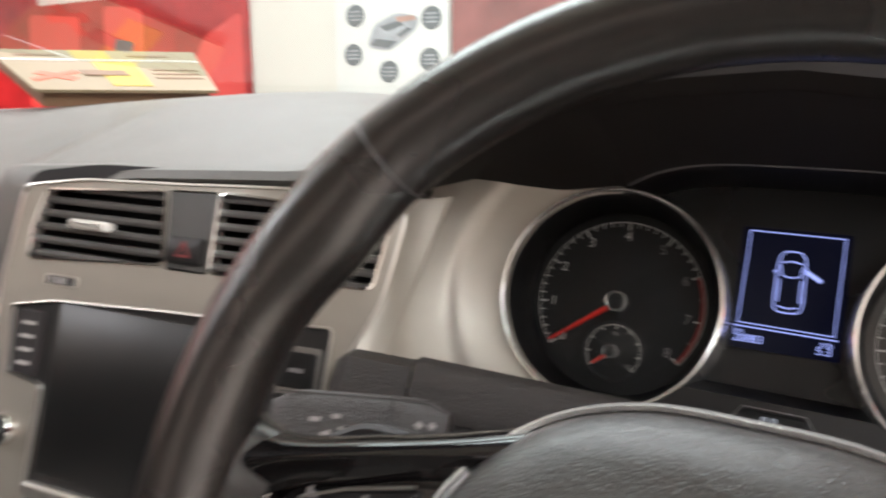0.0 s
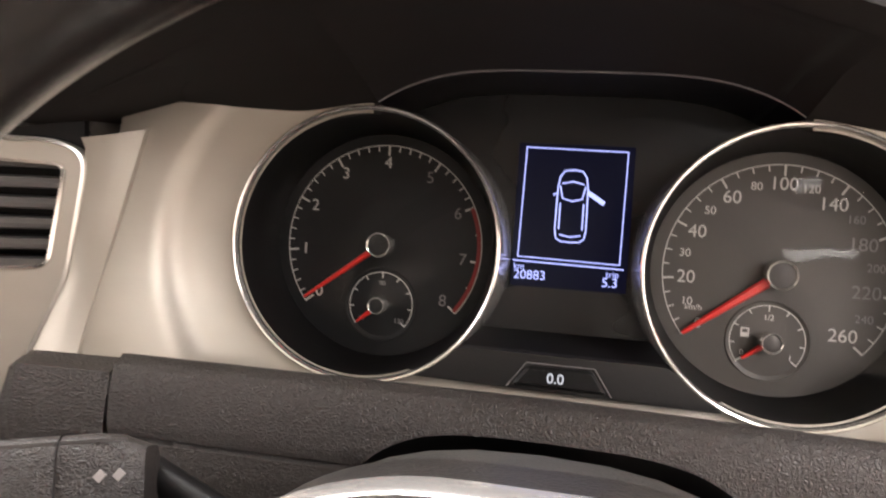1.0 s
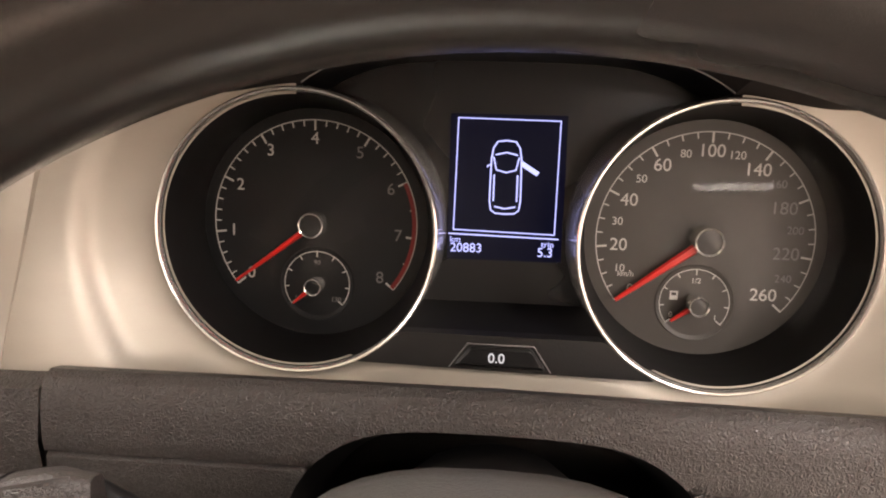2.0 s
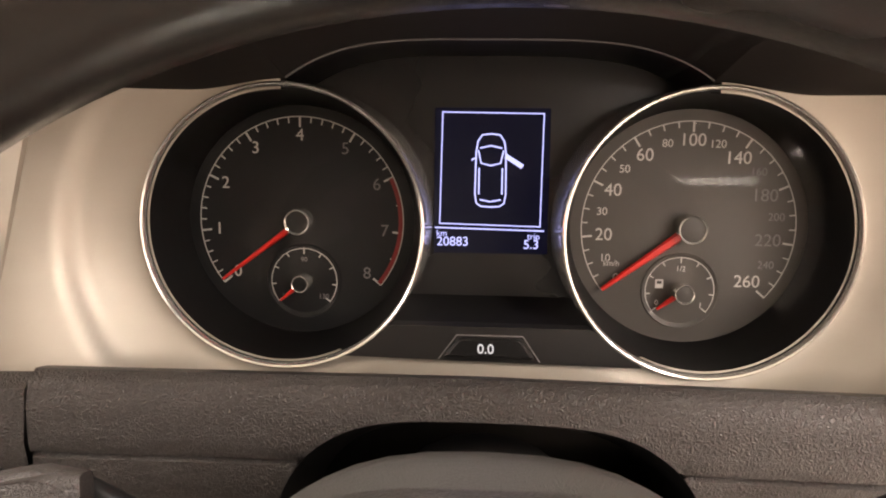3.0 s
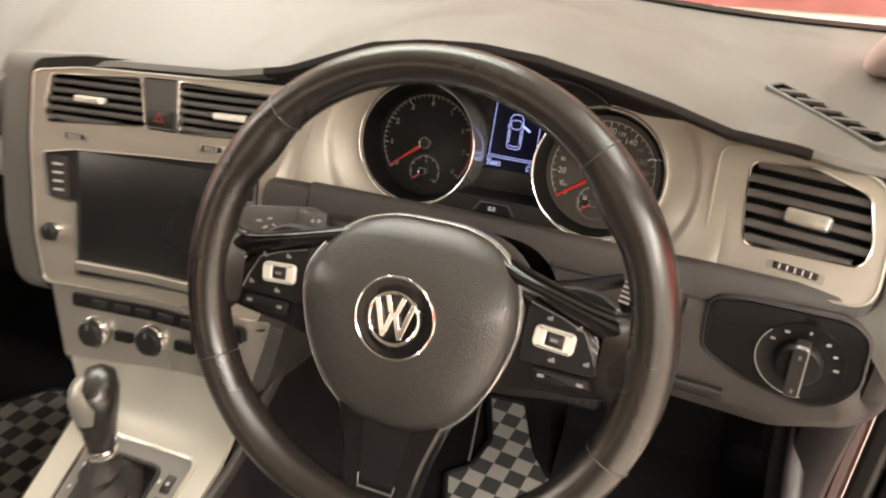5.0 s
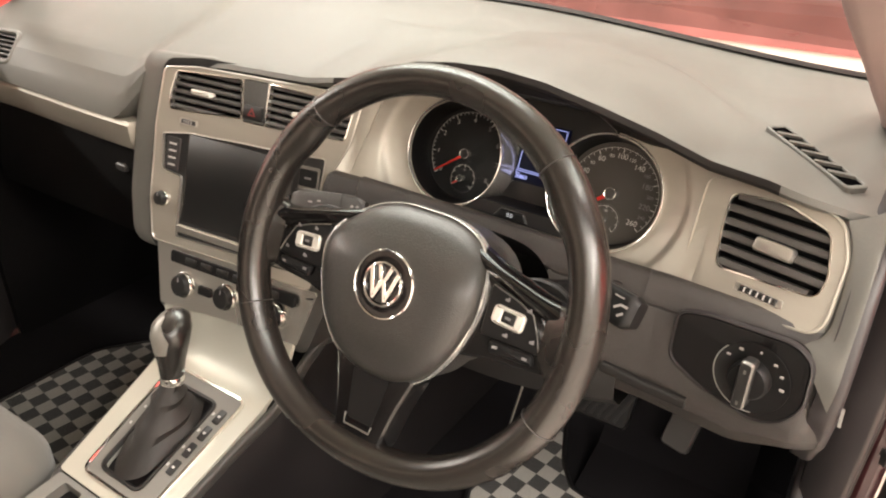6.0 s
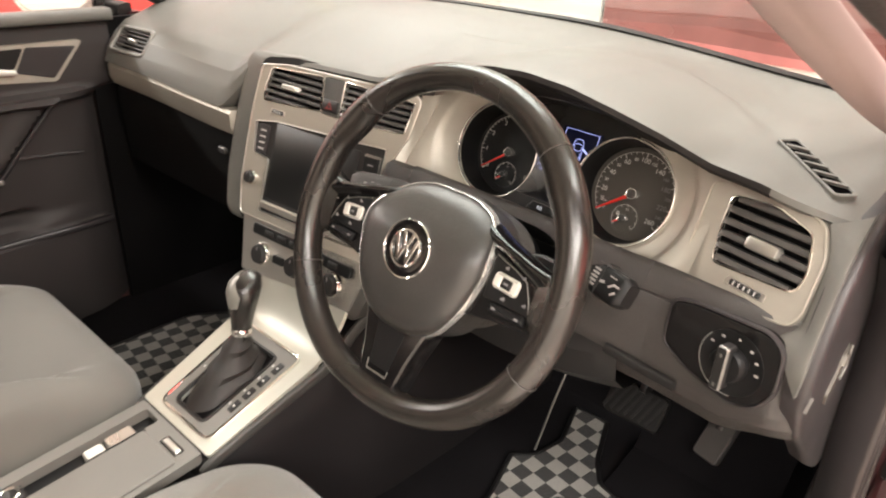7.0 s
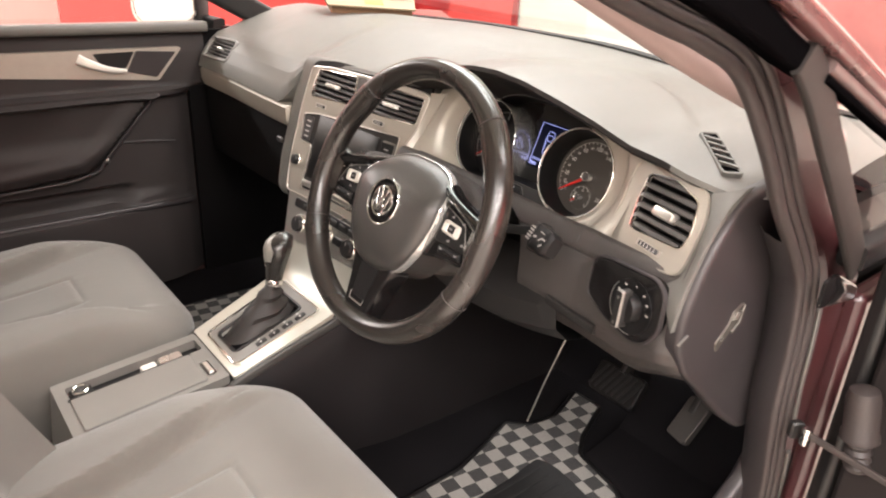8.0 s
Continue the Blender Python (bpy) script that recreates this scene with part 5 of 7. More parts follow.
def stalk(name, label, s, marks):
    t = thing(name, label, "control stalk", "column stalks", at=(s * 0.17, 0.14, 0.93))
    base, tip = Vector((s * 0.066, 0.122, 0.925)), Vector((s * 0.140, 0.146, 0.936))
    arm = smooth_loop([base, base.lerp(tip, 0.5) + Vector((0, 0, -0.002)), tip], 5, False)
    part("arm", sweep(arm, rrect(0.011, 0.012, 0.005, n=3)), M_BLACK, t, "dark narrow arm")
    m = pose(-0.168, 0.118, 0.9410, 90 - 34, 0, 17) if s < 0 else pose(0.1650, 0.1185, 0.9385, 90 - 30, 0, -19)
    w = 0.086 if s < 0 else 0.046
    rings = []
    for k in range(17):
        a = -1 + 2 * k / 16
        full = (1 - abs(a) ** 9) ** 0.5 if abs(a) < 1 else 0.0
        full = max(full, 0.72)
        ends = 0.0022 * (1 - full) / 0.28
        h, d = (0.0185 if s < 0 else 0.0165) * full, 0.0110 * full
        rings.append([(a * w / 2, h * math.copysign(abs(math.sin(q)) ** 0.42, math.sin(q)), -0.001 + d * math.copysign(abs(math.cos(q)) ** 0.42, math.cos(q)) - ends) for q in [2 * math.pi * j / 28 for j in range(28)]])
    # left head takes a lighter material than the right: its light is painted
    head = part("head", loft(rings, True, (True, True)), M_KNEE if s < 0 else M_BLACK, t, "stalk head, lit lighter on the left stalk", m=m)
    # lighter bar that paints the light along the head's top edge
    part("head_highlight", bar(0, 0.0160, w * 0.90, 0.0010, 0.0086, 0.0006), M_LOUVRE, head, "lit upper edge painted as a lighter bar", m=m)
    part("ring_gap", sweep([(s * w * 0.20 * -1, 0.0187 * math.copysign(abs(math.sin(q)) ** 0.42, math.sin(q)), -0.001 + 0.0112 * math.copysign(abs(math.cos(q)) ** 0.42, math.cos(q))) for q in [2 * math.pi * j / 28 for j in range(28)]], [(0.0005, 0), (0, 0.0004), (-0.0005, 0), (0, -0.0004)], closed=True, up=(1, 0, 0)), M_BLACK, head, "dark ring gap", m=m)
    for x, y, bw, bh, ang in marks:
        part("symbol", bar(x * w / 0.086, y, bw * 0.8, bh * 0.7, 0.0101, 0.0006, ang), M_SYMBOL, head, m=m)


stalk("indicator_stalk", "black indicator stalk with pale light symbols", -1, [(-0.018, 0.004, 0.006, 0.003, 0), (-0.008, 0.006, 0.005, 0.003, 0), (-0.012, -0.002, 0.006, 0.003, 20), (-0.004, 0.0, 0.005, 0.0025, -35), (0.0, -0.006, 0.007, 0.0025, -35), (-0.02, -0.007, 0.005, 0.003, 0), (0.031, 0.005, 0.004, 0.004, 45), (0.037, 0.005, 0.004, 0.004, 45), (0.034, -0.006, 0.005, 0.002, 20)])
stalk("wiper_stalk", "black wiper stalk with pale wiper symbols", 1, [(x, y, 0.0062, 0.0030, 0) for x in (-0.036, -0.029) for y in (0.0085, 0.0045, 0.0005, -0.0035, -0.0075)] + [ (-0.010, 0.0, 0.008, 0.004, 12), (0.010, 0.009, 0.012, 0.0016, 0), (0.014, 0.001, 0.010, 0.003, 40), (0.026, 0.003, 0.008, 0.003, 0), (0.024, -0.005, 0.008, 0.003, 40)])

# ---- light switch ----
LP = facing(0.267, 0.1495, 0.895, 6, -11)
lsw = thing("light_switch", "black headlight switch panel with dark rotary knob edged in silver", "light switch", at=LP.translation)
lo_out = round_poly([(-0.058, 0.030), (-0.034, 0.037), (0.042, 0.043), (0.058, 0.032), (0.061, -0.010), (0.048, -0.031), (0.028, -0.040), (-0.024, -0.031), (-0.057, -0.016)], 0.010)
part("panel", domed(lo_out, [(0, -0.012), (0, -0.001), (0.0012, 0.0012), (0.003, 0.0008)]), M_GLOSS, lsw, "black panel", m=LP)
part("panel_rim", loft([[(p[0], p[1], z) for p in inset(lo_out, d)] for d, z in ((-0.0025, -0.004), (-0.0022, 0.0012), (-0.0005, 0.0018), (0.0003, 0.0))]), M_ENDCAP, lsw, "raised rim", m=LP)
KN = LP @ pose(0.0165, -0.001, 0)
part("dish", lathe([(0.0325, 0.001), (0.0322, 0.0022), (0.030, 0.0014), (0.018, 0.0008)], 56), M_BLACK, lsw, "round dish", m=KN)
part("dish_edge", loft([[(r * math.cos(a), r * math.sin(a), 0.0026) for a in [radians(x) for x in np.linspace(140, 285, 40)]] for r in (0.0318, 0.0328)], closed=False), M_SILVER, lsw, "bright arc", m=KN, flat=True)
part("knob_base", lathe([(0.0175, 0.0), (0.0172, 0.010), (0.0155, 0.013), (0.0004, 0.0135)], 48, cap=True), M_BLACK, lsw, m=KN)
grip = KN @ pose(0, 0, 0.012, 0, 0, 2)
part("knob_grip", domed(rrect(0.0110, 0.045, 0.003), [(0, -0.004), (0, 0.008), (0.0008, 0.0100), (0.002, 0.0105)]), M_DARK, lsw, "dark rotary grip", m=grip)
part("grip_edge", loft([[(p[0], p[1], z) for p in inset(rrect(0.0110, 0.045, 0.003), d)] for d, z in ((-0.0002, 0.0075), (0.0001, 0.0096), (0.0012, 0.0108), (0.0022, 0.0104))]), M_SATIN, lsw, "satin edge of the grip", m=grip)
part("grip_inlay", domed(rrect(0.0088, 0.0415, 0.0024), [(0, 0.0105), (0, 0.0114)]), M_DARK, lsw, "black inlay", m=grip)
for y in (0.014, -0.016):
    part("symbol", bar(0, y, 0.0022, 0.0036, 0.0116), M_SATIN, lsw, m=grip)
for ang, w in ((150, 0.0055), (122, 0.0055), (85, 0.003), (52, 0.005), (28, 0.005), (2, 0.006)):
    a = radians(ang)
    part("symbol", bar(0.0262 * math.cos(a), 0.0262 * math.sin(a), w * 0.66, 0.0022, 0.0022), M_SYMBOL, lsw, m=KN)

# ---- demister grille on the pad ----
gr = thing("demister_grille", "grey demister slot with dark slanted openings", "air grille", at=(0.27, 0.29, 1.06))


def pad_height(x, y):
    col = pad_column(x)[4:]
    return lin_table(y, [(p[1], p[2]) for p in col])


def on_pad(x, y):
    return Vector((x, y, pad_height(x, y)))


ga, gb = on_pad(0.231, 0.326), on_pad(0.316, 0.245)
gx = (gb - ga).normalized()
gmid = on_pad(0.2735, 0.2855)
gn = (on_pad(0.275, 0.293) - on_pad(0.259, 0.293)).cross(on_pad(0.267, 0.301) - on_pad(0.267, 0.285)).normalized()
gn = (gn - gx * gn.dot(gx)).normalized()
gy = gn.cross(gx)
GM = Matrix.Translation((ga + gb) / 2 * 0.4 + gmid * 0.6 + gn * 0.0036) @ Matrix((gx, gy, gn)).transposed().to_4x4()
part("frame", plate(rrect(0.120, 0.0235, 0.006), (rrect(0.110, 0.0175, 0.003),), 0.0004, -0.010), M_PAD, gr, "grey frame", m=GM, bevel=0.0012)
part("slot_floor", plate(rrect(0.114, 0.021, 0.004), (), -0.0014, -0.009), M_FLATBLACK, gr, "black slot", m=GM)
for k in range(5):
    part("slat", bar(-0.0368 + 0.0184 * k, 0, 0.0040, 0.0225, -0.0001, 0.0030, -34), M_PAD, gr, m=GM)

# ---- centre console ----
con = thing("centre_console", "grey centre console with pale satin gear surround and storage slots", "centre console", at=(-0.345, -0.1, 0.4))
side_rows = []
TUN = [(0.66, 0.76, 0.14), (0.30, 0.752, 0.132), (0.16, 0.745, 0.125), (0.12, 0.715, 0.118), (0.075, 0.668, 0.108), (0.0, 0.637, 0.098), (-0.115, 0.594, 0.090), (-0.13, 0.570, 0.086), (-0.30, 0.556, 0.084), (-0.352, 0.552, 0.084), (-0.368, 0.470, 0.084), (-0.62, 0.455, 0.084)]
for y, z, w in TUN:
    side_rows.append([(-0.345 - w - 0.03, y, 0.36), (-0.345 - w - 0.006, y, z - 0.10), (-0.345 - w, y, z - 0.016), (-0.345 - w + 0.006, y, z - 0.008), (-0.345 + w - 0.006, y, z - 0.008), (-0.345 + w, y, z - 0.016), (-0.345 + w + 0.006, y, z - 0.10), (-0.345 + w + 0.03, y, 0.36)])
part("body", loft(side_rows, closed=False), M_TUNNEL, con, "dark grey console body")
for s in (-1, 1):
    rail = smooth_loop([(-0.345 + s * (w + 0.003), y, z - 0.010) for y, z, w in TUN[2:9]], 5, False)
    part("side_rail", sweep(rail, rrect(0.010, 0.016, 0.0035, n=3), up=(0, 0, 1)), M_SHROUD, con, "grey edge rail of the console")
SLOPE = math.degrees(math.atan2(0.668 - 0.594, 0.19))
GT = pose(-0.345, -0.020, 0.6305, SLOPE, 0, 0)
g_out = round_poly([(-0.103, 0.090), (0.103, 0.090), (0.089, -0.101), (-0.089, -0.101)], 0.006)
g_in = round_poly([(-0.040, 0.060), (0.040, 0.060), (0.036, -0.072), (-0.036, -0.072)], 0.010)
part("gear_surround", plate(g_out, (g_in,), 0.002, -0.006), M_GEAR, con, "pale satin gear surround", m=GT, bevel=0.0016)
up_rows = []
across = (-1, -0.985, -0.6, -0.2, 0.2, 0.6, 0.985, 1)
for k in range(16):
    t = max(k - 1, 0) / 14
    row = []
    for s in across:
        edge_drop = 0.004 if abs(s) == 1 else 0.0
        a, b = (GT @ Vector((s * 0.1030, v, 0.0024)) for v in (0.078, 0.088))
        u = -0.002 + 0.125 * s
        low_v = -0.305 + 0.0692 * u
        c, d = (on_stack(u, v) @ Vector((0, 0, -0.0035)) for v in (low_v - 0.012, low_v + 0.004))
        if k == 0:
            row.append(a - Vector((0, 0, edge_drop)))
        else:
            bow = b * (1 - t) ** 3 + (b + (b - a) * 2.2) * 3 * t * (1 - t) ** 2 + (d + (c - d) * 1.4) * 3 * t * t * (1 - t) + d * t ** 3
            row.append(bow - Vector((0, -edge_drop * 0.5, edge_drop)))
    up_rows.append(row)
part("riser", loft(up_rows, closed=False), M_GEAR, con, "pale satin riser below the climate panel")
fr_o, fr_i = round_poly([(-0.064, 0.080), (0.076, 0.080), (0.067, -0.086), (-0.056, -0.086)], 0.012), inset(g_in, 0.001)
part("gear_frame", plate(fr_o, (fr_i,), 0.0040, 0.0), M_DECK, con, "grey selector frame", m=GT, bevel=0.001)
part("frame_line", loft([[(p[0], p[1], z) for p in inset(fr_o, d)] for d, z in ((-0.0022, 0.002), (-0.0018, 0.0054), (0.0012, 0.0060), (0.0024, 0.0038))]), M_CHROME, con, "bright frame line", m=GT)
part("boot_frame", loft([[(p[0], p[1], z) for p in inset(g_in, d)] for d, z in ((-0.004, 0.0038), (-0.0035, 0.0058), (0.0, 0.0060), (0.002, 0.002))]), M_DARK, con, "dark boot frame", m=GT)
for k in range(4):
    strip = part("selector_key", domed(rrect(0.011, 0.020, 0.002, 0.0585 - 0.0012 * k, 0.048 - 0.026 * k), [(0, 0.002), (0, 0.0050), (0.001, 0.0056)]), M_DARK, con, "dark key beside the selector", m=GT)
    part("selector_mark", bar(0.0470 - 0.0010 * k, 0.048 - 0.026 * k, 0.0032, 0.0040, 0.0042), M_ICON, con, m=GT)
    part("key_mark", bar(0.0585 - 0.0012 * k, 0.048 - 0.026 * k, 0.0040, 0.0028, 0.0058), M_ICON, strip, m=GT)
for k in range(3):
    part("selector_mark", bar(-0.0500, 0.040 - 0.026 * k, 0.0028, 0.0034, 0.0042), M_ICON, con, m=GT)
DK = pose(-0.345, -0.24, 0.5835, 5.0, 0, 0)
slot_o = rrect(0.036, 0.214, 0.004, -0.045, 0.010)
part("rear_deck", plate(round_poly([(-0.084, 0.124), (0.076, 0.124), (0.078, -0.115), (-0.084, -0.115)], 0.004), (slot_o, rrect(0.044, 0.015, 0.003, 0.033, 0.104)), 0.0, -0.016), M_DECK, con, "grey console deck", m=DK, bevel=0.003)
part("tray_floor", plate(rrect(0.044, 0.222, 0.004, -0.045, 0.010), (), -0.016, -0.022), M_BLACK, con, "black slot floor", m=DK)
part("lid", domed(round_poly([(-0.022, 0.092), (0.066, 0.092), (0.068, -0.098), (-0.022, -0.098)], 0.004), [(0, -0.004), (0, 0.0022), (0.0015, 0.0034)]), M_DECK, con, "smooth grey lid", m=DK)
part("lid_gap", bar(-0.0240, -0.003, 0.006, 0.195, 0.0006, 0.0012), M_BLACK, con, "dark gap beside the lid", m=DK)
part("button_recess", plate(rrect(0.048, 0.019, 0.003, 0.033, 0.104), (), -0.004, -0.008), M_BLACK, con, "black recess", m=DK)
part("front_button", domed(rrect(0.037, 0.0095, 0.002, 0.033, 0.104), [(0, -0.005), (0, 0.001), (0.0015, 0.0025)]), M_SILVER, con, "small bright button", m=DK)
part("coin_tray", domed(rrect(0.026, 0.040, 0.004, -0.043, 0.066), [(0, -0.016), (0, -0.006), (0.002, -0.0035)]), M_SILVER, con, "silver button block in the slot", m=DK)
part("pin_block", domed(rrect(0.024, 0.026, 0.004, -0.044, 0.030), [(0, -0.016), (0, -0.008), (0.002, -0.006)]), M_PALE, con, "pale block in the slot", m=DK)
part("power_socket", lathe([(0.0135, -0.012), (0.0135, 0.001), (0.0115, 0.0025), (0.0095, 0.001), (0.009, -0.012)], 32), M_CHROME, con, "chrome power socket ring", m=DK @ pose(-0.045, -0.077, 0))
part("socket_plate", domed(rrect(0.029, 0.034, 0.004, -0.045, -0.077), [(0, -0.014), (0, -0.006), (0.001, -0.005)]), M_DARK, con, m=DK)
part("deck_end", plate(round_poly([(-0.084, 0.0), (0.078, 0.0), (0.080, -0.11), (-0.086, -0.11)], 0.004), (), 0.0, -0.006), M_DECK, con, "grey end face of the deck", m=DK @ pose(0, -0.1145, -0.002, 78, 0, 0), bevel=0.0015)
gear = thing("gear_selector", "black leather gear selector with a painted highlight on its knob", "gear lever", at=(-0.345, 0, 0.64))
gait = []
GB, GTOP = Vector((-0.345, -0.025, 0.628)), Vector((-0.341, 0.002, 0.700))
for k in range(9):
    t = k / 8
    c = GB.lerp(GTOP, t)
    rx, ry = 0.036 * (1 - t) ** 1.2 + 0.013 * t + 0.003 * math.sin(t * 19), 0.060 * (1 - t) ** 1.3 + 0.013 * t + 0.003 * math.sin(t * 17 + 1)
    gait.append([c + Vector((rx * math.copysign(abs(math.cos(a)) ** 0.8, math.cos(a)) * (1 + 0.06 * math.sin(5 * a + 3 * t)), ry * math.copysign(abs(math.sin(a)) ** 0.8, math.sin(a)) * (1 + 0.06 * math.cos(4 * a)), 0.31 * ry * math.sin(a) * (1 - t))) for a in [2 * math.pi * j / 36 for j in range(36)]])
part("gaiter", loft(gait, True, (False, True)), M_GAITER, gear, "black leather gaiter")
KB, KT = Vector((-0.341, 0.003, 0.700)), Vector((-0.350, 0.024, 0.785))
kn = []
for t, rx, ry in ((0.0, 0.0125, 0.0125), (0.08, 0.0135, 0.0135), (0.10, 0.0145, 0.0150), (0.3, 0.0165, 0.0175), (0.55, 0.0215, 0.0225), (0.75, 0.0240, 0.0260), (0.88, 0.0215, 0.0245), (0.96, 0.0150, 0.0180), (1.0, 0.006, 0.008)):
    c = KB.lerp(KT, t)
    kn.append([c + Vector((rx * math.cos(a), ry * math.sin(a), 0.2 * ry * math.sin(a) * t)) for a in [2 * math.pi * j / 28 for j in range(28)]])
part("knob", loft(kn, True, (True, True)), M_LEATHER, gear, "black leather knob")
# grey skin over the knob's upper left: a painted highlight on the leather
shine_rows = []
for t, rx, ry in ((0.40, 0.0186, 0.0197), (0.55, 0.0219, 0.0229), (0.75, 0.0245, 0.0265), (0.88, 0.0221, 0.0251), (0.96, 0.0155, 0.0186), (1.004, 0.0066, 0.0086)):
    c = KB.lerp(KT, t)
    wide = 45 + 50 * math.sin(math.pi * min((t - 0.40) / 0.6, 1.0)) ** 0.7
    shine_rows.append([c + Vector((rx * math.cos(a), ry * math.sin(a), 0.2 * ry * math.sin(a) * t + 0.0006)) for a in [radians(222 + wide * (q / 12 - 1)) for q in range(25)]])
part("knob_highlight", loft(shine_rows, closed=False), M_KNOBSHINE, gear, "pale highlight painted on the knob's upper left")
part("collar", lathe([(0.0138, -0.004), (0.0150, 0.0), (0.0150, 0.004), (0.0138, 0.007)], 28), M_CHROME, gear, "bright collar", m=Matrix.Translation(KB) @ (KT - KB).to_track_quat("Z", "Y").to_matrix().to_4x4())


# ---- seats ----
def seat(label, cx, y_front):
    t = thing("car_seat", label, "car seat", "front seats", at=(cx, y_front - 0.25, 0.4))

    W, L, R, TOP = 0.250, 0.50, 0.10, 0.618

    def rim_distance(x, y):
        """Distance inwards from the cushion's rounded outline; y counts back from the front edge."""
        qx, qy = abs(x) - (W - R), R - y
        if qx > 0 and qy > 0:
            return R - math.hypot(qx, qy)
        return min(W - abs(x), y)

    def cushion_z(x, y):
        d = max(rim_distance(x, y), 0.0)
        k = 1 - min(d / 0.085, 1.0)
        z = TOP - 0.075 * y - 0.060 * (1 - math.sqrt(max(1 - k * k, 0.0)))
        lane = 0.165 - 0.06 * ss(0.05, 0.40, y)
        inner = ss(lane + 0.012, lane - 0.012, abs(x))
        z += 0.036 * (1 - inner) * ss(0.03, 0.20, y) * ss(W + 0.015, W - 0.04, abs(x)) - 0.006 * inner * ss(0.10, 0.25, y)
        curve = 0.205 - 0.55 * max(y - 0.05, 0.0) + 0.75 * max(y - 0.05, 0.0) ** 2
        groove = math.exp(-(((abs(x) - max(curve, 0.108)) / 0.0045) ** 2)) * ss(0.07, 0.12, y)
        groove = max(groove, 0.8 * math.exp(-(((abs(x) - 0.062 + 0.02 * y) / 0.004) ** 2)) * ss(0.150, 0.170, y))
        groove = max(groove, 0.8 * math.exp(-(((y - 0.165 - 0.5 * x * x) / 0.0045) ** 2)) * ss(0.062, 0.056, abs(x)))
        return z - 0.0055 * groove

    rows = []
    NX, NY = 132, 110
    for k in range(NY + 1):
        y = L * (k / NY) ** 1.15
        half_w = W - R + math.sqrt(max(R * R - max(R - y, 0.0) ** 2, 0.0))
        row = [(cx + half_w * math.sin(math.pi / 2 * (2 * j / NX - 1)), y_front - y) for j in range(NX + 1)]
        rows.append([(x, yy, cushion_z(x - cx, y_front - yy)) for x, yy in row])
    edge_line = [rows[0][0]] and [r[0] for r in reversed(rows)] + rows[0][1:-1] + [r[-1] for r in rows]
    bm = loft(rows, closed=False)
    loft([[(x, y, z) for x, y, z in edge_line], [(x, y, z - 0.02) for x, y, z in edge_line], [(cx + (x - cx) * 0.985, y - 0.004, 0.485) for x, y, z in edge_line], [(cx + (x - cx) * 0.93, y - 0.02, 0.445) for x, y, z in edge_line]], closed=False, bm=bm)
    bmesh.ops.remove_doubles(bm, verts=bm.verts, dist=1e-5)
    part("cushion", bm, M_FABRIC, t, "grey woven seat cushion with sewn grooves")
    back = []
    for k in range(13):
        u = k / 12
        z = 0.56 + 0.62 * u
        y = y_front - 0.395 - 0.17 * u - 0.02 * math.sin(u * 3.1)
        w = 0.245 - 0.05 * ss(0.55, 1.0, u) - 0.10 * ss(0.92, 1.0, u)
        ring = []
        for s in (-1.0, -0.95, -0.8, -0.62, -0.55, 0.0, 0.55, 0.62, 0.8, 0.95, 1.0):
            b = 0.080 * math.exp(-(((abs(s) - 0.84) / 0.16) ** 2)) * (1 - 0.5 * u)
            ring.append((cx + s * w, y + b - 0.03 * ss(0.9, 1, abs(s)), z))
        for s in (1.0, 0.5, 0.0, -0.5, -1.0):
            ring.append((cx + s * w * 0.96, y - 0.10, z))
        back.append(ring)
    part("backrest", loft(back, True, (True, True)), M_FABRIC, t, "grey woven backrest")
    part("plinth", block(cx - 0.21, cx + 0.21, y_front - 0.47, y_front - 0.06, 0.37, 0.50), M_DARK, t, "dark seat base", bevel=0.01)
    hz_ = []
    for k in range(7):
        u = k / 6
        r = 0.6 + 0.4 * math.sin(math.pi * min(max(u, 0.08), 0.92))
        hz_.append([(cx + 0.13 * r * math.copysign(abs(math.cos(a)) ** 0.6, math.cos(a)), y_front - 0.72 - 0.03 * u + 0.045 * r * math.copysign(abs(math.sin(a)) ** 0.6, math.sin(a)), 1.20 + 0.15 * u) for a in [2 * math.pi * j / 24 for j in range(24)]])
    part("headrest", loft(hz_, True, (True, True)), M_FABRIC, t, "grey headrest")
    return t


seat("grey woven fabric driver's seat with side bolsters", 0.0, -0.038)
seat("grey woven fabric passenger seat with side bolsters", -0.70, -0.080)
bk = thing("seat_belt_buckle", "black seat belt buckle with red release button", "seat belt buckle", at=(-0.24, -0.46, 0.58))
part("body", domed(rrect(0.045, 0.07, 0.008), [(0, -0.012), (0, 0.010), (0.003, 0.014)]), M_BLACK, bk, m=pose(-0.238, -0.462, 0.585, 50, 0, 20), bevel=0.002)
part("button", domed(rrect(0.030, 0.020, 0.004, 0, 0.028), [(0, 0.010), (0, 0.016), (0.002, 0.018)]), M_BUCKLE, bk, "red release button", m=pose(-0.238, -0.462, 0.585, 50, 0, 20))

# ---- floor, mats, pedals ----
structure("car_floor", block(-1.10, 0.395, -1.2, 0.62, 0.365, 0.385), M_CARPET, "dark carpeted footwell floor", "car floor")
structure("bulkhead", loft([[(x, 0.58, 0.36), (x, 0.70, 0.50), (x, 0.74, 0.80), (x, 0.72, 1.04)] for x in (-1.12, -0.35, 0.42)], closed=False), M_CARPET, "dark carpeted bulkhead behind the pedals", "bulkhead")


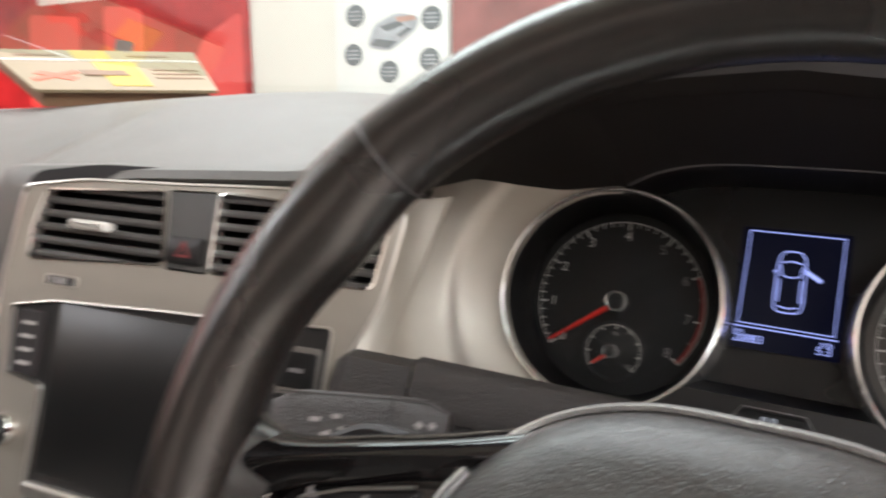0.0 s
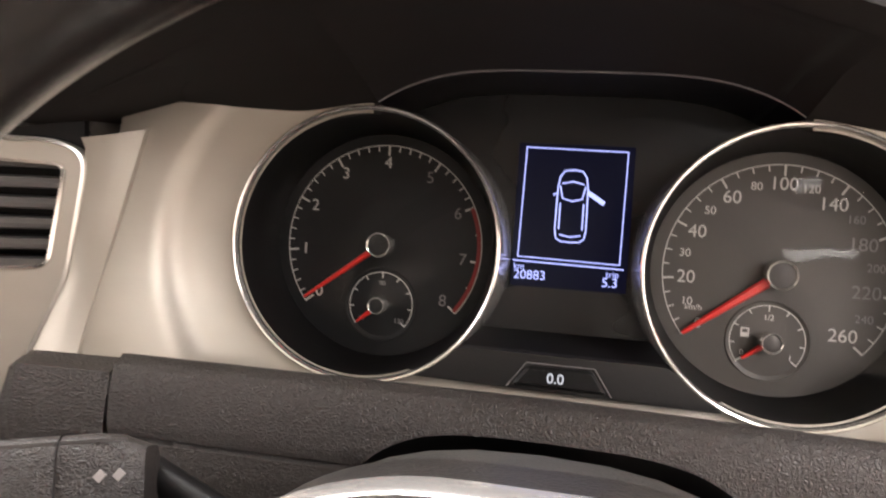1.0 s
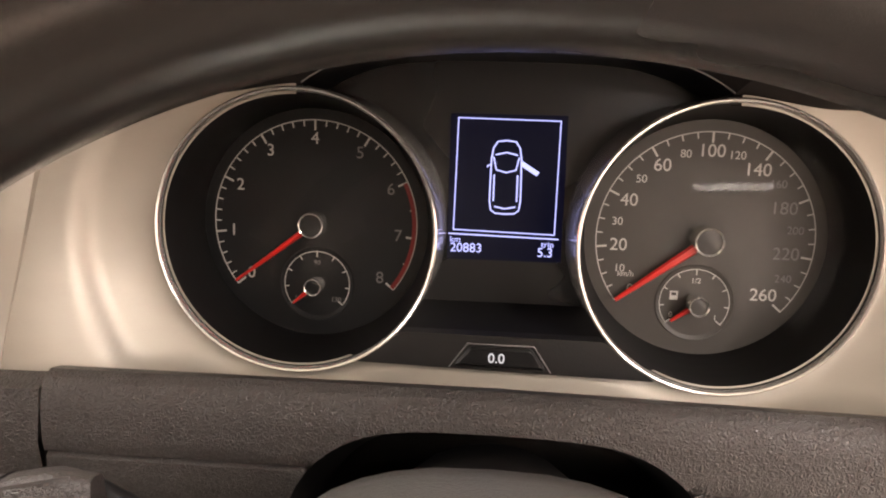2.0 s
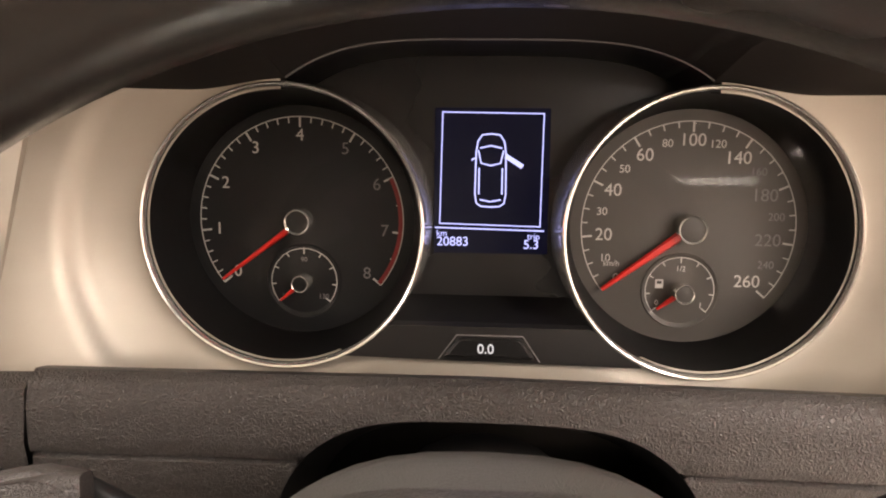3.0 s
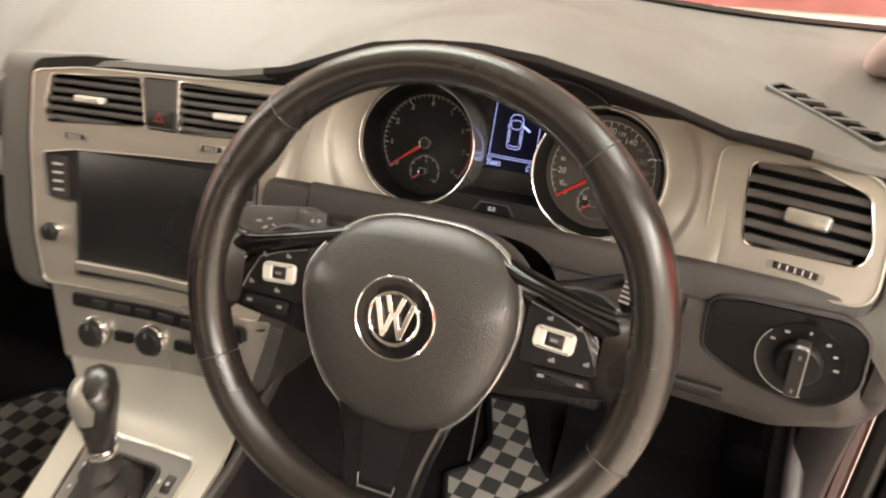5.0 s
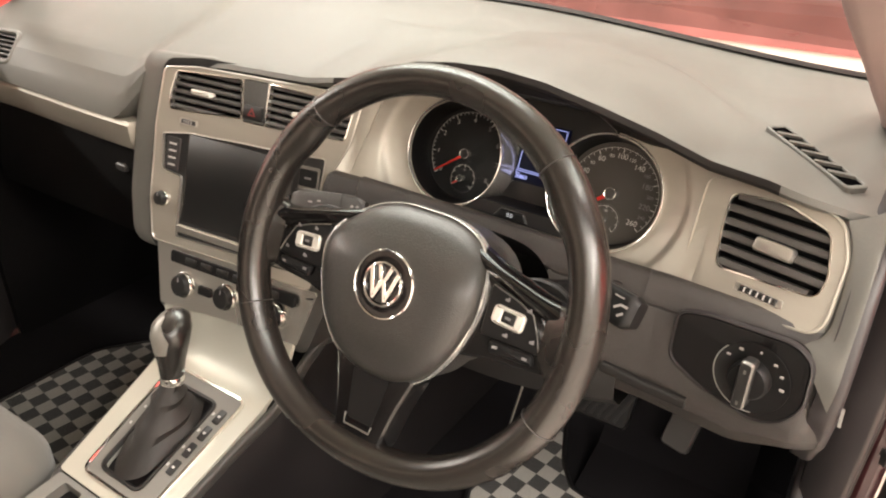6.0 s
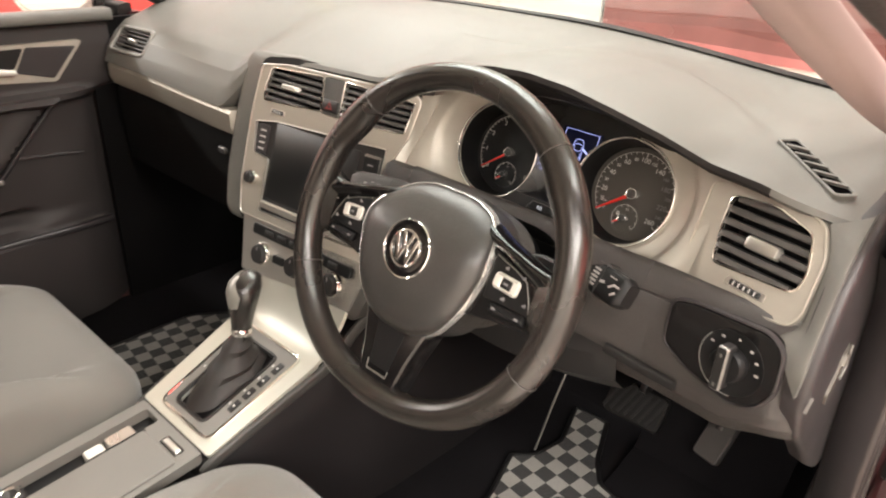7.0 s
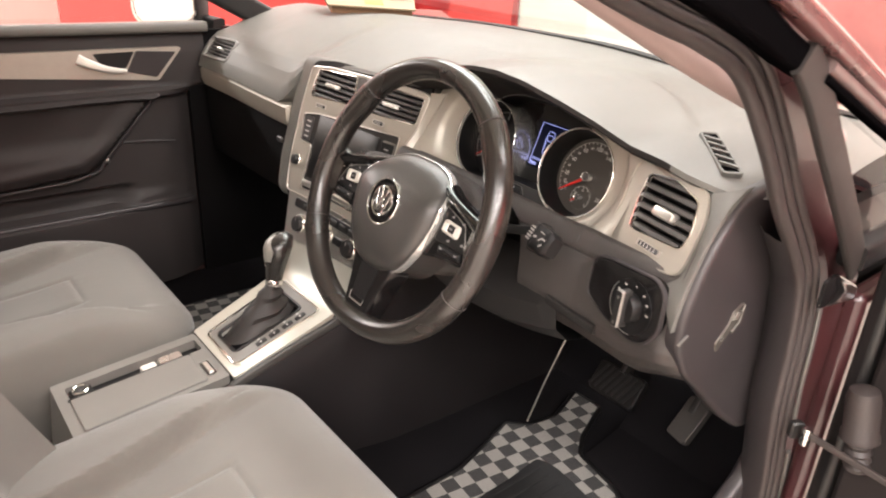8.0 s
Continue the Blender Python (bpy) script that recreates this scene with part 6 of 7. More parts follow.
def floor_mat(label, outline, pad_o, m):
    t = thing("floor_mat", label, "floor mat", "checkered floor mats", at=m.translation)
    part("mat", domed(outline, [(0, 0.0), (0, 0.006), (0.003, 0.009)]), M_CHECK, t, "checkered woven mat", m=m)
    part("binding", loft([[(p[0], p[1], z) for p in inset(outline, d)] for d, z in ((-0.002, 0.0), (-0.002, 0.008), (0.003, 0.0105), (0.007, 0.009))]), M_BLACK, t, "black bound edge", m=m)
    if pad_o:
        part("heel_pad", domed(pad_o, [(0, 0.008), (0, 0.011), (0.003, 0.0125)]), M_MATPAD, t, "black ribbed heel pad", m=m)
        ys = [p[1] for p in pad_o]
        xs = [p[0] for p in pad_o]
        for k in range(9):
            x = min(xs) + 0.02 + (max(xs) - min(xs) - 0.04) * k / 8
            part("rib", bar(x, (min(ys) + max(ys)) / 2, 0.006, (max(ys) - min(ys)) * 0.86, 0.0130, 0.002), M_MATPAD, t, m=m)


FM = pose(0, 0, 0.388)
floor_mat("black and grey checkered floor mat with ribbed heel pad", round_poly([(-0.040, -0.10), (0.30, -0.10), (0.30, 0.31), (0.150, 0.395), (0.060, 0.412), (0.028, 0.455), (-0.014, 0.560), (-0.086, 0.556), (-0.052, 0.455), (-0.064, 0.392), (-0.096, 0.362), (-0.070, 0.285), (-0.046, 0.20)], 0.010), round_poly([(0.035, -0.02), (0.25, -0.02), (0.25, 0.27), (0.14, 0.335), (0.06, 0.345), (0.020, 0.335), (0.030, 0.25)], 0.012), FM)
floor_mat("black and grey checkered passenger floor mat", round_poly([(-0.90, -0.10), (-0.56, -0.10), (-0.56, 0.29), (-0.82, 0.30), (-0.90, 0.20)], 0.03), None, FM)
structure("carpet_trim", sweep([(-0.067, 0.395, 0.400), (-0.063, 0.43, 0.485), (-0.060, 0.474, 0.569)], [(0.0022, 0), (0, 0.0022), (-0.0022, 0), (0, -0.0022)], up=(1, 0, 0)), M_SATIN, "thin pale carpet edge beside the console", "trim")
ped = thing("brake_pedal", "black ribbed rubber brake pedal on a steel arm", "pedal", at=(0.06, 0.5, 0.5))
PM = pose(0.064, 0.482, 0.528, 52, 0, 0)
part("pad", domed(rrect(0.10, 0.062, 0.010), [(0, -0.010), (0, 0.004), (0.003, 0.007)]), M_BLACK, ped, "black rubber pad", m=PM)
for k in range(7):
    part("rib", bar(-0.039 + 0.013 * k, 0, 0.005, 0.052, 0.0075, 0.004, -20), M_DARK, ped, m=PM)
part("arm", sweep([(0.07, 0.49, 0.55), (0.072, 0.55, 0.62), (0.075, 0.60, 0.75)], rrect(0.012, 0.03, 0.003, n=2)), M_DARK, ped)
acc = thing("accelerator_pedal", "grey accelerator pedal hinged above the carpet", "pedal", at=(0.185, 0.53, 0.46))
AM = pose(0.187, 0.535, 0.500, 55, 0, -14)
part("pad", domed(rrect(0.046, 0.082, 0.008), [(0, -0.008), (0, 0.004), (0.002, 0.006)]), M_LOUVRE, acc, "grey plastic pad", m=AM)
part("arm", sweep([(0.186, 0.545, 0.51), (0.19, 0.60, 0.60), (0.19, 0.64, 0.72)], rrect(0.014, 0.02, 0.003, n=2)), M_DARK, acc)
foot = [[(x, y, z) for y, z in ((0.40, 0.386), (0.52, 0.41), (0.66, 0.56))] for x in (0.06, 0.30)]
rest = thing("footwell_liner", "dark smooth footwell liner", "footwell liner", kind="structure", at=(0.2, 0.5, 0.4))
part("liner", loft(foot, closed=False), M_CARPET, rest)

# ---- passenger door ----
pd = thing("passenger_door", "closed passenger door with dark card and pale trim", "car door", at=(-1.09, -0.2, 0.6))
DX = -1.085
DM = Matrix.Translation((DX + 0.006, -0.02, 0.958)) @ pose(0, 0, 0, 90, 0, 90)
RIB = [(0.100, -0.052), (0.076, -0.078), (0.010, -0.148), (-0.052, -0.214), (-0.092, -0.246), (-0.276, -0.262), (-1.10, -0.275)]


def rib_distance(x, y):
    """Distance to the curved front and lower edge of the arm panel; positive on the panel."""
    best, side = 1.0, 1.0
    for (ax, ay), (bx, by) in zip(RIB, RIB[1:]):
        dx, dy = bx - ax, by - ay
        t = min(max(((x - ax) * dx + (y - ay) * dy) / (dx * dx + dy * dy), 0.0), 1.0)
        d = math.hypot(x - ax - t * dx, y - ay - t * dy)
        if d < best:
            best, side = d, 1.0 if dx * (y - ay) - dy * (x - ax) < 0 else -1.0
    return best * side


def door_depth(x, y):
    """How far the card stands into the cabin; x forward along the door, y up from the trim panel's line."""
    d = 0.010 * ss(0.085, 0.055, y) + 0.006 * ss(0.06, 0.02, y)
    d += 0.026 * ss(-0.052, -0.060, y) * ss(-0.082, -0.072, y) * ss(0.19, 0.10, x)
    r = rib_distance(x, y)
    if y < -0.070:
        d += ss(0.0, 0.012, r) * (0.024 - 0.010 * ss(0.02, 0.06, r) * ss(0.20, 0.12, r) + 0.012 * ss(-0.15, -0.20, y) * ss(0.012, 0.04, r))
    d += 0.030 * ss(-0.300, -0.330, y) * ss(0.19, -0.15, x) + 0.018 * ss(-0.338, -0.348, y) * ss(0.20, 0.06, x)
    d -= 0.030 * ss(-0.285, -0.295, y) * ss(-0.340, -0.330, y) * ss(0.02, -0.06, x)
    return d - (0.02 * ss(0.07, 0.22, x) + 0.035 * ss(0.13, 0.215, x)) * ss(-0.05, -0.09, y)


bm = loft([[DM @ Vector((0.215 - 1.28 * k / 128, 0.087 - 0.645 * j / 110, door_depth(0.215 - 1.28 * k / 128, 0.087 - 0.645 * j / 110) - 0.012)) for j in range(111)] for k in range(129)], closed=False)
part("door_card", bm, M_DOORCARD, pd, "dark grained door card with a moulded arm panel")
part("outer_skin", block(DX - 0.09, DX - 0.05, -1.10, 0.30, 0.35, 1.03), M_PAINT, pd, "maroon outer skin")
trim_o = round_poly([(-0.60, -0.003), (-0.23, -0.013), (0.097, -0.041), (0.158, 0.032), (0.150, 0.038), (-0.60, 0.045)], 0.008)
part("trim_panel", domed(trim_o, [(0, -0.012), (0, 0.002), (0.002, 0.005)]), M_TRIM, pd, "champagne trim panel", m=DM)
part("handle_recess", domed(round_poly([(-0.046, 0.030), (0.046, 0.031), (0.024, -0.006), (-0.022, -0.010)][::-1], 0.006), [(0, 0.003), (0, 0.0055)]), M_BLACK, pd, "black handle recess", m=DM)
part("handle", sweep(smooth_loop([DM @ Vector(p) for p in ((-0.078, 0.022, 0.008), (-0.056, 0.010, 0.014), (-0.020, -0.004, 0.016), (0.022, -0.012, 0.010))], 5, False), lambda t: rrect(0.011, 0.024 - 0.014 * t, 0.005, n=3)), M_PALE, pd, "pale door handle")
part("switch_panel", domed(round_poly([(0.050, 0.032), (0.143, 0.026), (0.092, -0.032), (0.024, -0.014)][::-1], 0.005), [(0, 0.003), (0, 0.0062), (0.001, 0.007)]), M_ENDCAP, pd, "grey switch panel", m=DM)
part("arm_edge", sweep(smooth_loop([DM @ Vector((x, y, 0.016)) for x, y in RIB[1:]], 6, False), rrect(0.0075, 0.008, 0.003, n=3)), M_ENDCAP, pd, "satin arm panel edge")
for x, y in ((0.070, -0.078), (-0.050, -0.216)):
    part("edge_cap", lathe([(0.0062, 0.0), (0.0058, 0.004), (0.004, 0.0055), (0.0005, 0.006)], 16, cap=True), M_SATIN, pd, "small bright cap", m=DM @ pose(x, y, 0.016))
part("lower_ledge", sweep([DM @ Vector(p) for p in ((-0.005, -0.180, 0.004), (0.070, -0.186, 0.003), (0.120, -0.194, -0.002))], rrect(0.010, 0.006, 0.0025, n=3)), M_ENDCAP, pd, "small pale ledge")
part("pocket_edge", sweep(smooth_loop([DM @ Vector(p) for p in ((0.150, -0.352, 0.006), (0.08, -0.346, 0.028), (-0.03, -0.343, 0.034), (-0.25, -0.342, 0.036), (-0.9, -0.342, 0.036))], 5, False), rrect(0.014, 0.014, 0.005, n=3)), M_ENDCAP, pd, "pocket edge")
part("window_ledge", sweep([(DX + 0.006, 0.20, 1.040), (DX + 0.006, -0.2, 1.044), (DX + 0.006, -1.1, 1.05)], rrect(0.045, 0.024, 0.009, n=3)), M_PAD, pd, "grey window ledge")
part("window_glass", block(DX - 0.05, DX - 0.046, -1.1, 0.22, 1.03, 1.06), M_GLASS, pd, "lowered window edge")

mir = thing("door_mirror", "door mirror with pale glass outside the passenger window", "door mirror", at=(-1.215, 0.15, 1.08))
MM = pose(-1.215, 0.150, 1.082, 90, 0, 30)
shell = rrect(0.20, 0.125, 0.045)
part("shell", domed(shell, [(0.03, -0.09), (0.006, -0.06), (0, -0.01), (0.002, 0.0)]), M_DARK, mir, "dark mirror housing", m=MM)
part("glass", domed(inset(shell, 0.010), [(0, -0.002), (0, 0.0015)]), M_MIRROR, mir, "mirror glass", m=MM)
part("rim", loft([[(p[0], p[1], z) for p in inset(shell, d)] for d, z in ((0.0, -0.002), (0.001, 0.004), (0.008, 0.004), (0.011, 0.0))]), M_CHROME, mir, "bright edge", m=MM)
part("foot", sweep([(-1.13, 0.26, 1.035), (-1.20, 0.215, 1.045)], rrect(0.05, 0.03, 0.01, n=3)), M_BLACK, mir)

# ---- body shell round the cabin ----
# right door opening: seal with ridges, inner pillar trim, maroon jamb
seal_path = smooth_loop([(0.325, -0.62, 1.40), (0.340, -0.25, 1.315), (0.370, -0.030, 1.234), (0.385, 0.034, 1.211), (0.395, 0.085, 1.183), (0.400, 0.148, 1.114), (0.400, 0.206, 1.044), (0.400, 0.271, 0.975), (0.400, 0.305, 0.925), (0.400, 0.325, 0.84), (0.400, 0.337, 0.738), (0.401, 0.368, 0.60), (0.402, 0.368, 0.52), (0.402, 0.32, 0.455), (0.402, 0.18, 0.43), (0.402, -0.70, 0.42)], 6, False)
frame_r = thing("door_opening", "brownish rubber door seal in a maroon door opening", "door frame", kind="structure", at=(0.4, 0.2, 0.9))
part("inner_seal", sweep([(p[0] - 0.002, p[1], p[2]) for p in seal_path], rrect(0.0100, 0.014, 0.0045, n=4), up=(1, 0, 0)), M_RUBBER, frame_r, "brownish rubber seal")


def shifted(path, dn, dx):
    """The path moved outwards in the opening's plane by dn and to the side by dx."""
    out = []
    for i, p in enumerate(path):
        a, b = path[max(i - 1, 0)], path[min(i + 1, len(path) - 1)]
        t = (Vector((b[0], b[1], b[2])) - Vector((a[0], a[1], a[2]))).normalized()
        n = Vector((1, 0, 0)).cross(t)
        out.append(Vector(p) - n * dn * -1 + Vector((dx, 0, 0)))
    return out


OUT = 1
part("outer_seal", sweep(shifted(seal_path, OUT * 0.0092, 0.002), rrect(0.0092, 0.013, 0.0042, n=4), up=(1, 0, 0)), M_RUBBER, frame_r, "outer rubber lip")
part("pillar_cover", sweep(shifted(seal_path, -OUT * 0.0112, -0.004), rrect(0.0125, 0.014, 0.0055, n=4), up=(1, 0, 0)), M_RUBBER, frame_r, "grey-brown pillar cover")
jam = [(p, q) for p, q in zip(shifted(seal_path, OUT * 0.0130, 0.000), shifted(seal_path, OUT * 0.125, 0.010))]
jamb_rows = []
for a, b in jam:
    k = ss(1.02, 0.90, a.z)
    jamb_rows.append([a.lerp(b, f * (0.50 + 0.50 * k)) + Vector((dx * k - 0.006 * (1 - k), 0, 0)) for f, dx in ((0.0, -0.004), (0.08, -0.012), (0.16, -0.010), (0.22, 0.004), (0.30, 0.008), (0.70, 0.009), (0.78, -0.004), (1.0, -0.02))])
part("jamb", loft(jamb_rows, closed=False), M_PAINT, frame_r, "maroon painted jamb with a rolled flange")
flange = [a.lerp(b, 0.19) + Vector((0.002, 0, 0)) for a, b in jam]
part("jamb_sealant", sweep([p for p in flange if 0.70 < p[2] < 0.90 and p[1] > 0.2], rrect(0.007, 0.005, 0.002, n=2), up=(1, 0, 0)), M_SATIN, frame_r, "pale sealant bead along the flange")
part("jamb_sealant", sweep([p for p in flange if 0.45 < p[2] < 0.66 and p[1] > 0.2], rrect(0.009, 0.005, 0.002, n=2), up=(1, 0, 0)), M_SATIN, frame_r, "pale sealant bead along the flange")

lowers = [p for p in shifted(seal_path, -OUT * 0.0185, -0.004) if 0.44 < p[2] < 1.0 and p[1] > 0.15]
part("lower_pillar_trim", loft([[p, p + Vector((-0.010, 0.001, 0)), p + Vector((-0.026, 0.006, 0.002)), p + Vector((-0.041, 0.022, 0.004)), p + Vector((-0.046, 0.10, 0.006))] for p in lowers], closed=False), M_ENDCAP, frame_r, "grey-brown lower pillar trim")
part("jamb_clip", domed(round_poly([(-0.045, -0.014), (0.050, -0.030), (0.052, -0.012), (-0.020, 0.022), (-0.045, 0.018)], 0.006), [(0, -0.004), (0, 0.0), (0.003, 0.002)]), M_GLOSS, frame_r, "glossy black clip on the jamb", m=Matrix.Translation((0.424, 0.336, 0.925)) @ pose(0, 0, 0, 90, 0, 90))
struct_a = thing("windscreen_pillar", "pinkish windscreen pillar trim, darkened as the shaded side", "car pillar", kind="structure", at=(0.33, 0.2, 1.15))
part("trim", sweep(smooth_loop([(0.283, -0.25, 1.338), (0.291, -0.06, 1.262), (0.300, 0.05, 1.214), (0.311, 0.135, 1.176), (0.320, 0.24, 1.134), (0.328, 0.35, 1.094), (0.334, 0.43, 1.061)], 6, False), rrect(0.034, 0.034, 0.013, n=4), up=(1, 0, 0)), M_PILLAR, struct_a)
# twin of the driver's pillar in a dark material, its shade painted in
struct_b = thing("windscreen_pillar", "windscreen pillar trim, darkened as the shaded side", "car pillar", kind="structure", at=(-1.03, 0.2, 1.15))
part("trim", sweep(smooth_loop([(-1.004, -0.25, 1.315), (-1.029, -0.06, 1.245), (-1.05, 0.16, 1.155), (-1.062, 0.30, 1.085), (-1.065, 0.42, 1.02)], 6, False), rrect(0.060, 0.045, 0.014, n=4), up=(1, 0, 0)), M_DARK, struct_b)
roof_rows = [[(XC + s * w, y, z - 0.03 * s * s) for s in (-1, -0.6, -0.2, 0.2, 0.6, 1)] for y, z, w in ((-0.20, 1.41, 0.62), (-0.30, 1.44, 0.63), (-0.6, 1.47, 0.64), (-1.3, 1.46, 0.64))]
structure("roof_liner", loft(roof_rows, closed=False), M_LINER, "pale fabric roof liner", "roof")
roof_out = [[(x, y, z + 0.04) for x, y, z in r] for r in roof_rows]
structure("roof_skin", loft(roof_out, closed=False), M_PAINT, "maroon roof skin", "roof")
structure("rear_side", block(-1.10, -1.06, -1.32, -0.52, 0.98, 1.43), M_DARK, "dark rear side of the cabin beside the passenger seat", "car body")
structure("rear_cabin", loft([[(XC + s * 0.70, -1.3, z) for z in (0.36, 0.7, 0.98)] for s in (-1, 0, 1)], closed=False), M_DARK, "dark rear of the cabin", "car body")
ws_rows = [[(XC + s * 0.66, lin_table(u, [(0, base_y(XC + s * 0.66) + 0.07), (1, -0.20)]), lin_table(u, [(0, 1.08), (1, 1.408 - 0.03 * s * s)])) for s in (-1, -0.6, -0.2, 0.2, 0.6, 1)] for u in (0.0, 0.35, 0.7, 1.0)]
ws = structure("windscreen", loft(ws_rows, closed=False), M_SCREENGLASS, "clear raked windscreen", "windscreen")
ws.visible_shadow = False
structure("scuttle", loft([[(x, base_y(x) - 0.012, top_z(x) + 0.003), (x, base_y(x) + 0.012, top_z(x) + 0.004), (x, base_y(x) + 0.03, top_z(x) - 0.05)] for x in [-1.08 + 1.45 * k / 30 for k in range(31)]], closed=False), M_BLACK, "black strip at the foot of the windscreen", "scuttle")
bonnet = [[(XC + s * w, y, z - 0.05 * s * s) for s in (-1, -0.75, -0.4, 0, 0.4, 0.75, 1)] for y, z, w in ((0.70, 0.97, 0.78), (0.9, 0.945, 0.80), (1.2, 0.885, 0.80), (1.5, 0.80, 0.76), (1.68, 0.69, 0.70), (1.72, 0.45, 0.68))]
structure("bonnet", loft(bonnet, closed=False), M_PAINT, "maroon bonnet ahead of the windscreen", "car body")
structure("sill", block(0.36, 0.44, -1.2, 0.34, 0.30, 0.42), M_PAINT, "maroon door sill", "car body", bevel=0.012)
kick = thing("kick_panel", "grey plastic kick panel with sill cover", "kick panel", kind="structure", at=(0.36, 0.3, 0.5))
part("panel", sweep([(0.362, 0.50, 0.70), (0.362, 0.40, 0.55), (0.36, 0.25, 0.45), (0.36, -0.7, 0.43)], rrect(0.12, 0.025, 0.008, n=3), up=(1, 0, 0)), M_ENDCAP, kick)
structure("front_wing", block(0.408, 0.436, 0.392, 1.15, 0.30, 0.90), M_PAINT, "maroon front wing ahead of the door opening", "car body", bevel=0.01)

# ---- driver's door, swung open ----
HINGE = Vector((0.47, 0.44, 0.0))
dd = thing("driver_door", "open maroon driver's door with black window frame", "car door", at=(0.47, 0.44, 0.5))
OD = Matrix.Translation(HINGE) @ pose(0, 0, 0, 0, 0, -28)  # local x runs along the open door, away from its hinges

part("inner_panel", block(0.02, 1.0, -0.05, 0.03, 0.36, 0.96), M_DOORCARD, dd, "dark inner panel", m=OD, bevel=0.015)
part("outer_skin", block(0.0, 1.02, 0.034, 0.07, 0.34, 1.0), M_PAINT, dd, "maroon outer skin", m=OD, bevel=0.012)
part("front_edge", block(-0.012, 0.016, -0.05, 0.06, 0.36, 0.95), M_DARK, dd, "dark front edge", m=OD, bevel=0.008)
quarter = thing("quarter_light", "small triangular side window between two pillars", "car window", at=(0.42, 0.2, 1.1))
part("rear_bar", sweep(smooth_loop([(0.434, 0.084, 1.198), (0.434, 0.118, 1.1705), (0.434, 0.146, 1.1435), (0.434, 0.174, 1.1155), (0.434, 0.201, 1.090), (0.432, 0.30, 0.995), (0.430, 0.345, 0.95)], 5, False), rrect(0.034, 0.008, 0.003, n=3), up=(1, 0, 0)), M_BAR, quarter, "grey-brown dividing bar")
part("front_bar", sweep(smooth_loop([(0.395, -0.16, 1.290), (0.418, -0.06, 1.2525), (0.425, 0.0115, 1.2246), (0.425, 0.0655, 1.2027), (0.425, 0.124, 1.1825)], 5, False), lambda t: rrect(0.033 - 0.010 * t, 0.020, 0.006, n=3), up=(1, 0, 0)), M_FLATBLACK, quarter, "black windscreen pillar strip")
paint_run = smooth_loop([(0.425, -0.10, 1.2915), (0.434, 0.020, 1.2445), (0.437, 0.12, 1.2045), (0.437, 0.211, 1.1685), (0.437, 0.290, 1.1375), (0.440, 0.52, 1.048)], 5, False)
part("painted_strip", sweep(paint_run, rrect(0.016, 0.016, 0.005, n=3), up=(1, 0, 0)), M_PILLARPAINT, quarter, "glossy reddish outer pillar")
# thin pale line modelled for the highlight on the painted pillar
part("edge_highlight", sweep([p + Vector((0.008, 0.003, 0.0075)) for p in map(Vector, paint_run)], rrect(0.0022, 0.0022, 0.0008, n=2), up=(1, 0, 0)), M_PILLAR, quarter, "pale highlight line on the outer pillar")
edge_run = smooth_loop([(0.433, 0.124, 1.1880), (0.434, 0.205, 1.1560), (0.435, 0.284, 1.1245), (0.438, 0.52, 1.033)], 5, False)
# the pinkish gleam below it, also built as a strip of colour
part("outer_strip", sweep(edge_run, rrect(0.0125, 0.018, 0.005, n=3), up=(1, 0, 0)), M_GLEAM, quarter, "pinkish highlight strip along the outer pillar")
part("gasket", sweep([(p[0] + 0.001, p[1] - 0.003, p[2] - 0.0095) for p in edge_run], rrect(0.007, 0.014, 0.003, n=3), up=(1, 0, 0)), M_FLATBLACK, quarter, "black window gasket")
qg = part("pane", loft([[(0.428, 0.08, 1.198), (0.428, 0.30, 1.10), (0.43, 0.50, 1.015)], [(0.426, 0.09, 1.185), (0.428, 0.30, 1.03), (0.432, 0.50, 0.965)], [(0.424, 0.10, 1.175), (0.428, 0.37, 0.965), (0.432, 0.50, 0.960)]], closed=False), M_GLASS, quarter, "clear pane")
qg.visible_shadow = False
part("base", sweep([(0.424, 0.338, 0.964), (0.435, 0.60, 0.975)], rrect(0.03, 0.03, 0.006, n=3), up=(1, 0, 0)), M_BLACK, quarter, "black base strip")
strap = thing("door_check_strap", "dark metal door check strap between jamb and door", "door hinge", at=(0.45, 0.37, 0.72))
part("strap", sweep([(0.415, 0.338, 0.727), (0.46, 0.335, 0.726), (0.53, 0.330, 0.724), (0.60, 0.335, 0.72)], rrect(0.005, 0.009, 0.0018, n=2)), M_RUBBER, strap)
part("bracket", domed(rrect(0.018, 0.024, 0.005), [(0, -0.004), (0, 0.003), (0.002, 0.005)]), M_DARK, strap, "metal bracket", m=pose(0.424, 0.334, 0.727, 90, 0, 55))
part("pin", lathe([(0.005, -0.012), (0.006, -0.010), (0.006, 0.010), (0.005, 0.012)], 16, cap=True), M_CHROME, strap, "bright hinge pin", m=pose(0.438, 0.330, 0.727))
boot = thing("wiring_boot", "ribbed rubber wiring boot below a grey cap", "cable boot", at=(0.487, 0.36, 0.70))
BT = pose(0.492, 0.362, 0.700, 3, -9, 0)
part("ribs", lathe([(0.014, 0.0), (0.016, 0.006), (0.0125, 0.010), (0.016, 0.015), (0.0125, 0.020), (0.016, 0.025), (0.0125, 0.030), (0.016, 0.036), (0.014, 0.042)], 24, cap=True), M_RUBBER, boot, "brown ribbed rubber", m=BT)
part("cap", lathe([(0.019, 0.040), (0.022, 0.043), (0.022, 0.050), (0.0195, 0.054), (0.0195, 0.095), (0.016, 0.108), (0.006, 0.112)], 24, cap=True), M_RUBBER, boot, "grey rubber cap", m=BT)

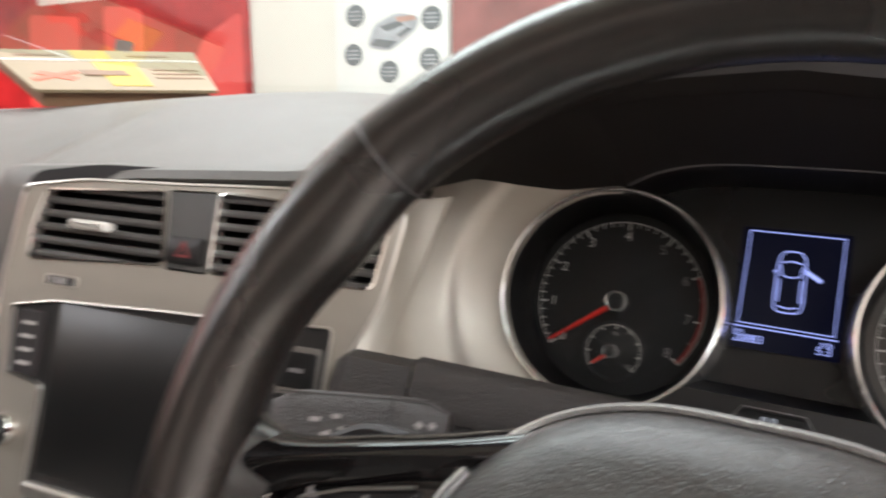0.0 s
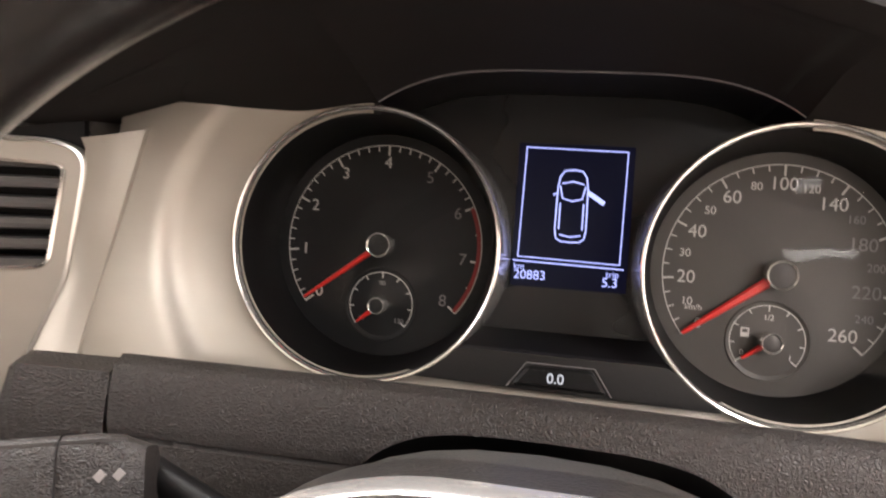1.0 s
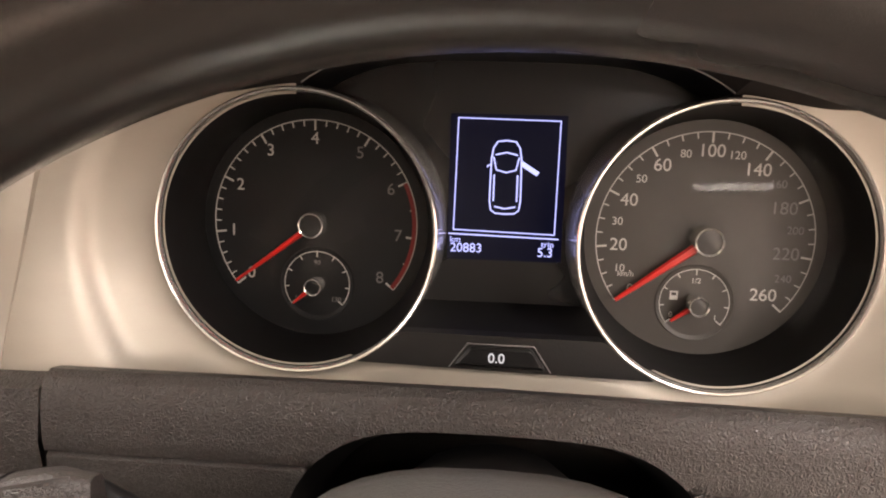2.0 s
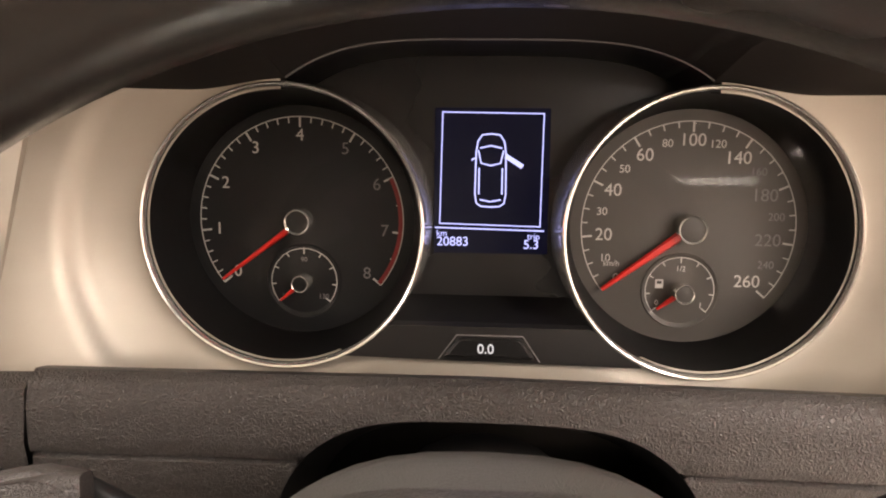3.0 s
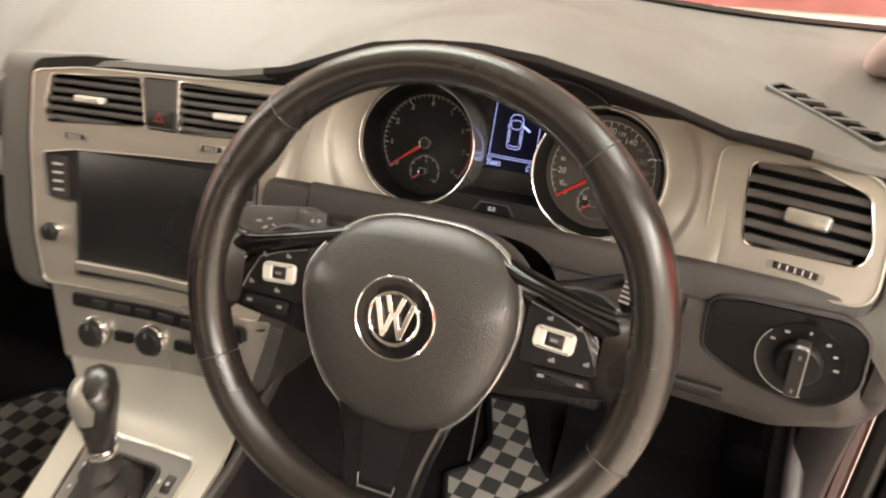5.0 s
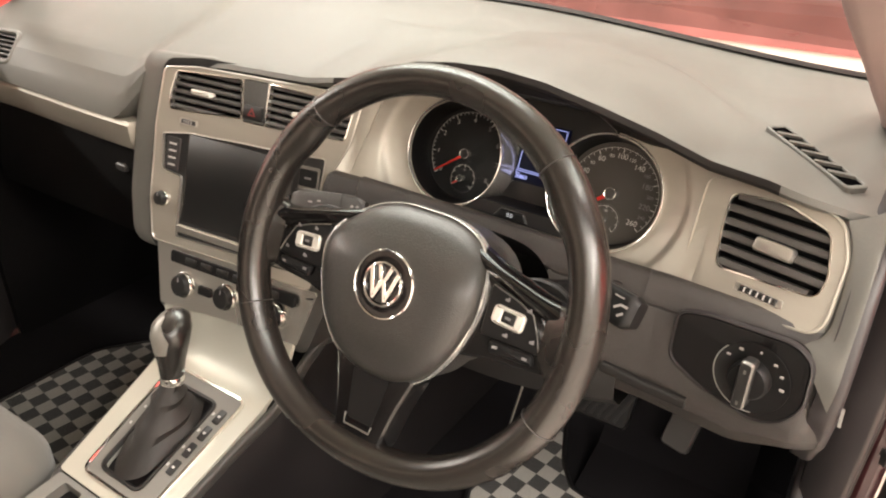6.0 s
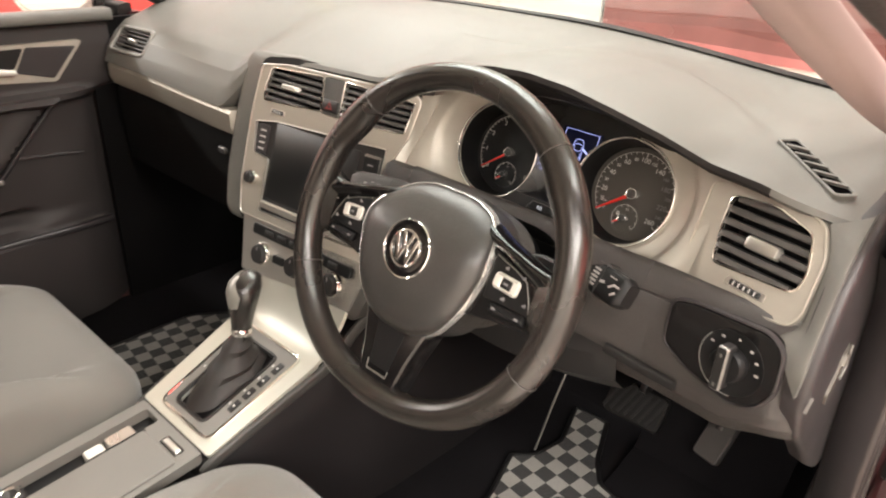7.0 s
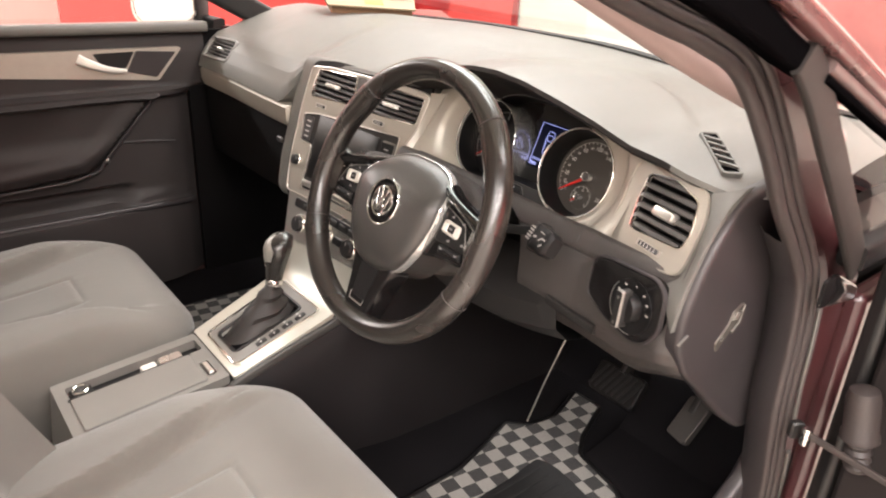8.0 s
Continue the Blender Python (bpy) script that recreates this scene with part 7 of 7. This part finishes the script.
striker = thing("door_bracket", "small glossy black bracket on the door's front edge", "bracket", at=(0.53, 0.40, 0.86))
part("body", domed(round_poly([(-0.012, -0.016), (0.014, -0.020), (0.016, 0.016), (-0.004, 0.020)], 0.004), [(0, -0.012), (0, 0.004), (0.002, 0.007)]), M_GLOSS, striker, "glossy black body", m=pose(0.505, 0.395, 0.862, 90, 0, -28))
part("rim", sweep(smooth_loop([pose(0.505, 0.395, 0.862, 90, 0, -28) @ Vector((x, y, 0.008)) for x, y in ((-0.012, -0.016), (0.014, -0.020), (0.016, 0.016), (-0.004, 0.020))], 4), rrect(0.0016, 0.0016, 0.0005, n=2), closed=True), M_SATIN, striker, "bright satin outline")

# ---- card on the dashboard ----
card = thing("printed_card", "cream printed card lying on the dashboard top", "card", at=(-0.80, 0.50, 1.10))
CARD_YAW = math.degrees(math.atan2(0.145, 0.164))
CM = pose(-0.742, 0.448, 1.1130, 0, 0, CARD_YAW) @ pose(0, 0, 0, 23, 0, 0)


def leaf(x, y):
    """A place on the leaflet, which leans to one side: x across from -1 to 1, y from its front edge back."""
    t = y / 0.140
    left, right = -0.085 - 0.090 * t, 0.120 - 0.038 * t
    return (left + (right - left) * (x + 1) / 2, y)


def leaf_patch(name, x0, x1, y0, y1, mat, z=0.0004, label=""):
    part(name, plate([leaf(x0, y0), leaf(x1, y0), leaf(x1, y1), leaf(x0, y1)], (), z + 0.0004, z - 0.0004), mat, card, label, m=CM)


part("board", plate(round_poly([leaf(-1, 0), leaf(1, 0), leaf(1, 0.140), leaf(-1, 0.140)], 0.003), (), 0.0, -0.004), M_CARD, card, "cream card", m=CM, bevel=0.001)
part("foot", domed(round_poly([leaf(-0.94, 0.006), leaf(0.94, 0.006), leaf(0.94, 0.135), leaf(-0.94, 0.135)], 0.003), [(0, -0.024), (0.004, -0.004)]), M_BROWN, card, "dark folded underside", m=CM)
leaf_patch("print_block", -0.12, 0.30, 0.012, 0.095, M_YELLOW, label="yellow printed block")
leaf_patch("print_block", -0.32, 0.14, 0.045, 0.062, M_BROWN, 0.0012)
leaf_patch("fold_line", -0.98, 0.98, 0.100, 0.1025, M_WHITE, label="pale fold line")
leaf_patch("print_block", -0.25, 0.10, 0.104, 0.138, M_YELLOW)
leaf_patch("print_line", -0.80, -0.40, 0.116, 0.122, M_BROWN)
leaf_patch("print_line", 0.30, 0.70, 0.116, 0.122, M_BROWN)
for k in range(3):
    leaf_patch("print_line", 0.42, 0.92, 0.066 - 0.014 * k, 0.069 - 0.014 * k, M_BROWN)
for a in (35, -25):
    part("print_cross", bar(*leaf(-0.62, 0.045), 0.052, 0.012, 0.0004, 0.0006, a), M_ORANGE, card, "orange cross mark", m=CM)

# ---- printed panels on the walls ----
rp, rm = panel_thing("red_panel", "large red printed panel with darker and brighter shapes", "wall panel", -4.60, HY1 - 0.03, 1.45, 2.78, 1.90, 0, M_DARKRED, "wall panels")
for pts, mt in (([(0.55, -0.9), (1.34, -0.9), (1.34, 0.25), (1.0, 0.1), (0.72, -0.35)], M_REDWALL), ([(-0.9, -0.35), (-0.30, -0.30), (-0.22, 0.30), (-0.8, 0.35)], M_REDWALL), ([(0.02, -0.20), (0.42, -0.18), (0.45, 0.32), (0.05, 0.36)], M_REDWALL)):
    part("print_shape", plate(round_poly(pts, 0.06), (), 0.003, 0.0), mt, rp, "brighter red print", m=rm)
part("print_shape", plate(round_poly([(0.12, 0.02), (0.30, 0.0), (0.34, 0.10), (0.16, 0.13)], 0.03), (), 0.005, 0.003), M_GREYPRINT, rp, "dark print", m=rm)
part("print_shape", plate(rrect(0.75, 0.05, 0.01, -0.30, 0.43), (), 0.005, 0.003), M_WHITE, rp, "white print strip", m=rm)
panel_thing("red_panel", "large mottled red printed panel, dulled for windscreen haze", "wall panel", 0.25, HY1 - 0.03, 1.36, 4.04, 1.56, 0, M_HAZYRED, "wall panels")
pt, pm = panel_thing("white_poster", "white poster with a ring of small round pictures", "poster", -2.165, HY1 - 0.03, 1.25, 0.75, 1.4, 0, M_WHITE, "wall posters")
for k, (x, y) in enumerate(((-0.229, 0.367), (0.270, 0.330), (-0.248, 0.151), (0.258, 0.110), (-0.006, 0.050))):
    spot = part("round_picture", plate(circle(0.062, x, y, 24), (), 0.004, 0.001), M_GREYPRINT, pt, "small grey round picture", m=pm)
    for q in (-0.022, 0.0, 0.022):
        part("picture_line", bar(x, y + q, 0.085 - 0.5 * abs(q), 0.008, 0.0045, 0.001), M_PICTURE, spot, m=pm)
part("centre_picture", plate(round_poly([(-0.15, 0.19), (0.0, 0.165), (0.17, 0.27), (0.20, 0.34), (0.05, 0.37), (-0.10, 0.31)], 0.04), (), 0.004, 0.001), M_PICTURE, pt, "pale grey-blue centre picture", m=pm)
for pts, mt in (([(-0.13, 0.20), (0.0, 0.178), (0.05, 0.215), (-0.09, 0.235)], M_GREYPRINT), ([(0.06, 0.315), (0.18, 0.325), (0.16, 0.35), (0.04, 0.345)], M_ORANGEPRINT), ([(-0.02, 0.27), (0.10, 0.30), (0.06, 0.325), (-0.06, 0.30)], M_GREYPRINT), ([(0.07, 0.235), (0.15, 0.275), (0.12, 0.29), (0.05, 0.25)], M_GREYPRINT)):
    part("picture_patch", plate(round_poly(pts, 0.012), (), 0.0055, 0.004), mt, pt, m=pm)
panel_thing("red_panel", "large bright red printed panel on the side wall", "wall panel", HX0 + 0.03, 2.12, 1.0, 2.5, 1.9, 90, M_REDWALL, "wall panels")
panel_thing("red_panel", "faded red printed panel on the side wall", "wall panel", HX0 + 0.03, -0.64, 1.0, 3.0, 1.9, 90, M_PINK, "wall panels")
panel_thing("red_panel", "large red printed panel on the side wall", "wall panel", HX1 - 0.03, 1.0, 1.7, 3.2, 1.4, -90, M_REDWALL, "wall panels")
